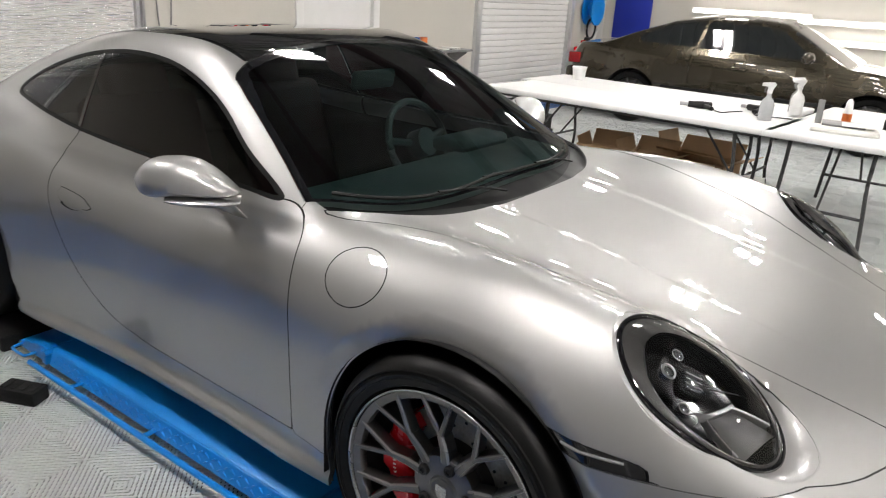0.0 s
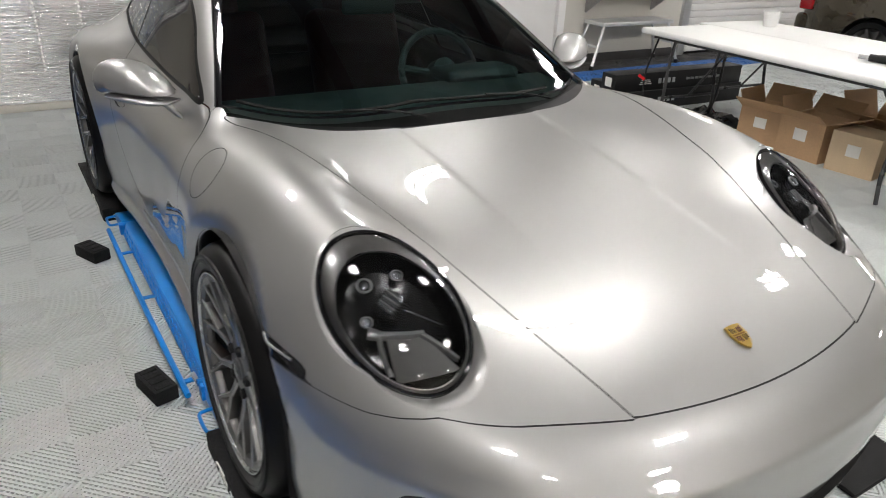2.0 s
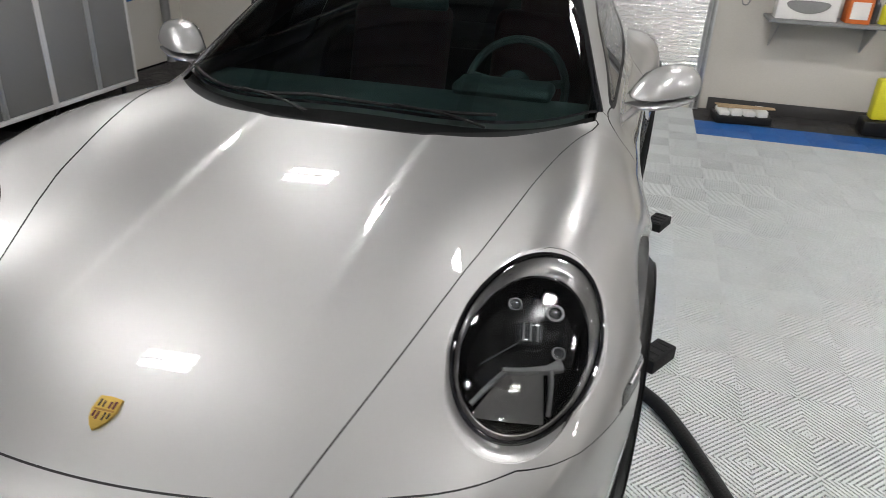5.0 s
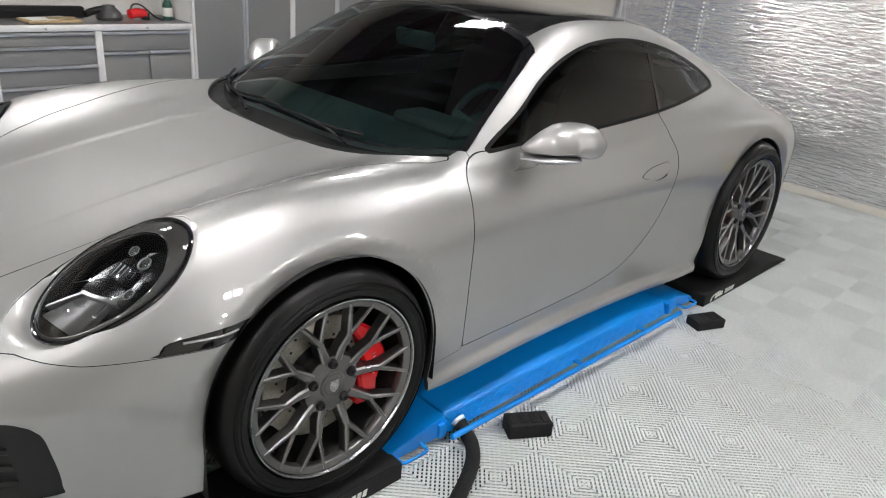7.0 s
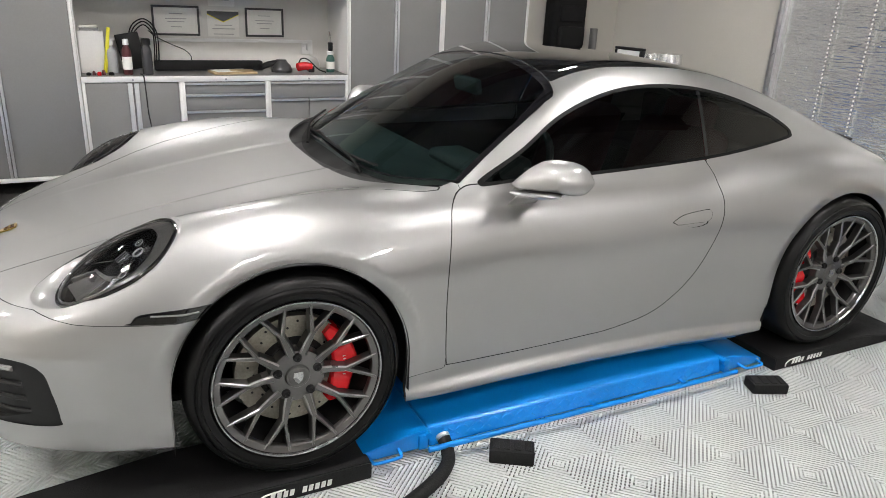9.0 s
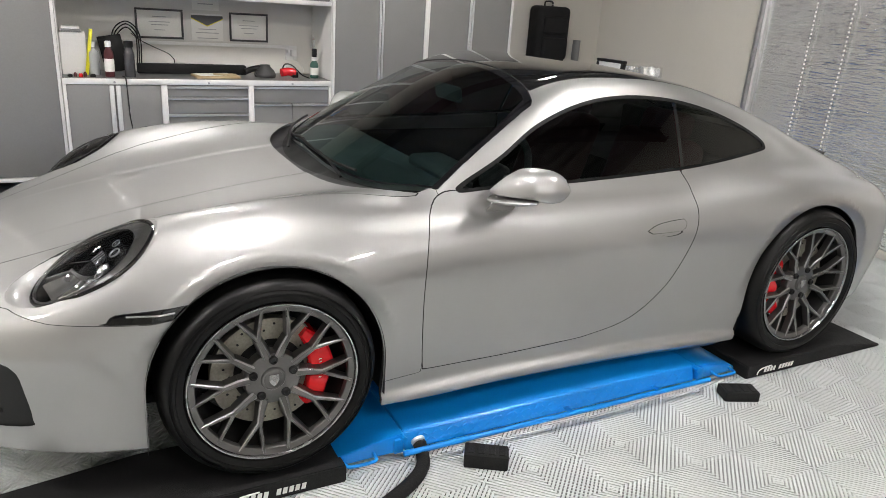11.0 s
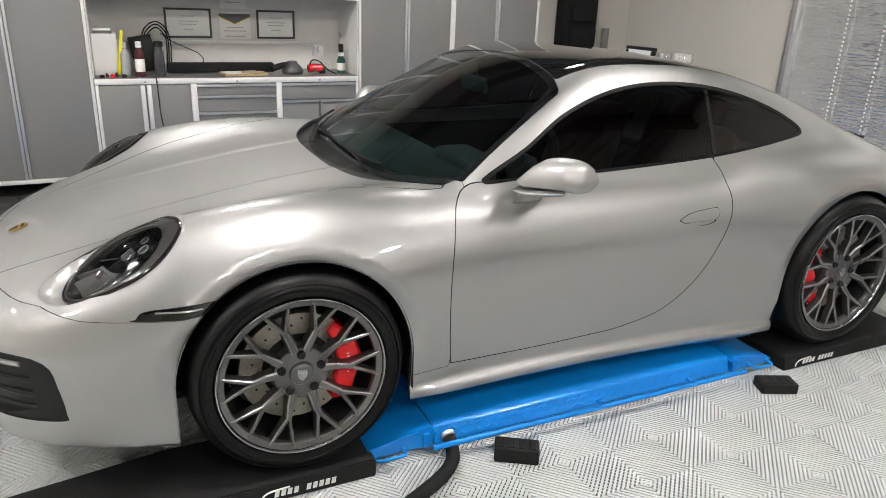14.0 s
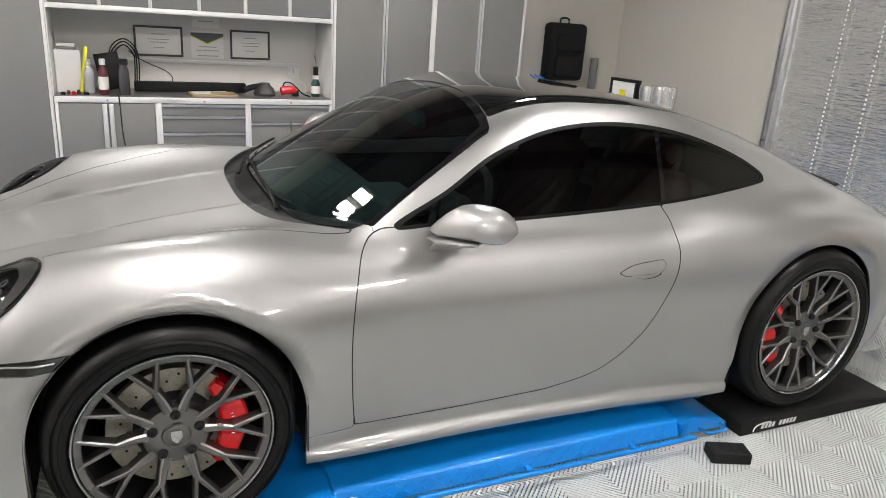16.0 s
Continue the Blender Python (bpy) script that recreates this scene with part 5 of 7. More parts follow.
for ya, yb, sx in ((0.42, -0.18, 0.0), (-0.12, -0.66, 0.0)):
    n_ = 12
    wp = []
    for k in range(n_ + 1):
        y = ya + (yb - ya) * k / n_
        wp.append(on_screen(x_base(abs(y)) - 0.022 + 0.012 * math.sin(math.pi * k / n_), y, 0.010))
    wi = part("wiper", tube(wp, 0.0065, 6, 1, 0.8), M["wiper"], car, "black wiper blade")
    a0 = on_screen(x_cowl(abs(ya)) - 0.05, ya - 0.02, 0.0)
    m0 = wp[n_ // 2]
    part("wiper_arm", tube([a0, a0 * 0.6 + m0 * 0.4 + Vector((0, 0, 0.012)), m0 + Vector((0, 0, 0.006))], 0.0065, 8, 6, 0.6), M["wiper"], wi)

# cabin
floor_pan = box(-1.3, 0.9, -0.62, 0.62, 0.18 + RZ, 0.26 + RZ)
part("cabin_floor", floor_pan, M["cabin"], car)
part("firewall", box(0.82, 0.86, -0.66, 0.66, 0.2 + RZ, 0.79 + RZ), M["cabin"], car)
part("rear_shelf", box(-1.35, -0.75, -0.55, 0.55, 0.75 + RZ, 0.80 + RZ, 0.02), M["cabin"], car)
dash = prism([(0.80, 0.70), (0.80, 0.80), (0.66, 0.835), (0.46, 0.845), (0.36, 0.80), (0.33, 0.70), (0.40, 0.55), (0.60, 0.5)], -0.66, 0.66, "XZ")
part("dashboard", dash, M["cabin"], car, "black dashboard", at=(0, 0, RZ))
hood_bin = box(0.34, 0.50, 0.20, 0.54, 0.83 + RZ, 0.885 + RZ, 0.03, 3)
part("instrument_hood", hood_bin, M["cabin"], car)
for s in (1, -1):
    seat = part("seat", box(-0.62, -0.10, s * 0.37 - 0.25, s * 0.37 + 0.25, 0.28 + RZ, 0.46 + RZ, 0.06, 3), M["red_dark"], car, "dark red leather seat")
    part("backrest", box(-0.07, 0.07, -0.25, 0.25, -0.30, 0.30, 0.06, 3), M["red_dark"], seat, at=pose(-0.64, s * 0.36, 0.68 + RZ, 0, -18, 0))
    part("headrest", box(-0.05, 0.05, -0.14, 0.14, -0.09, 0.09, 0.04, 3), M["red_dark"], seat, at=pose(-0.74, s * 0.36, 0.985 + RZ, 0, -14, 0))
st = bmesh.new()
add_tube(st, [(0, 0.185 * math.cos(a), 0.185 * math.sin(a)) for a in np.linspace(0, 2 * math.pi, 33)], 0.015, 8, 1)
for a in (0.2, math.pi - 0.2, -math.pi / 2):
    add_cyl(st, (0, 0, 0), (0, 0.18 * math.cos(a), 0.18 * math.sin(a)), 0.016, seg=8)
add_cyl(st, (-0.02, 0, 0), (0.05, 0, 0), 0.06, seg=20)
part("steering_wheel", st, M["cabin"], car, at=pose(0.16, 0.37, 0.80 + RZ, 0, -24, 0))
part("interior_mirror", box(-0.015, 0.015, -0.11, 0.11, -0.035, 0.035, 0.015, 3), M["cabin"], car, at=pose(0.22, 0, 1.10 + RZ, 0, 10, 0))
part("rear_bulkhead", box(-1.36, -1.31, -0.60, 0.60, 0.18 + RZ, 0.96 + RZ, 0.02), M["cabin"], car)
# rear spoiler lip
sp = [(-1.77, y, float(cast(np.array([[-1.77, y, 0.4]]), np.array([[0.0, 0.0, 1.0]]), 0.8, 0.0, 60)[0][0, 2]) + 0.012 + RZ) for y in np.linspace(-0.47, 0.47, 21)]
part("spoiler_lip", tube(sp, 0.016, 8, 1, 0.5), M["black"], car, "black spoiler edge")
# underbody
part("underbody", box(-2.0, 1.9, -0.60, 0.60, 0.16 + RZ, 0.20 + RZ, 0.02), M["black"], car)


# ---- ramps, lift and what lies by the car ----
def ramp(x_top, x_tip, s):
    """A low black foam ramp: flat under the wheel, sloping to a thin tip."""
    d = 1 if x_tip > x_top else -1
    flat = x_top + d * 0.62
    o = thing("wheel_ramp", (0, 0, 0), "low black foam wheel ramp with white lettering bars", "ramp", "ramps under the wheels")
    prof = [(x_top, 0.0), (x_top, RZ - 0.004), (x_top + d * 0.01, RZ), (flat, RZ), (x_tip - d * 0.012, 0.014), (x_tip, 0.010), (x_tip, 0.0)]
    bm = prism(prof, s * 0.62, s * 0.935, "XZ")
    bmesh.ops.bevel(bm, geom=list(bm.edges), offset=0.004, segments=2, affect="EDGES")
    part("ramp_body", bm, M["black_foam"], o)
    # a swoosh and slanted bars in place of the maker's name
    xm = 1.24 if d > 0 else -1.14
    for k in range(10):
        if k == 4:
            continue
        bm = prism([(-0.008, -0.011), (0.006, -0.011), (0.010, 0.011), (-0.004, 0.011)], 0, 0.0015, "XZ")
        part("lettering_bar", bm, M["paper"], o, at=Matrix.Translation((xm - s * (k - 4.5) * 0.0205, s * 0.9365 - (0.0015 if s < 0 else 0), 0.030)) @ Matrix.Diagonal((-s, 1, 1, 1)))
    part("swoosh", tube([(xm + s * 0.14, s * 0.936, 0.012), (xm + s * 0.135, s * 0.936, 0.030), (xm + s * 0.11, s * 0.936, 0.042), (xm + s * 0.05, s * 0.936, 0.046)], 0.003, 6, 5), M["paper"], o)
    return o


for s in (1, -1):
    ramp(1.0, 2.12, s)
    ramp(-0.93, -1.93, s)


def lift(s):
    o = thing("car_lift", (0, 0, 0), "bright blue low-profile portable car lift frame", "car lift", "lift frames")
    yo, yi = 0.905, 0.50
    # main channel: sloped outer skirt, flat top
    prof = [(s * yi, 0.02), (s * yi, 0.098), (s * (yo - 0.050), 0.102), (s * (yo - 0.036), 0.094), (s * (yo - 0.016), 0.034), (s * (yo - 0.024), 0.028)]
    bm = prism(prof, -0.64, 0.765, "YZ")
    bmesh.ops.bevel(bm, geom=list(bm.edges), offset=0.003, segments=2, affect="EDGES")
    part("platform", bm, M["blue"], o)
    # chequer marks on the skirt and top
    ch = bmesh.new()
    k = 0
    x = -0.60
    while x < 0.74:
        for row in range(2):
            u = 0.35 + 0.35 * row
            y = s * (yo - 0.036 + 0.020 * u) + s * 0.0006
            z = 0.094 - 0.060 * u
            add_box(ch, x - 0.011, x + 0.011, y - 0.0028, y + 0.0022, z - 0.0022, z + 0.0022, 0.0008, 1, turn=Matrix.Rotation(radians((35 if (k + row) % 2 else -35)), 4, "Y"))
        k += 1
        x += 0.032
    tagged(part("chequer_pattern", ch, M["blue"], o), kind="stuff")
    # end plates
    for x0, x1, d in ((0.775, 1.045, 1), (-0.65, -0.895, -1)):
        pr = [(x0, 0.030), (x0, 0.100), (x0 + d * 0.06, 0.098), (x1 - d * 0.03, 0.066), (x1, 0.050), (x1, 0.030)]
        bm = prism(pr, s * 0.50, s * 0.885, "XZ")
        bmesh.ops.bevel(bm, geom=list(bm.edges), offset=0.003, segments=2, affect="EDGES")
        part("end_plate", bm, M["blue"], o)
        xm = (x0 + x1) / 2 + d * 0.03
        part("carry_handle", tube([(xm - 0.055, s * 0.885, 0.052), (xm - 0.052, s * 0.922, 0.050), (xm - 0.03, s * 0.930, 0.050), (xm + 0.03, s * 0.930, 0.050), (xm + 0.052, s * 0.922, 0.050), (xm + 0.055, s * 0.885, 0.052)], 0.006, 8, 4), M["blue"], o)
        for xx in (x1 - d * 0.03, x0 + d * 0.012):
            part("bolt", lathe([(0.0, 0.008), (0.008, 0.007), (0.010, 0.0)], 10, "Y"), M["steel"], o, at=Matrix.Translation((xx, s * 0.886, 0.050)) @ Matrix.Diagonal((1, s, 1, 1)))
        part("hinge_bar", cyl((x0, s * 0.50, 0.085), (x0, s * 0.90, 0.085), 0.012, seg=10), M["blue"], o)
        part("hinge_block", box(min(x0, x0 + d * 0.035), max(x0, x0 + d * 0.035), min(s * 0.86, s * 0.897), max(s * 0.86, s * 0.897), 0.032, 0.088, 0.004), M["blue"], o)
    part("release_bar", tube([(0.79, s * 0.935, 0.056), (0.4, s * 0.941, 0.060), (0, s * 0.944, 0.061), (-0.4, s * 0.945, 0.061), (-0.67, s * 0.945, 0.061)], 0.0105, 10, 4), M["blue"], o)
    for x in (0.70, 0.06, -0.40):
        part("bar_bracket", box(x - 0.010, x + 0.010, min(s * 0.885, s * 0.942), max(s * 0.885, s * 0.942), 0.046, 0.054, 0.002), M["blue"], o)
    part("port_ring", lathe([(0.014, 0.0), (0.014, 0.012), (0.020, 0.014), (0.025, 0.010), (0.026, 0.0)], 24, "Y", False), M["alu_raw"], o, "bare metal hose port", at=Matrix.Translation((0.715, s * 0.884, 0.062)) @ Matrix.Diagonal((1, s, 1, 1)) @ Matrix.Rotation(radians(-22), 4, "X"))
    return o


for s in (1, -1):
    lift(s)


def rubber_block(x, y, turn, size=(0.157, 0.080, 0.055)):
    o = thing("rubber_block", (x, y, 0), "black ribbed rubber jack block on the floor", "block", "rubber blocks", turn)
    part("block_body", box(-size[0] / 2, size[0] / 2, -size[1] / 2, size[1] / 2, 0, size[2], 0.006, 2), M["black_foam"], o)
    top = bmesh.new()
    for k in range(4):
        x0 = -size[0] / 2 + 0.022 + k * 0.0375
        add_box(top, x0 - 0.012, x0 + 0.012, -size[1] / 2 + 0.012, size[1] / 2 - 0.012, size[2] - 0.001, size[2] + 0.0035, 0.002, 1)
    part("top_ribs", top, M["black_foam"], o)
    return o


rubber_block(0.507, 1.022, -31)
rubber_block(-0.765, 1.030, -22, (0.155, 0.088, 0.045))
rubber_block(0.645, -1.005, 14)
rubber_block(-0.53, -1.04, 24)
hose = thing("hydraulic_hose", (0, 0, 0), "thick black corrugated hose sleeve lying on the floor", "hose")
part("sleeve", tube([(0.712, 0.885, 0.058), (0.716, 0.93, 0.034), (0.745, 0.99, 0.024), (0.83, 1.06, 0.024), (1.02, 1.155, 0.024), (1.28, 1.26, 0.024), (1.55, 1.34, 0.024), (1.90, 1.50, 0.024), (2.4, 1.85, 0.024), (3.2, 2.5, 0.024)], 0.024, 12, 10), M["hose"], hose)

# ---- cabinet wall ----
CY = -2.98


def cab_door(parent, x0, x1, z0, z1, y=CY):
    return part("door", box(x0, x1, y - 0.018, y, z0, z1, 0.002), M["cab"], parent)


def tall_cabinet(x0, x1, group):
    o = thing("tall_cabinet", (0, 0, 0), "tall grey two-door cabinet with white aluminium edges", "cabinet", group)
    z0, z1 = 0.10, 2.32
    part("carcass", box(x0 + 0.004, x1 - 0.004, YR + 0.005, CY - 0.022, z0, z1), M["cab"], o)
    for x in (x0, x1):
        d = 1 if x == x0 else -1
        part("edge_post", box(min(x, x + d * 0.022), max(x, x + d * 0.022), CY - 0.03, CY + 0.006, z0, z1, 0.003), M["alu"], o, "white aluminium edge")
    part("bottom_rail", box(x0 + 0.022, x1 - 0.022, CY - 0.03, CY + 0.006, z0, z0 + 0.03, 0.003), M["alu"], o)
    part("top_rail", box(x0 + 0.022, x1 - 0.022, CY - 0.03, CY + 0.006, z1 - 0.03, z1, 0.003), M["alu"], o)
    xm = (x0 + x1) / 2
    for a, b, hx in ((x0 + 0.024, xm - 0.003, xm - 0.012), (xm + 0.003, x1 - 0.024, xm + 0.012)):
        d = cab_door(o, a, b, z0 + 0.034, z1 - 0.034)
        bm = box(hx - 0.009, hx + 0.009, CY, CY + 0.014, z0 + 0.034, z1 - 0.034, 0.003)
        part("pull_strip", bm, M["alu_raw"], d, "full-height aluminium pull")
    for x in (x0 + 0.08, x1 - 0.08):
        part("foot", cyl((x, CY - 0.08, 0), (x, CY - 0.08, z0), 0.018, seg=10), M["black"], o)
        part("foot", cyl((x, YR + 0.08, 0), (x, YR + 0.08, z0), 0.018, seg=10), M["black"], o)
    return o


for a, b in ((-1.97, -1.105), (-1.105, -0.25), (1.755, 2.76), (2.76, 3.76), (3.76, 4.76)):
    tall_cabinet(a, b, "tall cabinets")


def base_unit(x0, x1, kind):
    o = thing("base_cabinet", (0, 0, 0), {"doors": "low grey cabinet with two doors and white edges", "drawers": "grey drawer unit with aluminium drawer pulls", "mixed": "low grey cabinet with a drawer over two doors"}[kind], "cabinet", "bench cabinets")
    z0, z1 = 0.10, 0.80
    part("carcass", box(x0 + 0.004, x1 - 0.004, YR + 0.005, CY - 0.022, z0, z1 - 0.002), M["cab"], o)
    for x in (x0, x1):
        d = 1 if x == x0 else -1
        part("edge_post", box(min(x, x + d * 0.022), max(x, x + d * 0.022), CY - 0.03, CY + 0.006, z0, z1, 0.003), M["alu"], o, "white aluminium edge")
    part("bottom_rail", box(x0 + 0.022, x1 - 0.022, CY - 0.03, CY + 0.006, z0, z0 + 0.03, 0.003), M["alu"], o)

    def drawer(a, b, zb, zt):
        d = part("drawer", box(a, b, CY - 0.018, CY, zb, zt - 0.016, 0.002), M["cab"], o)
        part("pull", prism([(CY - 0.018, zt - 0.016), (CY + 0.016, zt - 0.020), (CY + 0.018, zt - 0.010), (CY + 0.004, zt - 0.003), (CY - 0.018, zt - 0.003)], a, b, "YZ"), M["alu_raw"], d, "aluminium pull along the top edge")
    a, b = x0 + 0.024, x1 - 0.024
    xm = (a + b) / 2
    if kind == "doors":
        for p, q, hx in ((a, xm - 0.003, xm - 0.022), (xm + 0.003, b, xm + 0.022)):
            d = cab_door(o, p, q, z0 + 0.034, z1 - 0.006)
            part("pull_strip", box(hx - 0.016, hx + 0.016, CY, CY + 0.014, z0 + 0.034, z1 - 0.006, 0.004), M["alu_raw"], d, "full-height aluminium pull")
    elif kind == "drawers":
        zt = z1 - 0.004
        for h in (0.085, 0.125, 0.125, 0.155, 0.17):
            drawer(a, b, zt - h, zt)
            zt -= h + 0.002
    else:
        drawer(a, b, z1 - 0.135, z1 - 0.004)
        for p, q in ((a, xm - 0.006), (xm + 0.006, b)):
            drawer(p, q, z0 + 0.034, z1 - 0.140)
    part("lock", cyl((xm, CY + 0.006, z1 + 0.018), (xm, CY + 0.0125, z1 + 0.018), 0.008, seg=12), M["steel"], o)
    for x in (x0 + 0.08, x1 - 0.08):
        part("foot", cyl((x, CY - 0.08, 0), (x, CY - 0.08, z0), 0.018, seg=10), M["black"], o)
    return o


base_unit(1.07, 1.75, "doors")
base_unit(0.42, 1.07, "drawers")
base_unit(-0.245, 0.42, "mixed")
wt = thing("worktop", (0, 0, 0), "grey metal worktop with a white front edge", "worktop")
part("top_sheet", box(-0.245, 1.75, YR + 0.03, CY - 0.002, 0.802, 0.842, 0.003), M["benchtop"], wt)
part("front_edge", box(-0.245, 1.75, CY - 0.001, CY + 0.008, 0.801, 0.843, 0.003), M["alu"], wt, "white front edge")
# niche: back panel, side cheeks, upper cabinets
part_n = thing("bench_backboard", (0, 0, 0), "pale grey back panel above the worktop", "panel")
part("back_panel", box(-0.245, 1.75, YR + 0.002, YR + 0.018, 0.845, 1.44, 0.001, 1), M["cab_in"], part_n)
for x in (1.75, -0.245):
    ck = thing("niche_cheek", (0, 0, 0), "white side panel beside the bench niche", "panel")
    part("cheek", box(x - 0.004 if x > 0 else x, x + 0.003 if x > 0 else x + 0.006, YR + 0.02, CY, 0.845, 2.32), M["white"], ck)
for k in range(6):
    x0 = -0.238 + k * 0.3305
    uc = thing("wall_cabinet", (0, 0, 0), "grey wall cabinet over the bench with white edges", "cabinet", "wall cabinets")
    part("carcass", box(x0 + 0.003, x0 + 0.327, YR + 0.005, CY - 0.022, 1.47, 2.32), M["cab"], uc)
    part("door", box(x0 + 0.014, x0 + 0.316, CY - 0.02, CY - 0.002, 1.475, 2.30, 0.002), M["cab"], uc)
    part("edge_post", box(x0, x0 + 0.012, CY - 0.03, CY + 0.004, 1.47, 2.32, 0.002), M["alu"], uc)
    part("edge_post", box(x0 + 0.318, x0 + 0.330, CY - 0.03, CY + 0.004, 1.47, 2.32, 0.002), M["alu"], uc)
lr = thing("light_rail", (0, 0, 0), "white rail under the wall cabinets", "rail")
part("rail", box(-0.238, 1.745, CY - 0.04, CY + 0.006, 1.435, 1.469, 0.003), M["alu"], lr)
ps = thing("power_rail", (0, 0, 0), "white power rail along the back panel", "power strip")
part("rail", box(-0.05, 1.60, YR + 0.018, YR + 0.045, 1.055, 1.080, 0.003), M["white_plastic"], ps)
ol = thing("wall_outlet", (-0.045, YR + 0.02, 1.02), "white wall outlet with a plug", "outlet")
part("plate", box(-0.05, 0.05, 0, 0.012, -0.06, 0.06, 0.004), M["white_plastic"], ol)
part("plug", box(-0.035, 0.012, 0.012, 0.060, -0.028, 0.030, 0.008), M["white_plastic"], ol)
part("plug", box(0.016, 0.040, 0.012, 0.040, 0.0, 0.026, 0.005), M["white_plastic"], ol)
part("cord", tube([(-0.01, 0.05, -0.028), (-0.02, 0.06, -0.06), (-0.07, 0.07, -0.09), (-0.09, 0.08, -0.14), (-0.075, 0.10, -0.174)], 0.004, 6, 5), M["white_plastic"], ol)


def certificate(x0, x1, z0, z1, framed, label, dark=False):
    o = thing("certificate", (0, YR + 0.020, 0), label, "certificate")
    part("sheet", box(x0 + 0.012, x1 - 0.012, 0.0, 0.006, z0 + 0.012, z1 - 0.012), M["paper"], o)
    if framed:
        for a, b, c, d in ((x0, x1, z0, z0 + 0.016), (x0, x1, z1 - 0.016, z1), (x0, x0 + 0.016, z0 + 0.016, z1 - 0.016), (x1 - 0.016, x1, z0 + 0.016, z1 - 0.016)):
            part("frame_bar", box(a, b, 0.0, 0.018, c, d, 0.003), M["dark_metal"], o, "dark metal frame bar")
        for k, (w, zz) in enumerate(((0.10, 0.72), (0.16, 0.55), (0.13, 0.45), (0.08, 0.28))):
            part("text_bar", box((x0 + x1) / 2 - w / 2, (x0 + x1) / 2 + w / 2, 0.006, 0.0072, z0 + (z1 - z0) * zz, z0 + (z1 - z0) * zz + 0.006), M["print_glare"], o)
    else:
        xm = (x0 + x1) / 2
        part("chevron", prism([(x0 + 0.012, z1 - 0.045), (xm, z1 - 0.105), (x1 - 0.012, z1 - 0.045), (x1 - 0.012, z1 - 0.025), (x0 + 0.012, z1 - 0.025)], 0.0065, 0.008, "XZ"), M["paper_dark"], o, "dark chevron band")
        part("chevron_edge", prism([(x0 + 0.012, z1 - 0.052), (xm, z1 - 0.112), (x1 - 0.012, z1 - 0.052), (x1 - 0.012, z1 - 0.045), (xm, z1 - 0.105), (x0 + 0.012, z1 - 0.045)], 0.0065, 0.008, "XZ"), M["yellow"], o)
        for zz, w in ((0.42, 0.14), (0.30, 0.18), (0.12, 0.16)):
            part("text_bar", box(xm - w / 2, xm + w / 2, 0.006, 0.0072, z0 + (z1 - z0) * zz, z0 + (z1 - z0) * zz + 0.007), M["print_glare"], o)
    return o


certificate(0.84, 1.20, 1.10, 1.33, True, "framed certificate hung on the back panel")
certificate(0.515, 0.79, 1.085, 1.32, False, "unframed award sheet with a dark chevron")
certificate(0.155, 0.475, 1.10, 1.33, True, "framed certificate hung on the back panel")

o = thing("paper_sheet", (0.66, YR + 0.020, 1.335), "plain white sheet pinned above the award sheet", "paper")
part("sheet", box(-0.105, 0.105, 0.0, 0.004, 0.0, 0.095), M["paper"], o)
part("text_bar", box(-0.06, 0.06, 0.004, 0.0052, 0.045, 0.053), M["print_glare"], o)

# things on the bench
WZ = 0.843
o = thing("white_box", (1.655, -3.27, WZ), "plain white upright box on the bench", "box")
part("carton", box(-0.085, 0.085, -0.07, 0.07, 0, 0.30, 0.004), M["white"], o)
o = thing("paper_stack", (1.66, -3.27, WZ + 0.301), "small stack of dark booklets on the white box", "stack")
part("booklet", box(-0.065, 0.065, -0.05, 0.05, 0, 0.02, 0.003), M["grey_plastic"], o)
part("booklet", box(-0.055, 0.06, -0.05, 0.045, 0.021, 0.04, 0.003), M["paper"], o)
o = thing("spirit_level", (1.555, -3.20, WZ), "yellow strip leaning on the bench", "level")
part("bar", box(-0.012, 0.012, -0.02, 0.02, 0, 0.33, 0.003, turn=Matrix.Rotation(radians(-9), 4, "Y")), M["yellow"], o)
o = thing("tablet", (1.385, -3.30, WZ), "black tablet leaning on the bench", "tablet")
part("slab", box(-0.085, 0.085, -0.006, 0.006, 0.015, 0.285, 0.005, turn=Matrix.Rotation(radians(12), 4, "X") @ Matrix.Rotation(radians(10), 4, "Y")), M["wiper"], o)


def bottle(name, x, y, z, h, r, body_m, cap_m, label, neck=0.35, band=None):
    o = thing(name, (x, y, z), label, "bottle")
    part("flask", lathe([(0.0, 0.0), (r * 0.92, 0.0), (r, 0.006), (r, h * 0.62), (r * 0.9, h * 0.70), (r * neck, h * 0.80), (r * neck, h * 0.84), (0, h * 0.84)], 24), body_m, o)
    part("cap", lathe([(0.0, h * 0.835), (r * neck * 1.25, h * 0.835), (r * neck * 1.25, h * 0.985), (r * neck * 1.0, h), (0, h)], 20), cap_m, o)
    if band:
        part("label_band", lathe([(r + 0.0004, h * 0.15), (r + 0.0012, h * 0.16), (r + 0.0012, h * 0.5), (r + 0.0004, h * 0.51)], 24, "Z", False), band, o)
    return o


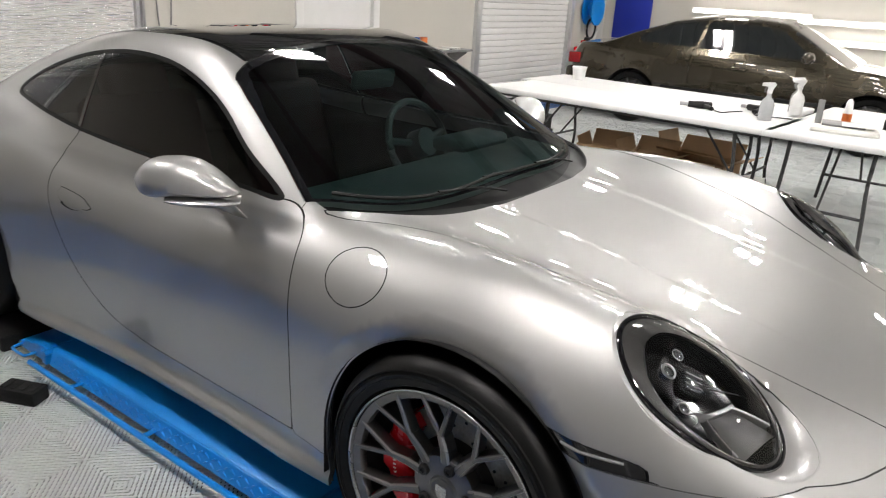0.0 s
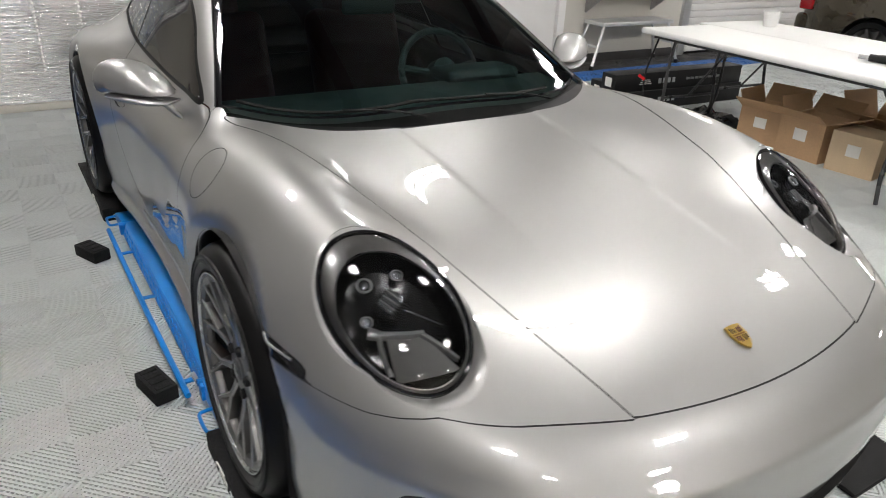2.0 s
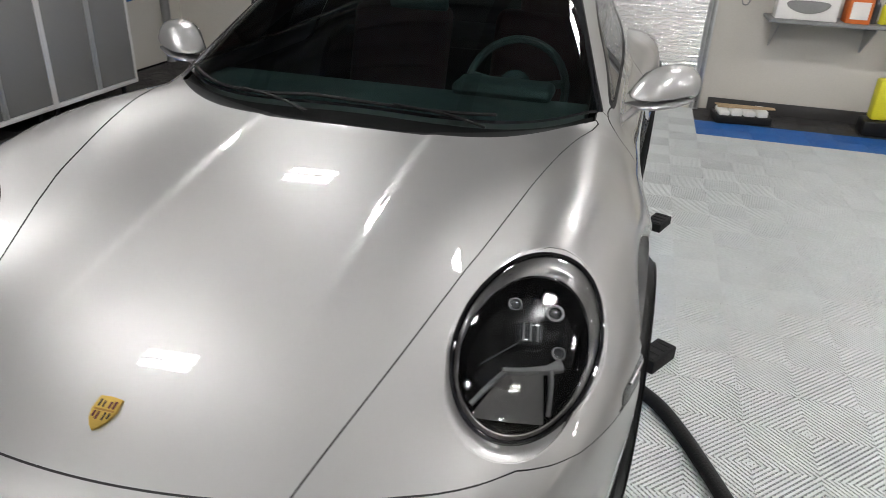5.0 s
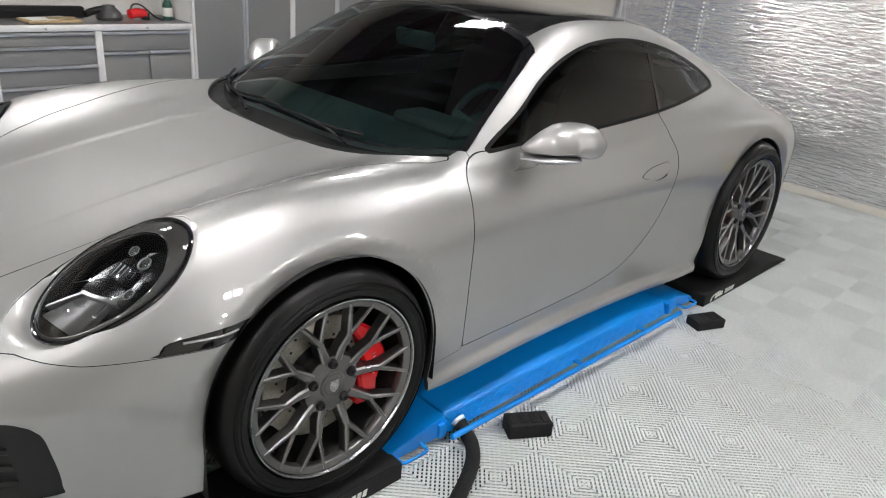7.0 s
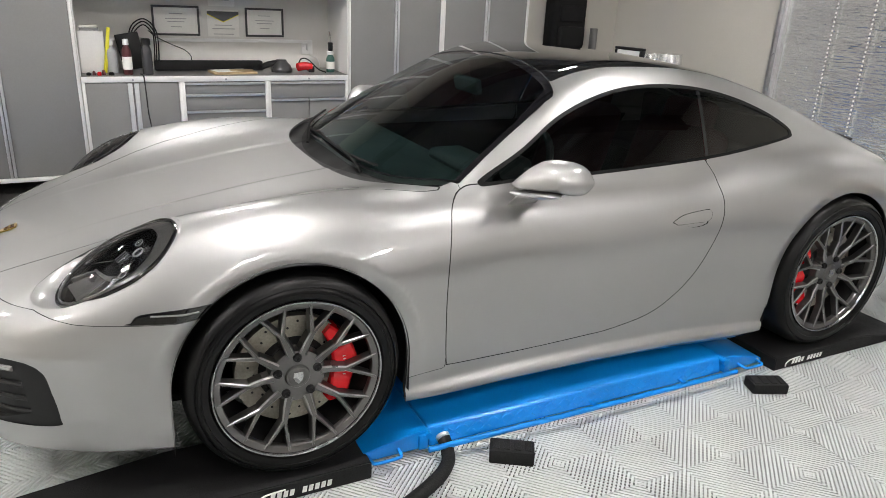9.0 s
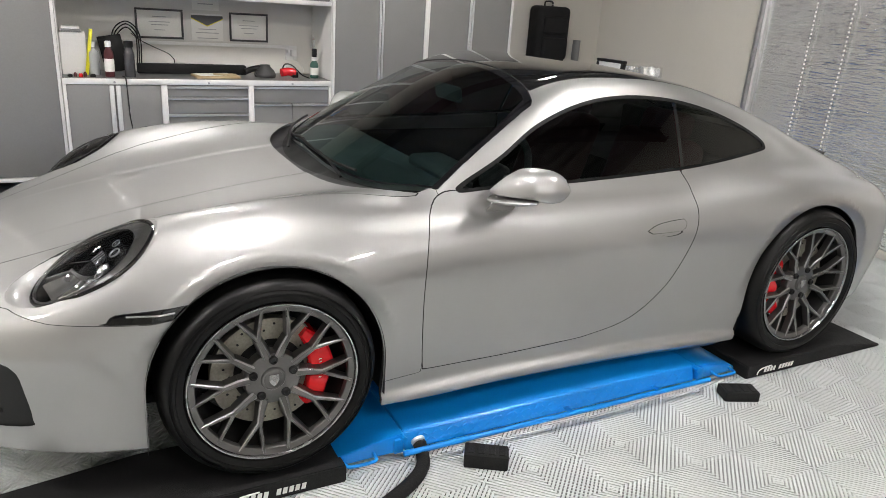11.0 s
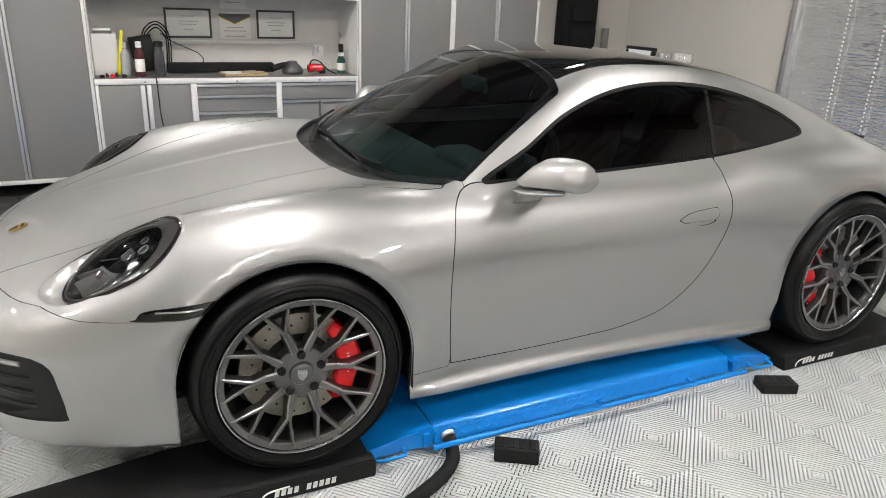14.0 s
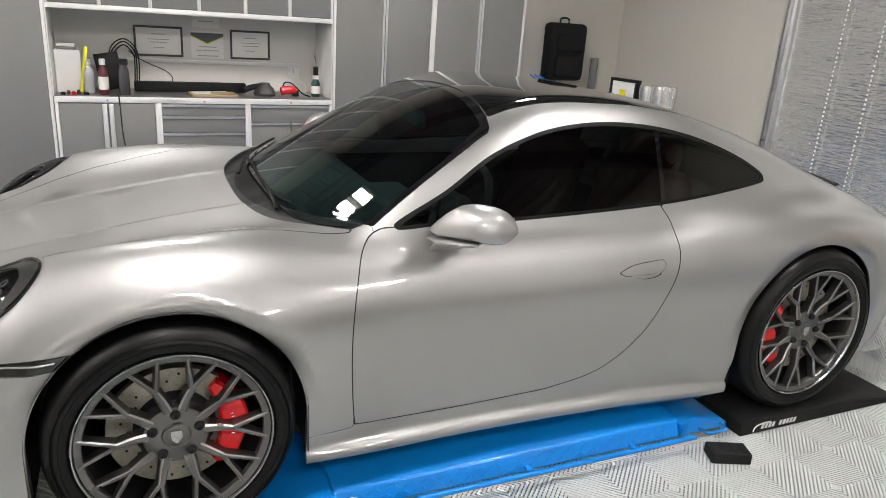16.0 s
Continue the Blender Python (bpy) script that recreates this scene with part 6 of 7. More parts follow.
bottle("spray_bottle", 1.525, -3.20, WZ, 0.24, 0.038, M["frosted"], M["white_plastic"], "clear spray bottle on the bench")
bottle("bottle", 1.428, -3.10, WZ, 0.255, 0.033, M["red_dark"], M["white_plastic"], "dark red bottle with a white cap", 0.5, M["paper"])
bottle("bottle", 1.29, -3.10, WZ, 0.26, 0.038, M["dark_bottle"], M["black"], "dark grey drinking bottle on the bench", 0.7)
o = thing("cable_loop", (1.275, -3.40, WZ), "looped black cable behind the bottles", "cable")
for dx, dz in ((0.0, 0.0), (0.016, -0.020), (0.030, -0.044)):
    part("cord", tube([(0.13 - dx, 0.0, 0.004), (0.12 - dx, 0.0, 0.20), (0.085 - dx * 0.6, 0.01, 0.33 + dz), (0.0, 0.015, 0.385 + dz), (-0.075 + dx * 0.6, 0.01, 0.33 + dz), (-0.10 + dx, 0.0, 0.22), (-0.09 + dx, 0.0, 0.004)], 0.0055, 6, 6), M["black"], o)
part("cord", tube([(-0.03, 0.02, 0.30), (-0.09, 0.02, 0.25), (-0.19, 0.02, 0.20), (-0.29, 0.02, 0.155), (-0.335, 0.02, 0.11), (-0.335, 0.03, 0.078)], 0.004, 6, 6), M["black"], o)
o = thing("hanging_cord", (1.345, CY, WZ), "black cord hanging over the bench edge", "cable")
part("cord", tube([(0.0, -0.10, 0.005), (-0.01, -0.02, 0.006), (-0.014, 0.026, -0.03), (-0.02, 0.03, -0.25), (-0.03, 0.032, -0.40), (0.0, 0.032, -0.62)], 0.005, 6, 6), M["black"], o)
o = thing("foam_bar", (0.80, -3.36, WZ), "long black foam bar on the bench", "bar")
part("bar", box(-0.42, 0.42, -0.04, 0.04, 0, 0.075, 0.008), M["black_foam"], o)
o = thing("wooden_tray", (0.66, -3.15, WZ), "pale wooden board with papers on it", "board", "", 6)
part("board", box(-0.17, 0.17, -0.10, 0.10, 0, 0.018, 0.003), M["wood"], o)
part("sheet", box(-0.13, 0.15, -0.09, 0.07, 0.0185, 0.021, turn=Matrix.Rotation(radians(8), 4, "Z")), M["paper"], o)
part("sheet", box(-0.16, 0.02, -0.05, 0.08, 0.0215, 0.024, turn=Matrix.Rotation(radians(-12), 4, "Z")), M["wood"], o)
o = thing("sander", (0.25, -3.22, WZ), "grey electric sander lying on the bench", "power tool")
part("housing", lathe([(0.0, 0.0), (0.085, 0.0), (0.09, 0.02), (0.075, 0.055), (0.045, 0.085), (0.04, 0.10), (0.0, 0.105)], 28), M["dark_metal"], o)
part("grip", tube([(0.02, 0.0, 0.075), (0.10, 0.0, 0.062), (0.17, 0.02, 0.04)], 0.024, 10, 5), M["black"], o)
o = thing("red_tool", (0.06, -3.20, WZ), "red cordless tool with a black lead", "power tool")
part("tool_body", tube([(-0.06, 0, 0.04), (0.0, 0.0, 0.048), (0.06, 0.01, 0.04)], 0.034, 12, 5), M["red"], o)
part("battery", box(-0.08, -0.03, -0.03, 0.03, 0, 0.05, 0.008), M["black"], o)
part("lead", tube([(0.05, 0.0, 0.07), (0.03, 0.02, 0.11), (-0.03, 0.02, 0.10), (-0.10, 0.06, 0.03), (-0.16, 0.08, 0.006)], 0.006, 6, 6), M["black"], o)
bottle("torch_bottle", -0.165, -3.20, WZ, 0.17, 0.036, M["green"], M["white_plastic"], "green gas cylinder with a torch nozzle", 0.6, M["paper"])
o = thing("torch_nozzle", (-0.165, -3.20, WZ + 0.172), "black and chrome torch head on the cylinder", "torch")
part("valve", box(-0.018, 0.018, -0.018, 0.018, 0, 0.07, 0.006), M["black"], o)
part("pipe", tube([(0, 0, 0.07), (0.0, 0, 0.12), (0.01, 0.0, 0.16)], 0.007, 8, 5), M["chrome"], o)
o = thing("red_bits", (1.63, -3.06, WZ), "small red and black bits on the bench", "clutter")
for x, y, w, h, m_ in ((-0.085, 0.0, 0.040, 0.022, "black"), (-0.035, -0.02, 0.024, 0.034, "red_dark"), (-0.005, 0.01, 0.030, 0.026, "red"), (0.030, -0.01, 0.022, 0.030, "red_dark"), (0.065, 0.0, 0.034, 0.020, "black")):
    part("bit", lathe([(0.0, 0.0), (w / 2, 0.0), (w / 2, h * 0.6), (w * 0.3, h), (0.0, h)], 12), M[m_], o, at=(x, y, 0))

# beside the cabinets
o = thing("backpack", (-2.69, YR + 0.005, 1.0), "black backpack hung on the wall", "backpack")
bm = box(-0.20, 0.20, 0.0, 0.20, 0.02, 0.56, 0.05, 3)
part("main_bag", bm, M["black_foam"], o)
part("front_pocket", box(-0.15, 0.15, 0.19, 0.26, 0.06, 0.26, 0.03, 3), M["black_foam"], o)
part("upper_pocket", box(-0.14, 0.14, 0.19, 0.23, 0.30, 0.46, 0.02, 3), M["black_foam"], o)
part("loop", tube([(-0.05, 0.06, 0.55), (-0.04, 0.06, 0.60), (0.04, 0.06, 0.60), (0.05, 0.06, 0.55)], 0.009, 8, 5), M["black"], o)
o = thing("blue_bag", (-2.48, YR + 0.005, 0.60), "blue and black bag with cords hung on the wall", "bag")
part("sack", box(-0.16, 0.16, 0.0, 0.14, 0.0, 0.40, 0.06, 3), M["blue_dark"], o)
for k in range(5):
    part("cord", tube([(-0.14 + 0.06 * k, 0.15, 0.02), (-0.10 + 0.06 * k, 0.165, 0.2), (-0.13 + 0.05 * k, 0.14, 0.39), (-0.08 + 0.05 * k, 0.06, 0.46)], 0.007, 6, 6), M["blue"], o)
o = thing("dark_tube", (-3.10, YR + 0.06, 0), "tall dark cardboard tube in the corner", "tube")
part("tube_wall", lathe([(0.0, 0.0), (0.04, 0.0), (0.04, 1.24), (0.034, 1.24), (0.034, 1.1), (0, 1.1)], 20), M["grey_plastic"], o)
for k, (x, y, r, h) in enumerate(((-2.66, -2.02, 0.085, 1.12), (-2.62, -1.80, 0.10, 1.14))):
    o = thing("foil_roll", (x, y, 0), "upright roll of silver bubble foil", "foil roll", "foil rolls")
    prof = [(0.0, 0.0), (r, 0.0)] + [(r + 0.004 * math.sin(i * 1.7 + k), h * i / 24) for i in range(1, 24)] + [(r, h), (0.03, h), (0.03, h - 0.05), (0, h - 0.05)]
    part("roll", lathe(prof, 28), M["foil"], o)
o = thing("work_light", (-2.60, -2.27, 0), "black framed work light on a stand", "work light", "", 100)
part("stand", cyl((0, 0, 0.0), (0, 0, 0.92), 0.014, seg=10), M["black"], o)
part("foot_plate", lathe([(0.0, 0.0), (0.16, 0.0), (0.16, 0.012), (0.02, 0.03), (0, 0.03)], 24), M["black"], o)
for a, b, c, d in ((-0.15, 0.15, 0.92, 0.945), (-0.15, 0.15, 1.125, 1.15), (-0.15, -0.125, 0.945, 1.125), (0.125, 0.15, 0.945, 1.125)):
    part("frame_bar", box(a, b, -0.03, 0.03, c, d, 0.006), M["black"], o)
part("reflector", box(-0.125, 0.125, -0.02, 0.0, 0.945, 1.125), M["white_plastic"], o)
part("emitter", box(-0.03, 0.03, -0.028, -0.0205, 1.0, 1.06), M["yellow"], o)

# ---- rear wall, beyond the garage door ----
def wall_shelf(y0, y1, z, label):
    o = thing("wall_shelf", (XB, 0, z), label, "shelf", "wall shelves")
    part("board", box(0.0, 0.33, y0, y1, -0.025, 0.0, 0.003), M["grey_plastic"], o)
    for y in (y0 + 0.08, y1 - 0.08):
        part("bracket", prism([(0.0, -0.025), (0.30, -0.025), (0.30, -0.04), (0.02, -0.24), (0.0, -0.24)], y - 0.004, y + 0.004, "XZ"), M["steel"], o)
    return o


wall_shelf(1.70, 2.52, 0.79, "grey wall shelf holding boxes and bottles")
wall_shelf(4.42, 5.62, 0.80, "grey wall shelf with tins and papers")
wall_shelf(1.90, 2.62, 1.62, "grey wall shelf holding bottles")
wall_shelf(4.35, 5.55, 1.62, "grey wall shelf with papers")


def carton(name, x, y, z, dx, dy, dz, material, label, turn=0, category="box"):
    o = thing(name, (x, y, z), label, category, "", turn)
    part("carton", box(-dx / 2, dx / 2, -dy / 2, dy / 2, 0, dz, 0.004), material, o)
    return o


o = carton("product_box", XB + 0.20, 1.95, 0.791, 0.16, 0.42, 0.22, M["white"], "white product box with a dark oval print")
part("oval_print", prism([(0.15 * math.cos(a), 0.045 * math.sin(a) + 0.10 + 0.01 * math.cos(2 * a)) for a in np.linspace(0, 2 * math.pi, 28)[:-1]], 0.0805, 0.082, "YZ"), M["grey_plastic"], o)
o = carton("product_box", XB + 0.20, 2.30, 0.791, 0.16, 0.16, 0.20, M["orange"], "small pink and orange product box")
part("label_panel", box(0.0805, 0.082, -0.06, 0.06, 0.03, 0.15), M["paper"], o)
for k, (y, h, m_) in enumerate(((2.42, 0.20, "dark_bottle"), (2.49, 0.17, "yellow"))):
    bottle("shelf_bottle", XB + 0.18, y, 0.791, h, 0.03, M[m_], M["black"], "small bottle on the wall shelf", 0.5)
for k in range(9):
    bottle("shelf_bottle", XB + 0.16 + 0.04 * (k % 2), 1.98 + 0.065 * k, 1.621, 0.12 + 0.05 * ((k * 7) % 3) / 2, 0.027, M[("dark_bottle", "white_plastic", "red", "black", "orange")[k % 5]], M[("white_plastic", "black")[k % 2]], "small bottle on the wall shelf", 0.5)
for y, m_, h in ((4.62, "blue_dark", 0.15), (4.76, "orange", 0.15), (4.69, "white_plastic", 0.12)):
    o = thing("tin", (XB + (0.20 if m_ != "white_plastic" else 0.10), y, 0.801), "printed tin on the wall shelf", "tin", "tins")
    part("can", lathe([(0.0, 0.0), (0.05, 0.0), (0.052, 0.004), (0.052, h - 0.004), (0.05, h), (0.045, h - 0.004), (0, h - 0.004)], 24), M[m_], o)
    part("band", lathe([(0.0522, h * 0.3), (0.053, h * 0.31), (0.053, h * 0.55), (0.0522, h * 0.56)], 24, "Z", False), M["paper"], o)
for k in range(4):
    o = carton("booklet", XB + 0.17, 4.98 + 0.13 * k, 0.801, 0.22, 0.16, 0.012 + 0.006 * (k % 2), M["paper" if k % 2 else "grey_plastic"], "loose printed booklet on the shelf", 20 * k - 20, "booklet")
for k in range(5):
    o = carton("booklet", XB + 0.17, 4.50 + 0.2 * k, 1.621, 0.2, 0.15, 0.02 + 0.01 * (k % 3), M["paper" if k % 2 else "grey_plastic"], "stack of papers on the shelf", 10 * k - 20, "booklet")

ex = thing("fire_extinguisher", (XB + 0.085, 2.74, 0.50), "red fire extinguisher hung on the wall", "fire extinguisher")
part("cylinder", lathe([(0.0, 0.0), (0.05, 0.0), (0.058, 0.012), (0.058, 0.26), (0.05, 0.295), (0.022, 0.315), (0.018, 0.33), (0, 0.33)], 28), M["red"], ex)
part("valve", box(-0.02, 0.02, -0.016, 0.016, 0.325, 0.365, 0.005), M["black"], ex)
part("lever", box(-0.018, 0.06, -0.008, 0.008, 0.365, 0.378, 0.003), M["black"], ex)
part("hose", tube([(-0.01, -0.016, 0.345), (-0.01, -0.07, 0.32), (0.0, -0.075, 0.20), (0.01, -0.066, 0.06)], 0.009, 8, 6), M["black"], ex)
part("label_panel", lathe([(0.0584, 0.10), (0.0592, 0.101), (0.0592, 0.21), (0.0584, 0.211)], 28, "Z", False), M["paper"], ex)
part("wall_hook", box(-0.085, -0.05, -0.015, 0.015, 0.22, 0.30), M["steel"], ex)
o = thing("extension_lead", (XB, 1.55, 0.9), "grey cord looped on the wall", "cable")
part("cord", tube([(0.006, -0.06, 0.5), (0.012, -0.05, 0.2), (0.012, -0.03, -0.02), (0.012, 0.0, -0.06), (0.012, 0.03, -0.02), (0.012, 0.06, 0.2), (0.006, 0.09, 0.5)], 0.006, 6, 8), M["grey_plastic"], o)
o = thing("floor_crate", (-3.12, 1.66, 0), "low black crate of folded cloths by the wall", "crate", "", 8)
part("tray", box(-0.11, 0.11, -0.21, 0.21, 0, 0.06, 0.008), M["black"], o)
for k in range(4):
    part("cloth", box(-0.09, 0.09, -0.19 + 0.095 * k, -0.105 + 0.095 * k, 0.05, 0.10 + 0.012 * (k % 2), 0.02, 3), M["paper"], o)
for k in range(3):
    part("rod", cyl((-0.06 + 0.05 * k, -0.20, 0.115), (0.02 + 0.02 * k, 0.23, 0.122), 0.006, seg=8), M["wood"], o)
st = thing("step_platform", (-3.20, 5.0, 0), "folding aluminium work platform standing by the wall", "work platform")
part("deck", box(-0.16, 0.16, -0.55, 0.55, 0.455, 0.495, 0.006), M["alu_raw"], st)
for sy in (-1, 1):
    for sx in (-1, 1):
        part("leg", cyl((sx * 0.12, sy * 0.50, 0.46), (sx * 0.18, sy * 0.68, 0.02), 0.017, 0.017, 8), M["alu_raw"], st)
        part("rubber_foot", cyl((sx * 0.18, sy * 0.68, 0.0), (sx * 0.178, sy * 0.672, 0.045), 0.024, 0.022, 8), M["black"], st)
    part("rung", box(-0.15, 0.15, sy * 0.59 - 0.025, sy * 0.59 + 0.025, 0.23, 0.25, 0.004), M["alu_raw"], st)
o = thing("yellow_bottle", (-3.15, 2.62, 0), "yellow and black upright vacuum by the wall", "vacuum")
part("base", box(-0.10, 0.10, -0.10, 0.10, 0, 0.12, 0.02), M["black"], o)
part("column", box(-0.06, 0.06, -0.06, 0.06, 0.12, 0.42, 0.02), M["yellow"], o)


# ---- tables and cartons ----
def folding_table(x, y, turn, lx, ly, label):
    o = thing("folding_table", (x, y, 0), label, "table", "folding tables", turn)
    bm = box(-lx / 2, lx / 2, -ly / 2, ly / 2, 0.695, 0.74, 0.016, 3)
    part("tabletop", bm, M["white_plastic"], o)
    for sx in (-1, 1):
        xl = sx * (lx / 2 - 0.28)
        for sy in (-1, 1):
            pts = [(xl, sy * (ly / 2 - 0.12), 0.69), (xl + sx * 0.03, sy * (ly / 2 - 0.12), 0.45), (xl + sx * 0.02, sy * (ly / 2 - 0.10), 0.2), (xl + sx * 0.05, sy * (ly / 2 - 0.08), 0.012)]
            part("leg", tube(pts, 0.0135, 8, 5), M["dark_metal"], o, "grey steel leg")
        part("cross_bar", cyl((xl + sx * 0.025, -ly / 2 + 0.11, 0.22), (xl + sx * 0.025, ly / 2 - 0.11, 0.22), 0.011, seg=8), M["dark_metal"], o)
        part("cross_bar", cyl((xl, -ly / 2 + 0.12, 0.66), (xl, ly / 2 - 0.12, 0.66), 0.011, seg=8), M["dark_metal"], o)
        part("brace", cyl((xl + sx * 0.025, 0, 0.22), (xl - sx * 0.34, 0, 0.685), 0.009, seg=8), M["dark_metal"], o)
    for sy in (-1, 1):
        part("side_rail", box(-lx / 2 + 0.1, lx / 2 - 0.1, sy * (ly / 2 - 0.07) - 0.01, sy * (ly / 2 - 0.07) + 0.01, 0.67, 0.694), M["dark_metal"], o)
    return o


folding_table(-0.13, 3.48, -5, 2.40, 0.76, "long white plastic folding table with grey legs")
folding_table(-0.20, 4.25, -5, 2.40, 0.76, "long white plastic folding table with grey legs")
folding_table(1.42, 3.86, 85, 1.80, 0.76, "white plastic folding table holding bottles and a tray")
TZ = 0.7405
o = thing("plastic_tub", (-1.05, 4.42, TZ), "small white plastic tub on the table", "tub")
part("cup", lathe([(0.0, 0.0), (0.055, 0.0), (0.068, 0.11), (0.072, 0.112), (0.072, 0.122), (0.062, 0.122), (0.05, 0.01), (0, 0.01)], 24), M["white_plastic"], o)
for x, y, r_, lab in ((0.35, 3.55, 20, "black heat gun lying on the table"), (0.72, 3.78, -30, "black polisher lying on the table")):
    o = thing("hand_tool", (x, y, TZ), lab, "power tool", "", r_)
    part("barrel", lathe([(0.0, -0.10), (0.018, -0.10), (0.026, -0.09), (0.028, -0.02), (0.024, 0.03), (0.024, 0.07), (0.020, 0.075), (0.0, 0.075)], 20), M["black"], o, at=pose(0.02, 0, 0.029, 0, -90, 0))
    part("nozzle", lathe([(0.0, 0.0), (0.015, 0.0), (0.014, 0.05), (0.016, 0.06), (0.012, 0.06), (0.0, 0.055)], 16), M["steel"], o, "bare metal nozzle", at=pose(-0.055, 0, 0.029, 0, -90, 0))
    part("grip", tube([(0.06, 0.0, 0.028), (0.085, -0.05, 0.024), (0.11, -0.11, 0.020)], 0.019, 12, 5, 0.8), M["black"], o)
    part("cord", tube([(0.11, -0.11, 0.020), (0.17, -0.15, 0.006), (0.26, -0.05, 0.005), (0.34, 0.02, 0.005)], 0.004, 6, 6), M["black"], o)


def sprayer(x, y, material, label):
    o = thing("spray_bottle", (x, y, TZ), label, "bottle", "spray bottles")
    part("flask", lathe([(0.0, 0.0), (0.044, 0.0), (0.047, 0.008), (0.047, 0.11), (0.038, 0.14), (0.017, 0.165), (0.014, 0.19), (0, 0.19)], 24), material, o)
    part("collar", lathe([(0.0, 0.188), (0.018, 0.188), (0.018, 0.21), (0.0, 0.21)], 16), M["white_plastic"], o)
    part("head", prism([(-0.055, 0.235), (-0.055, 0.255), (0.02, 0.265), (0.035, 0.25), (0.016, 0.21), (-0.012, 0.21), (-0.015, 0.232)], -0.012, 0.012, "XZ"), M["white_plastic"], o)
    part("trigger", tube([(-0.018, 0, 0.235), (-0.032, 0, 0.215), (-0.028, 0, 0.19)], 0.006, 6, 5), M["grey_plastic"], o)
    return o


sprayer(0.88, 3.42, M["frosted"], "clear spray bottle on the table")
sprayer(0.98, 3.95, M["white_plastic"], "white spray bottle on the table")
sprayer(0.95, 4.08, M["grey_plastic"], "translucent spray bottle on the table")
o = thing("parts_tray", (1.38, 3.48, TZ), "cream plastic tray with blades and papers", "tray", "", 8)
part("tray", box(-0.20, 0.20, -0.22, 0.22, 0, 0.03, 0.008), M["paper"], o)
part("booklet", box(-0.14, 0.12, -0.12, 0.10, 0.031, 0.045, 0.003), M["grey_plastic"], o)
part("paper_sheet", box(-0.02, 0.17, -0.16, 0.04, 0.046, 0.049), M["paper"], o)
o = thing("scraper", (1.22, 3.42, TZ), "dark flat scraper standing in the tray", "scraper")
part("blade", box(-0.02, 0.02, -0.006, 0.006, 0.0, 0.19, 0.003, turn=Matrix.Rotation(radians(6), 4, "X")), M["grey_plastic"], o)
o = thing("glue_tube", (1.36, 3.66, TZ), "white and orange tube standing on the table", "tube")
part("lower", lathe([(0.0, 0.0), (0.03, 0.0), (0.03, 0.09), (0, 0.09)], 20), M["orange"], o)
part("upper", lathe([(0.0, 0.09), (0.028, 0.09), (0.022, 0.17), (0.008, 0.19), (0, 0.19)], 20), M["white_plastic"], o)
o = thing("black_jar", (1.62, 3.78, TZ), "small dark jar on the table", "jar")
part("jar", lathe([(0.0, 0.0), (0.04, 0.0), (0.04, 0.06), (0.036, 0.07), (0, 0.07)], 20), M["black"], o)


def open_carton(x, y, dx, dy, dz, turn, flaps=True, label="open brown cardboard carton on the floor", board="card"):
    o = thing("cardboard_box", (x, y, 0), label, "cardboard box", "cartons under the table", turn)
    t = 0.006
    for a, b, c, d in ((-dx / 2, dx / 2, -dy / 2, -dy / 2 + t), (-dx / 2, dx / 2, dy / 2 - t, dy / 2), (-dx / 2, -dx / 2 + t, -dy / 2 + t, dy / 2 - t), (dx / 2 - t, dx / 2, -dy / 2 + t, dy / 2 - t)):
        part("side", box(a, b, c, d, 0.004, dz), M[board], o)
    part("bottom", box(-dx / 2, dx / 2, -dy / 2, dy / 2, 0.0, 0.004), M[board], o)
    if flaps:
        fl = dy * 0.42
        for s, ang in ((-1, 58), (1, 35)):
            part("flap", box(-dx / 2, dx / 2, -t / 2, t / 2, 0, fl), M[board], o, at=Matrix.Translation((0, s * (dy / 2 - t / 2), dz)) @ Matrix.Rotation(radians(-s * ang), 4, "X"))
        fl = dx * 0.35
        for s, ang in ((-1, 20), (1, 70)):
            part("flap", box(-t / 2, t / 2, -dy / 2 + t, dy / 2 - t, 0, fl), M[board], o, at=Matrix.Translation((s * (dx / 2 - t / 2), 0, dz)) @ Matrix.Rotation(radians(s * ang), 4, "Y"))
    else:
        part("lid", box(-dx / 2, dx / 2, -dy / 2, dy / 2, dz, dz + 0.006), M[board], o)
    part("address_label", box(-dx * 0.14, dx * 0.14, -dy / 2 - 0.0015, -dy / 2, dz * 0.45, dz * 0.75), M["paper"], o, "white shipping label")
    return o


open_carton(-0.42, 3.78, 0.34, 0.36, 0.26, 8)
open_carton(-0.02, 3.72, 0.36, 0.34, 0.28, -4)
open_carton(0.36, 3.68, 0.32, 0.30, 0.27, 6, False, "closed pale cardboard carton on the floor", "card_pale")
open_carton(0.30, 4.15, 0.55, 0.36, 0.26, -8, True)
o = open_carton(0.74, 3.75, 0.34, 0.32, 0.22, 12, False, "white carton with a red sticker", "paper")
part("red_sticker", box(-0.06, 0.06, -0.1625, -0.1602, 0.03, 0.13), M["red"], o, "red sticker")


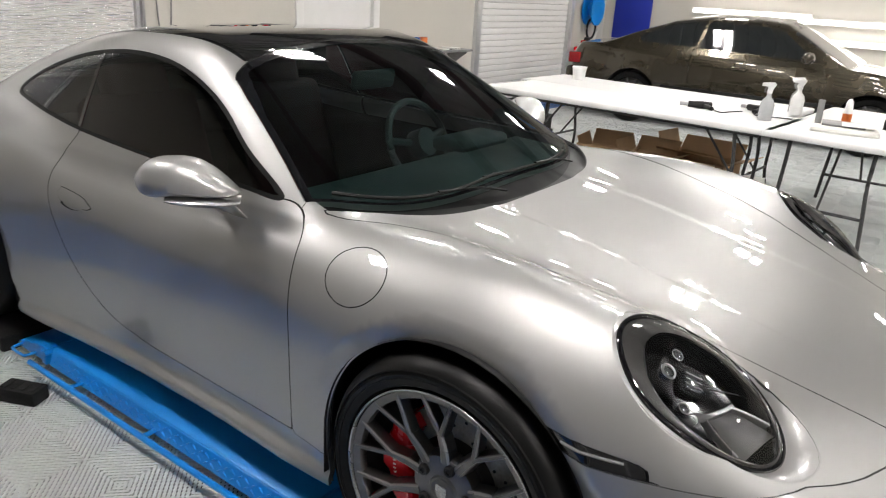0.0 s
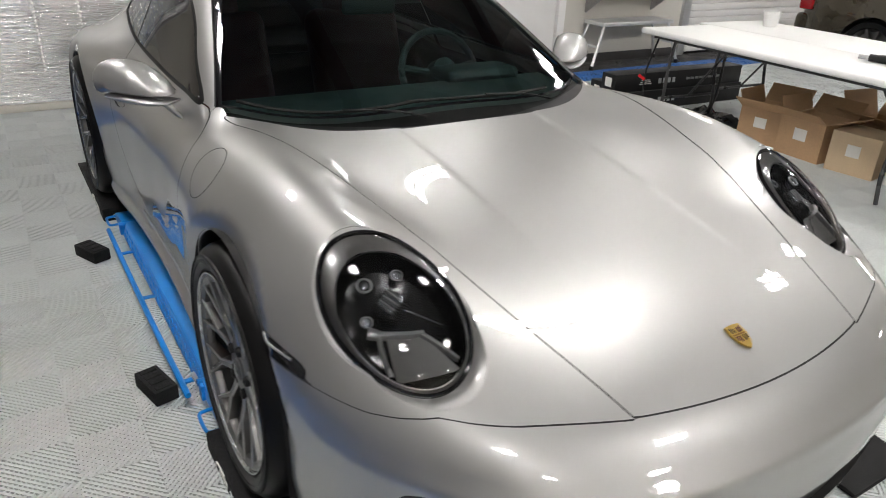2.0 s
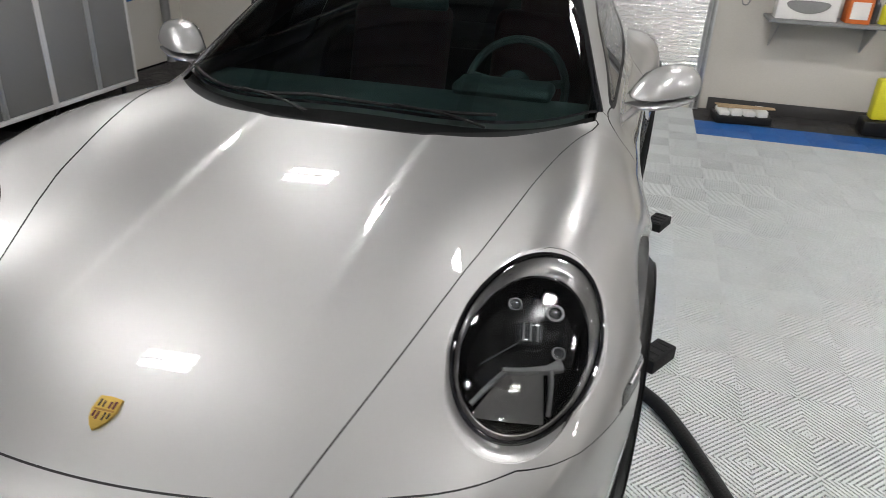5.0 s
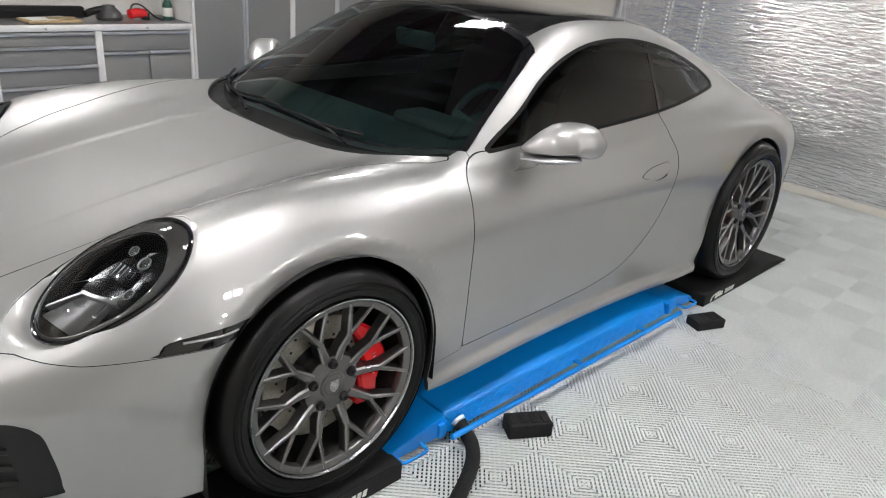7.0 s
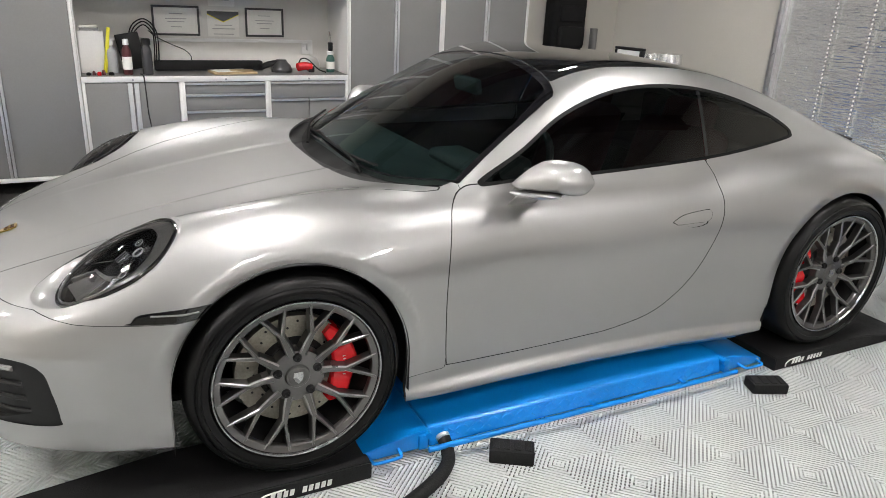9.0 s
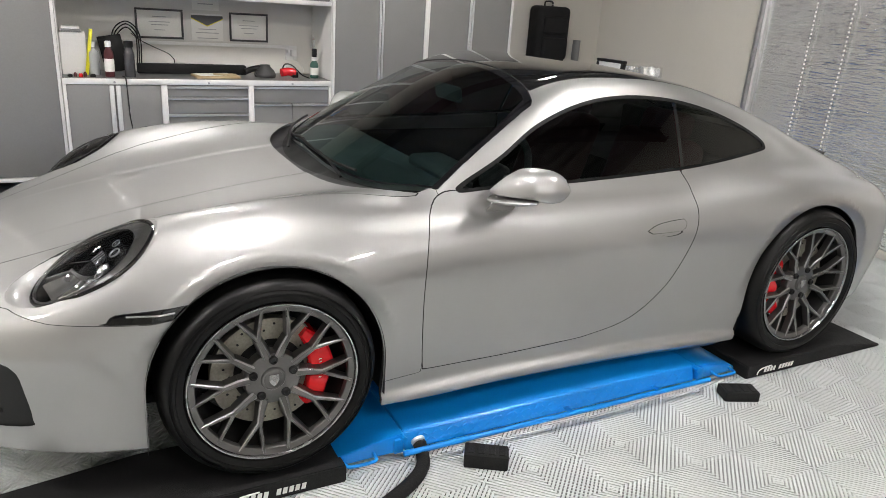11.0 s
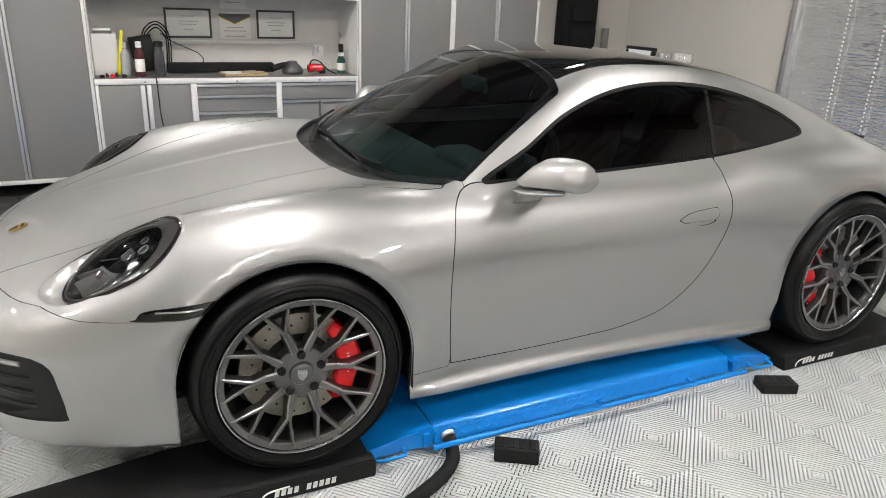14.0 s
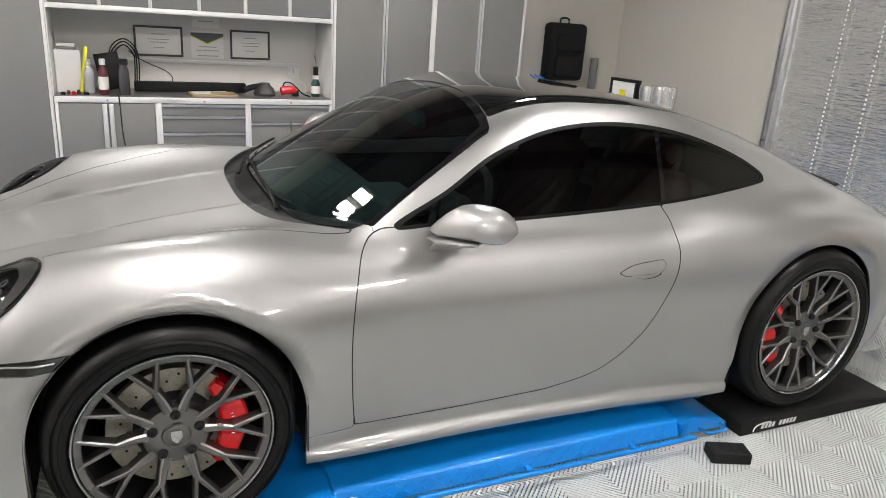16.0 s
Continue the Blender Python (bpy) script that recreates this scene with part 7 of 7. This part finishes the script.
def film_carton(x, y, z, dx, dy, dz, turn, lettered=True):
    o = thing("film_carton", (x, y, z), "long black film carton with thin white lettering", "carton", "film cartons", turn)
    part("sleeve", box(-dx / 2, dx / 2, -dy / 2, dy / 2, 0, dz, 0.003), M["black"], o)
    if lettered:
        for k in range(4):
            part("word_bar", box(dx / 2, dx / 2 + 0.0012, -0.28 + 0.056 * k, -0.245 + 0.056 * k, dz / 2 - 0.022, dz / 2 + 0.022), M["frosted"], o, "pale block of the maker's word")
        for k in range(8):
            part("small_bar", box(dx / 2, dx / 2 + 0.0012, 0.06 + 0.055 * k, 0.105 + 0.055 * k, dz / 2 - 0.010, dz / 2 + 0.010), M["grey_plastic"], o)
        for k in range(3):
            part("mark_bar", box(dx / 2, dx / 2 + 0.0012, -0.50 + 0.01 * k, -0.36 - 0.01 * k, dz / 2 - 0.02 + 0.016 * k, dz / 2 - 0.014 + 0.016 * k), M["paper"], o)
    part("end_label", box(-0.04, 0.04, -dy / 2 - 0.0012, -dy / 2, dz * 0.3, dz * 0.8), M["paper"], o, "white end label")
    return o


film_carton(-1.56, 3.98, 0.0, 0.17, 1.56, 0.165, -3)
film_carton(-1.58, 3.97, 0.1655, 0.17, 1.56, 0.155, -3)
film_carton(-1.86, 3.55, 0.0, 0.18, 0.46, 0.20, -6, False)
o = thing("black_sheet", (-1.0, 3.62, 0), "crumpled black plastic sheet on the floor", "plastic sheet")
bm = bmesh.new()
bmesh.ops.create_grid(bm, x_segments=36, y_segments=36, size=1)
for v in bm.verts:
    a = noise.noise(Vector((v.co.x * 3, v.co.y * 3, 1.0)))
    e = max(0.0, 1 - max(abs(v.co.x), abs(v.co.y)) ** 4)
    v.co = Vector((v.co.x * 0.28 * (1 + 0.2 * a), v.co.y * 0.42 * (1 + 0.15 * a), 0.005 + e * (0.06 + 0.06 * a + 0.03 * noise.noise(Vector((v.co.x * 9, v.co.y * 9, 4.0))))))
part("sheet", bm, M["black_gloss"], o, sharp=80)
o = thing("hose_hook", (-1.2, 3.18, 0), "thin black air hose with a red coupling leaning by the table", "hose")
part("hose", tube([(-0.15, 0.10, 0.01), (0.10, -0.03, 0.02), (0.05, -0.05, 0.20), (0.0, -0.02, 0.40), (-0.02, 0.10, 0.68)], 0.008, 8, 8), M["black"], o)
part("coupling", cyl((0.012, -0.03, 0.36), (-0.03, -0.06, 0.39), 0.012, seg=10), M["red"], o)

# ---- far side: wall lights and blue gear ----
for x0, x1, z in ((-1.9, -0.1, 1.36), (-0.3, 1.9, 1.30), (0.1, 2.3, 1.02)):
    o = thing("wall_light", (0, YL, z), "long white tube light on the far wall, lit", "wall light", "wall lights")
    part("housing", box(x0, x1, -0.05, -0.002, -0.02, 0.07, 0.005), M["white"], o)
    part("tube", cyl((x0 + 0.04, -0.075, 0.025), (x1 - 0.04, -0.075, 0.025), 0.022, seg=12), M["strip"], o, "glowing white tube")
o = thing("blue_hose_reel", (XB + 0.12, 9.45, 1.10), "blue hose reel on the wall", "hose reel")
part("drum", lathe([(0.0, -0.09), (0.25, -0.09), (0.25, -0.07), (0.10, -0.06), (0.10, 0.06), (0.25, 0.07), (0.25, 0.09), (0.0, 0.09)], 32), M["blue"], o, at=pose(0, 0, 0.2, 0, 90, 0))
part("hose_coil", tube([(0.0, 0.16 * math.cos(a), 0.16 * math.sin(a) - 0.10) for a in np.linspace(0, 4 * math.pi, 30)], 0.018, 8, 2), M["black"], o)
part("white_hose", tube([(0.02, 0.12, 0.05), (0.02, 0.20, -0.10), (0.02, 0.10, -0.35), (0.02, 0.16, -0.6)], 0.02, 8, 6), M["paper"], o)
o = thing("blue_banner", (-2.9, YL - 0.016, 0.85), "deep blue vertical fabric banner on the wall", "banner")
part("cloth", box(-0.34, 0.32, 0, 0.014, 0, 1.3, 0.003), mat("banner_blue", (0.01, 0.03, 0.38), 0.6), o)
o = thing("cleaning_tools", (XB + 0.15, 9.05, 0), "red and white cleaning tools leaning by the shutter", "tools")
for k in range(4):
    part("handle", cyl((0.08 * k, 0.06 * k, 0.0), (0.03 * k - 0.05, 0.05 * k, 0.62 + 0.05 * k), 0.014, seg=8), M["black"], o)
    part("head", box(0.03 * k - 0.09, 0.03 * k - 0.01, 0.05 * k - 0.05, 0.05 * k + 0.05, 0.60 + 0.05 * k, 0.72 + 0.05 * k, 0.015), M[("red", "paper", "red", "black")[k]], o)


# ---- the dark coupe ----
def coupe():
    o = thing("dark_coupe", (0, 0, 0), "dark bronze-black coupe parked behind the tables", "car")
    yc, hw = 7.76, 0.87
    xr_, xf_ = -2.42, 2.02

    def section(x):
        """Half widths and heights of one station: sill, side, shoulder, belt, roof edge, roof middle."""
        u = (x - xr_) / (xf_ - xr_)
        end = (1 - abs(2 * u - 1) ** 7)
        w = hw * (0.80 + 0.20 * end ** 0.6)
        belt = np.interp(x, [-2.42, -2.3, -1.6, 0.4, 1.2, 1.9, 2.02], [0.82, 0.93, 0.96, 0.93, 0.88, 0.74, 0.60])
        roof = np.interp(x, [-2.42, -1.98, -1.55, -1.15, -0.7, -0.2, 0.15, 0.93, 2.02], [0, 0, 0.17, 0.32, 0.40, 0.42, 0.385, 0, 0])
        roof = max(roof, 0)
        rw = w - 0.10 - roof * 0.52
        return [(w - 0.05, 0.14), (w, 0.28), (w + 0.012, 0.55), (w, 0.70), (w - 0.03, belt - 0.05), (w - 0.09, belt), (rw, belt + roof * 0.86 + 0.004), (rw - 0.12, belt + roof + 0.006), (0, belt + roof + 0.03)]
    nx, nk = 150, 12
    ring = []
    for i in range(nx + 1):
        pr = section(xr_ + (xf_ - xr_) * i / nx)
        half = []
        for k in range(len(pr) - 1):
            for q in range(nk // 3):
                t = q / (nk // 3)
                half.append((pr[k][0] * (1 - t) + pr[k + 1][0] * t, pr[k][1] * (1 - t) + pr[k + 1][1] * t))
        half.append(pr[-1])
        half = np.array(half)
        for _ in range(3):
            half[1:-1] = (half[:-2] + 2 * half[1:-1] + half[2:]) / 4
        x = xr_ + (xf_ - xr_) * i / nx
        ring.append(np.concatenate([[(x, yc - w, z) for w, z in half], [(x, yc + w, z) for w, z in half[-2::-1]]]))
    v = np.concatenate(ring)
    m = len(ring[0])
    ii, kk = np.meshgrid(np.arange(nx), np.arange(m - 1), indexing="ij")
    a, b, c, d = (ii * m + kk).ravel(), ((ii + 1) * m + kk).ravel(), ((ii + 1) * m + kk + 1).ravel(), (ii * m + kk + 1).ravel()
    mesh = (v, np.concatenate([np.stack([a, b, c], 1), np.stack([a, c, d], 1)]))
    for cx in (-1.50, 1.22):
        _, mesh = split(mesh, lambda p: np.maximum(np.hypot(p[:, 0] - cx, p[:, 2] - 0.32) - 0.355, 0.6 - np.abs(p[:, 1] - yc)))

    def sheet(name, msh, material, parent, label=""):
        bm = bmesh.new()
        vs = [bm.verts.new(p) for p in msh[0].tolist()]
        for f in msh[1].tolist():
            bm.faces.new([vs[q] for q in f])
        return part(name, bm, material, parent, label, sharp=35)
    gl = mat("coupe_glass", (0.012, 0.014, 0.015), 0.04, coat=1.0)
    outl = {"door_window": [(0.60, 0.955), (0.52, 0.99), (0.16, 1.235), (-0.05, 1.275), (-0.70, 1.290), (-0.735, 0.985)],
            "quarter_window": [(-0.775, 0.987), (-0.745, 1.288), (-1.00, 1.262), (-1.25, 1.195), (-1.46, 1.09), (-1.50, 1.03), (-1.44, 1.005)]}
    for nm, pts in outl.items():
        for s in (-1, 1):
            fn = lambda p: np.max([sd_poly(p[:, 0], p[:, 2], pts), -s * (p[:, 1] - yc), 0.3 - np.abs(p[:, 1] - yc)], 0)
            pane, mesh = split(mesh, lambda p: fn(p) - 0.014)
            pane, frame_ = split(pane, fn)
            sheet(nm, pane, gl, o, "dark side glass")
            sheet("window_trim", frame_, M["black_car"], o)
    scr, mesh = split(mesh, lambda p: np.max([np.abs(p[:, 1] - yc) - (0.70 - 0.45 * (p[:, 2] - 0.95)), 0.27 - p[:, 0], p[:, 0] - 0.90], 0))
    sheet("windscreen", scr, gl, o)
    rear, mesh = split(mesh, lambda p: np.max([np.abs(p[:, 1] - yc) - 0.50, -1.85 - p[:, 0], p[:, 0] + 1.12, 0.99 - p[:, 2]], 0))
    sheet("rear_window", rear, gl, o)
    for s in (-1, 1):
        dpts = [(0.66, 0.93), (0.74, 0.75), (0.72, 0.30), (-0.55, 0.30), (-0.78, 0.60), (-0.80, 0.972)]
        fn = lambda p: np.max([sd_poly(p[:, 0], p[:, 2], dpts), -s * (p[:, 1] - yc), 0.3 - np.abs(p[:, 1] - yc)], 0)
        door, mesh = split(mesh, lambda p: fn(p) + 0.003)
        _, mesh = split(mesh, lambda p: fn(p) - 0.003)
        sheet("door", door, M["black_car"], o)
    sheet("body", mesh, M["black_car"], o)
    for s in (-1, 1):
        part("door_handle", tube([(-0.28, yc + s * 0.885, 0.80), (-0.20, yc + s * 0.905, 0.805), (-0.12, yc + s * 0.885, 0.80)], 0.014, 8, 5), M["black_car"], o)
        part("rub_strip", box(-1.1, 0.85, yc + s * 0.885 - 0.008, yc + s * 0.885 + 0.008, 0.48, 0.52, 0.004), M["black"], o)
        mi = bmesh.new()
        bmesh.ops.create_uvsphere(mi, u_segments=16, v_segments=12, radius=1)
        for v in mi.verts:
            v.co = (v.co.x * 0.07, v.co.y * 0.10, v.co.z * 0.065)
        part("door_mirror", mi, M["black_car"], o, at=(0.52, yc + s * 0.96, 0.99))
        part("tail_light", box(xr_ - 0.005, xr_ + 0.16, yc + s * 0.70 - 0.12, yc + s * 0.70 + 0.14, 0.66, 0.80, 0.02), M["tail_red"], o, "red tail lamp")
        for cx in (-1.50, 1.22):
            w = new("wheel")
            w.parent = o
            w.matrix_local = pose(cx, yc + s * 0.85, 0.32, 0, 0, 0 if s > 0 else 180)
            part("tyre", lathe([(0.235, -0.02), (0.25, 0.0), (0.30, 0.004), (0.318, -0.02), (0.32, -0.05), (0.32, -0.19), (0.24, -0.21)], 40, "Y", False), M["rubber"], w)
            part("rim", lathe([(0.0, -0.04), (0.06, -0.03), (0.07, -0.05), (0.10, -0.09), (0.20, -0.09), (0.225, -0.04), (0.235, -0.02), (0.24, -0.21)], 40, "Y", False), M["rim"], w)
            bm = bmesh.new()
            for k in range(10):
                a = 2 * math.pi * k / 10
                bar(bm, (0.05 * math.cos(a), 0.05 * math.sin(a)), (0.23 * math.cos(a), 0.23 * math.sin(a)), 0.03, 0.026, -0.03, -0.02)
            part("spokes", bm, M["rim"], w)
            bm = bmesh.new()
            rings = []
            for yy in (0.86, 0.60):
                rings.append([bm.verts.new((cx + 0.36 * math.cos(a), yc + s * yy, 0.32 + 0.36 * math.sin(a))) for a in np.linspace(-0.3, math.pi + 0.3, 24)])
            for k in range(23):
                bm.faces.new((rings[0][k], rings[0][k + 1], rings[1][k + 1], rings[1][k]))
            bm.faces.new(rings[1])
            part("wheel_liner", bm, M["black"], o)
    part("front_bumper", box(1.85, 2.06, yc - 0.76, yc + 0.76, 0.16, 0.52, 0.07, 3), M["black_car"], o)
    part("rear_bumper", box(-2.47, -2.25, yc - 0.80, yc + 0.80, 0.20, 0.62, 0.06, 3), M["black_car"], o)
    return o


coupe()
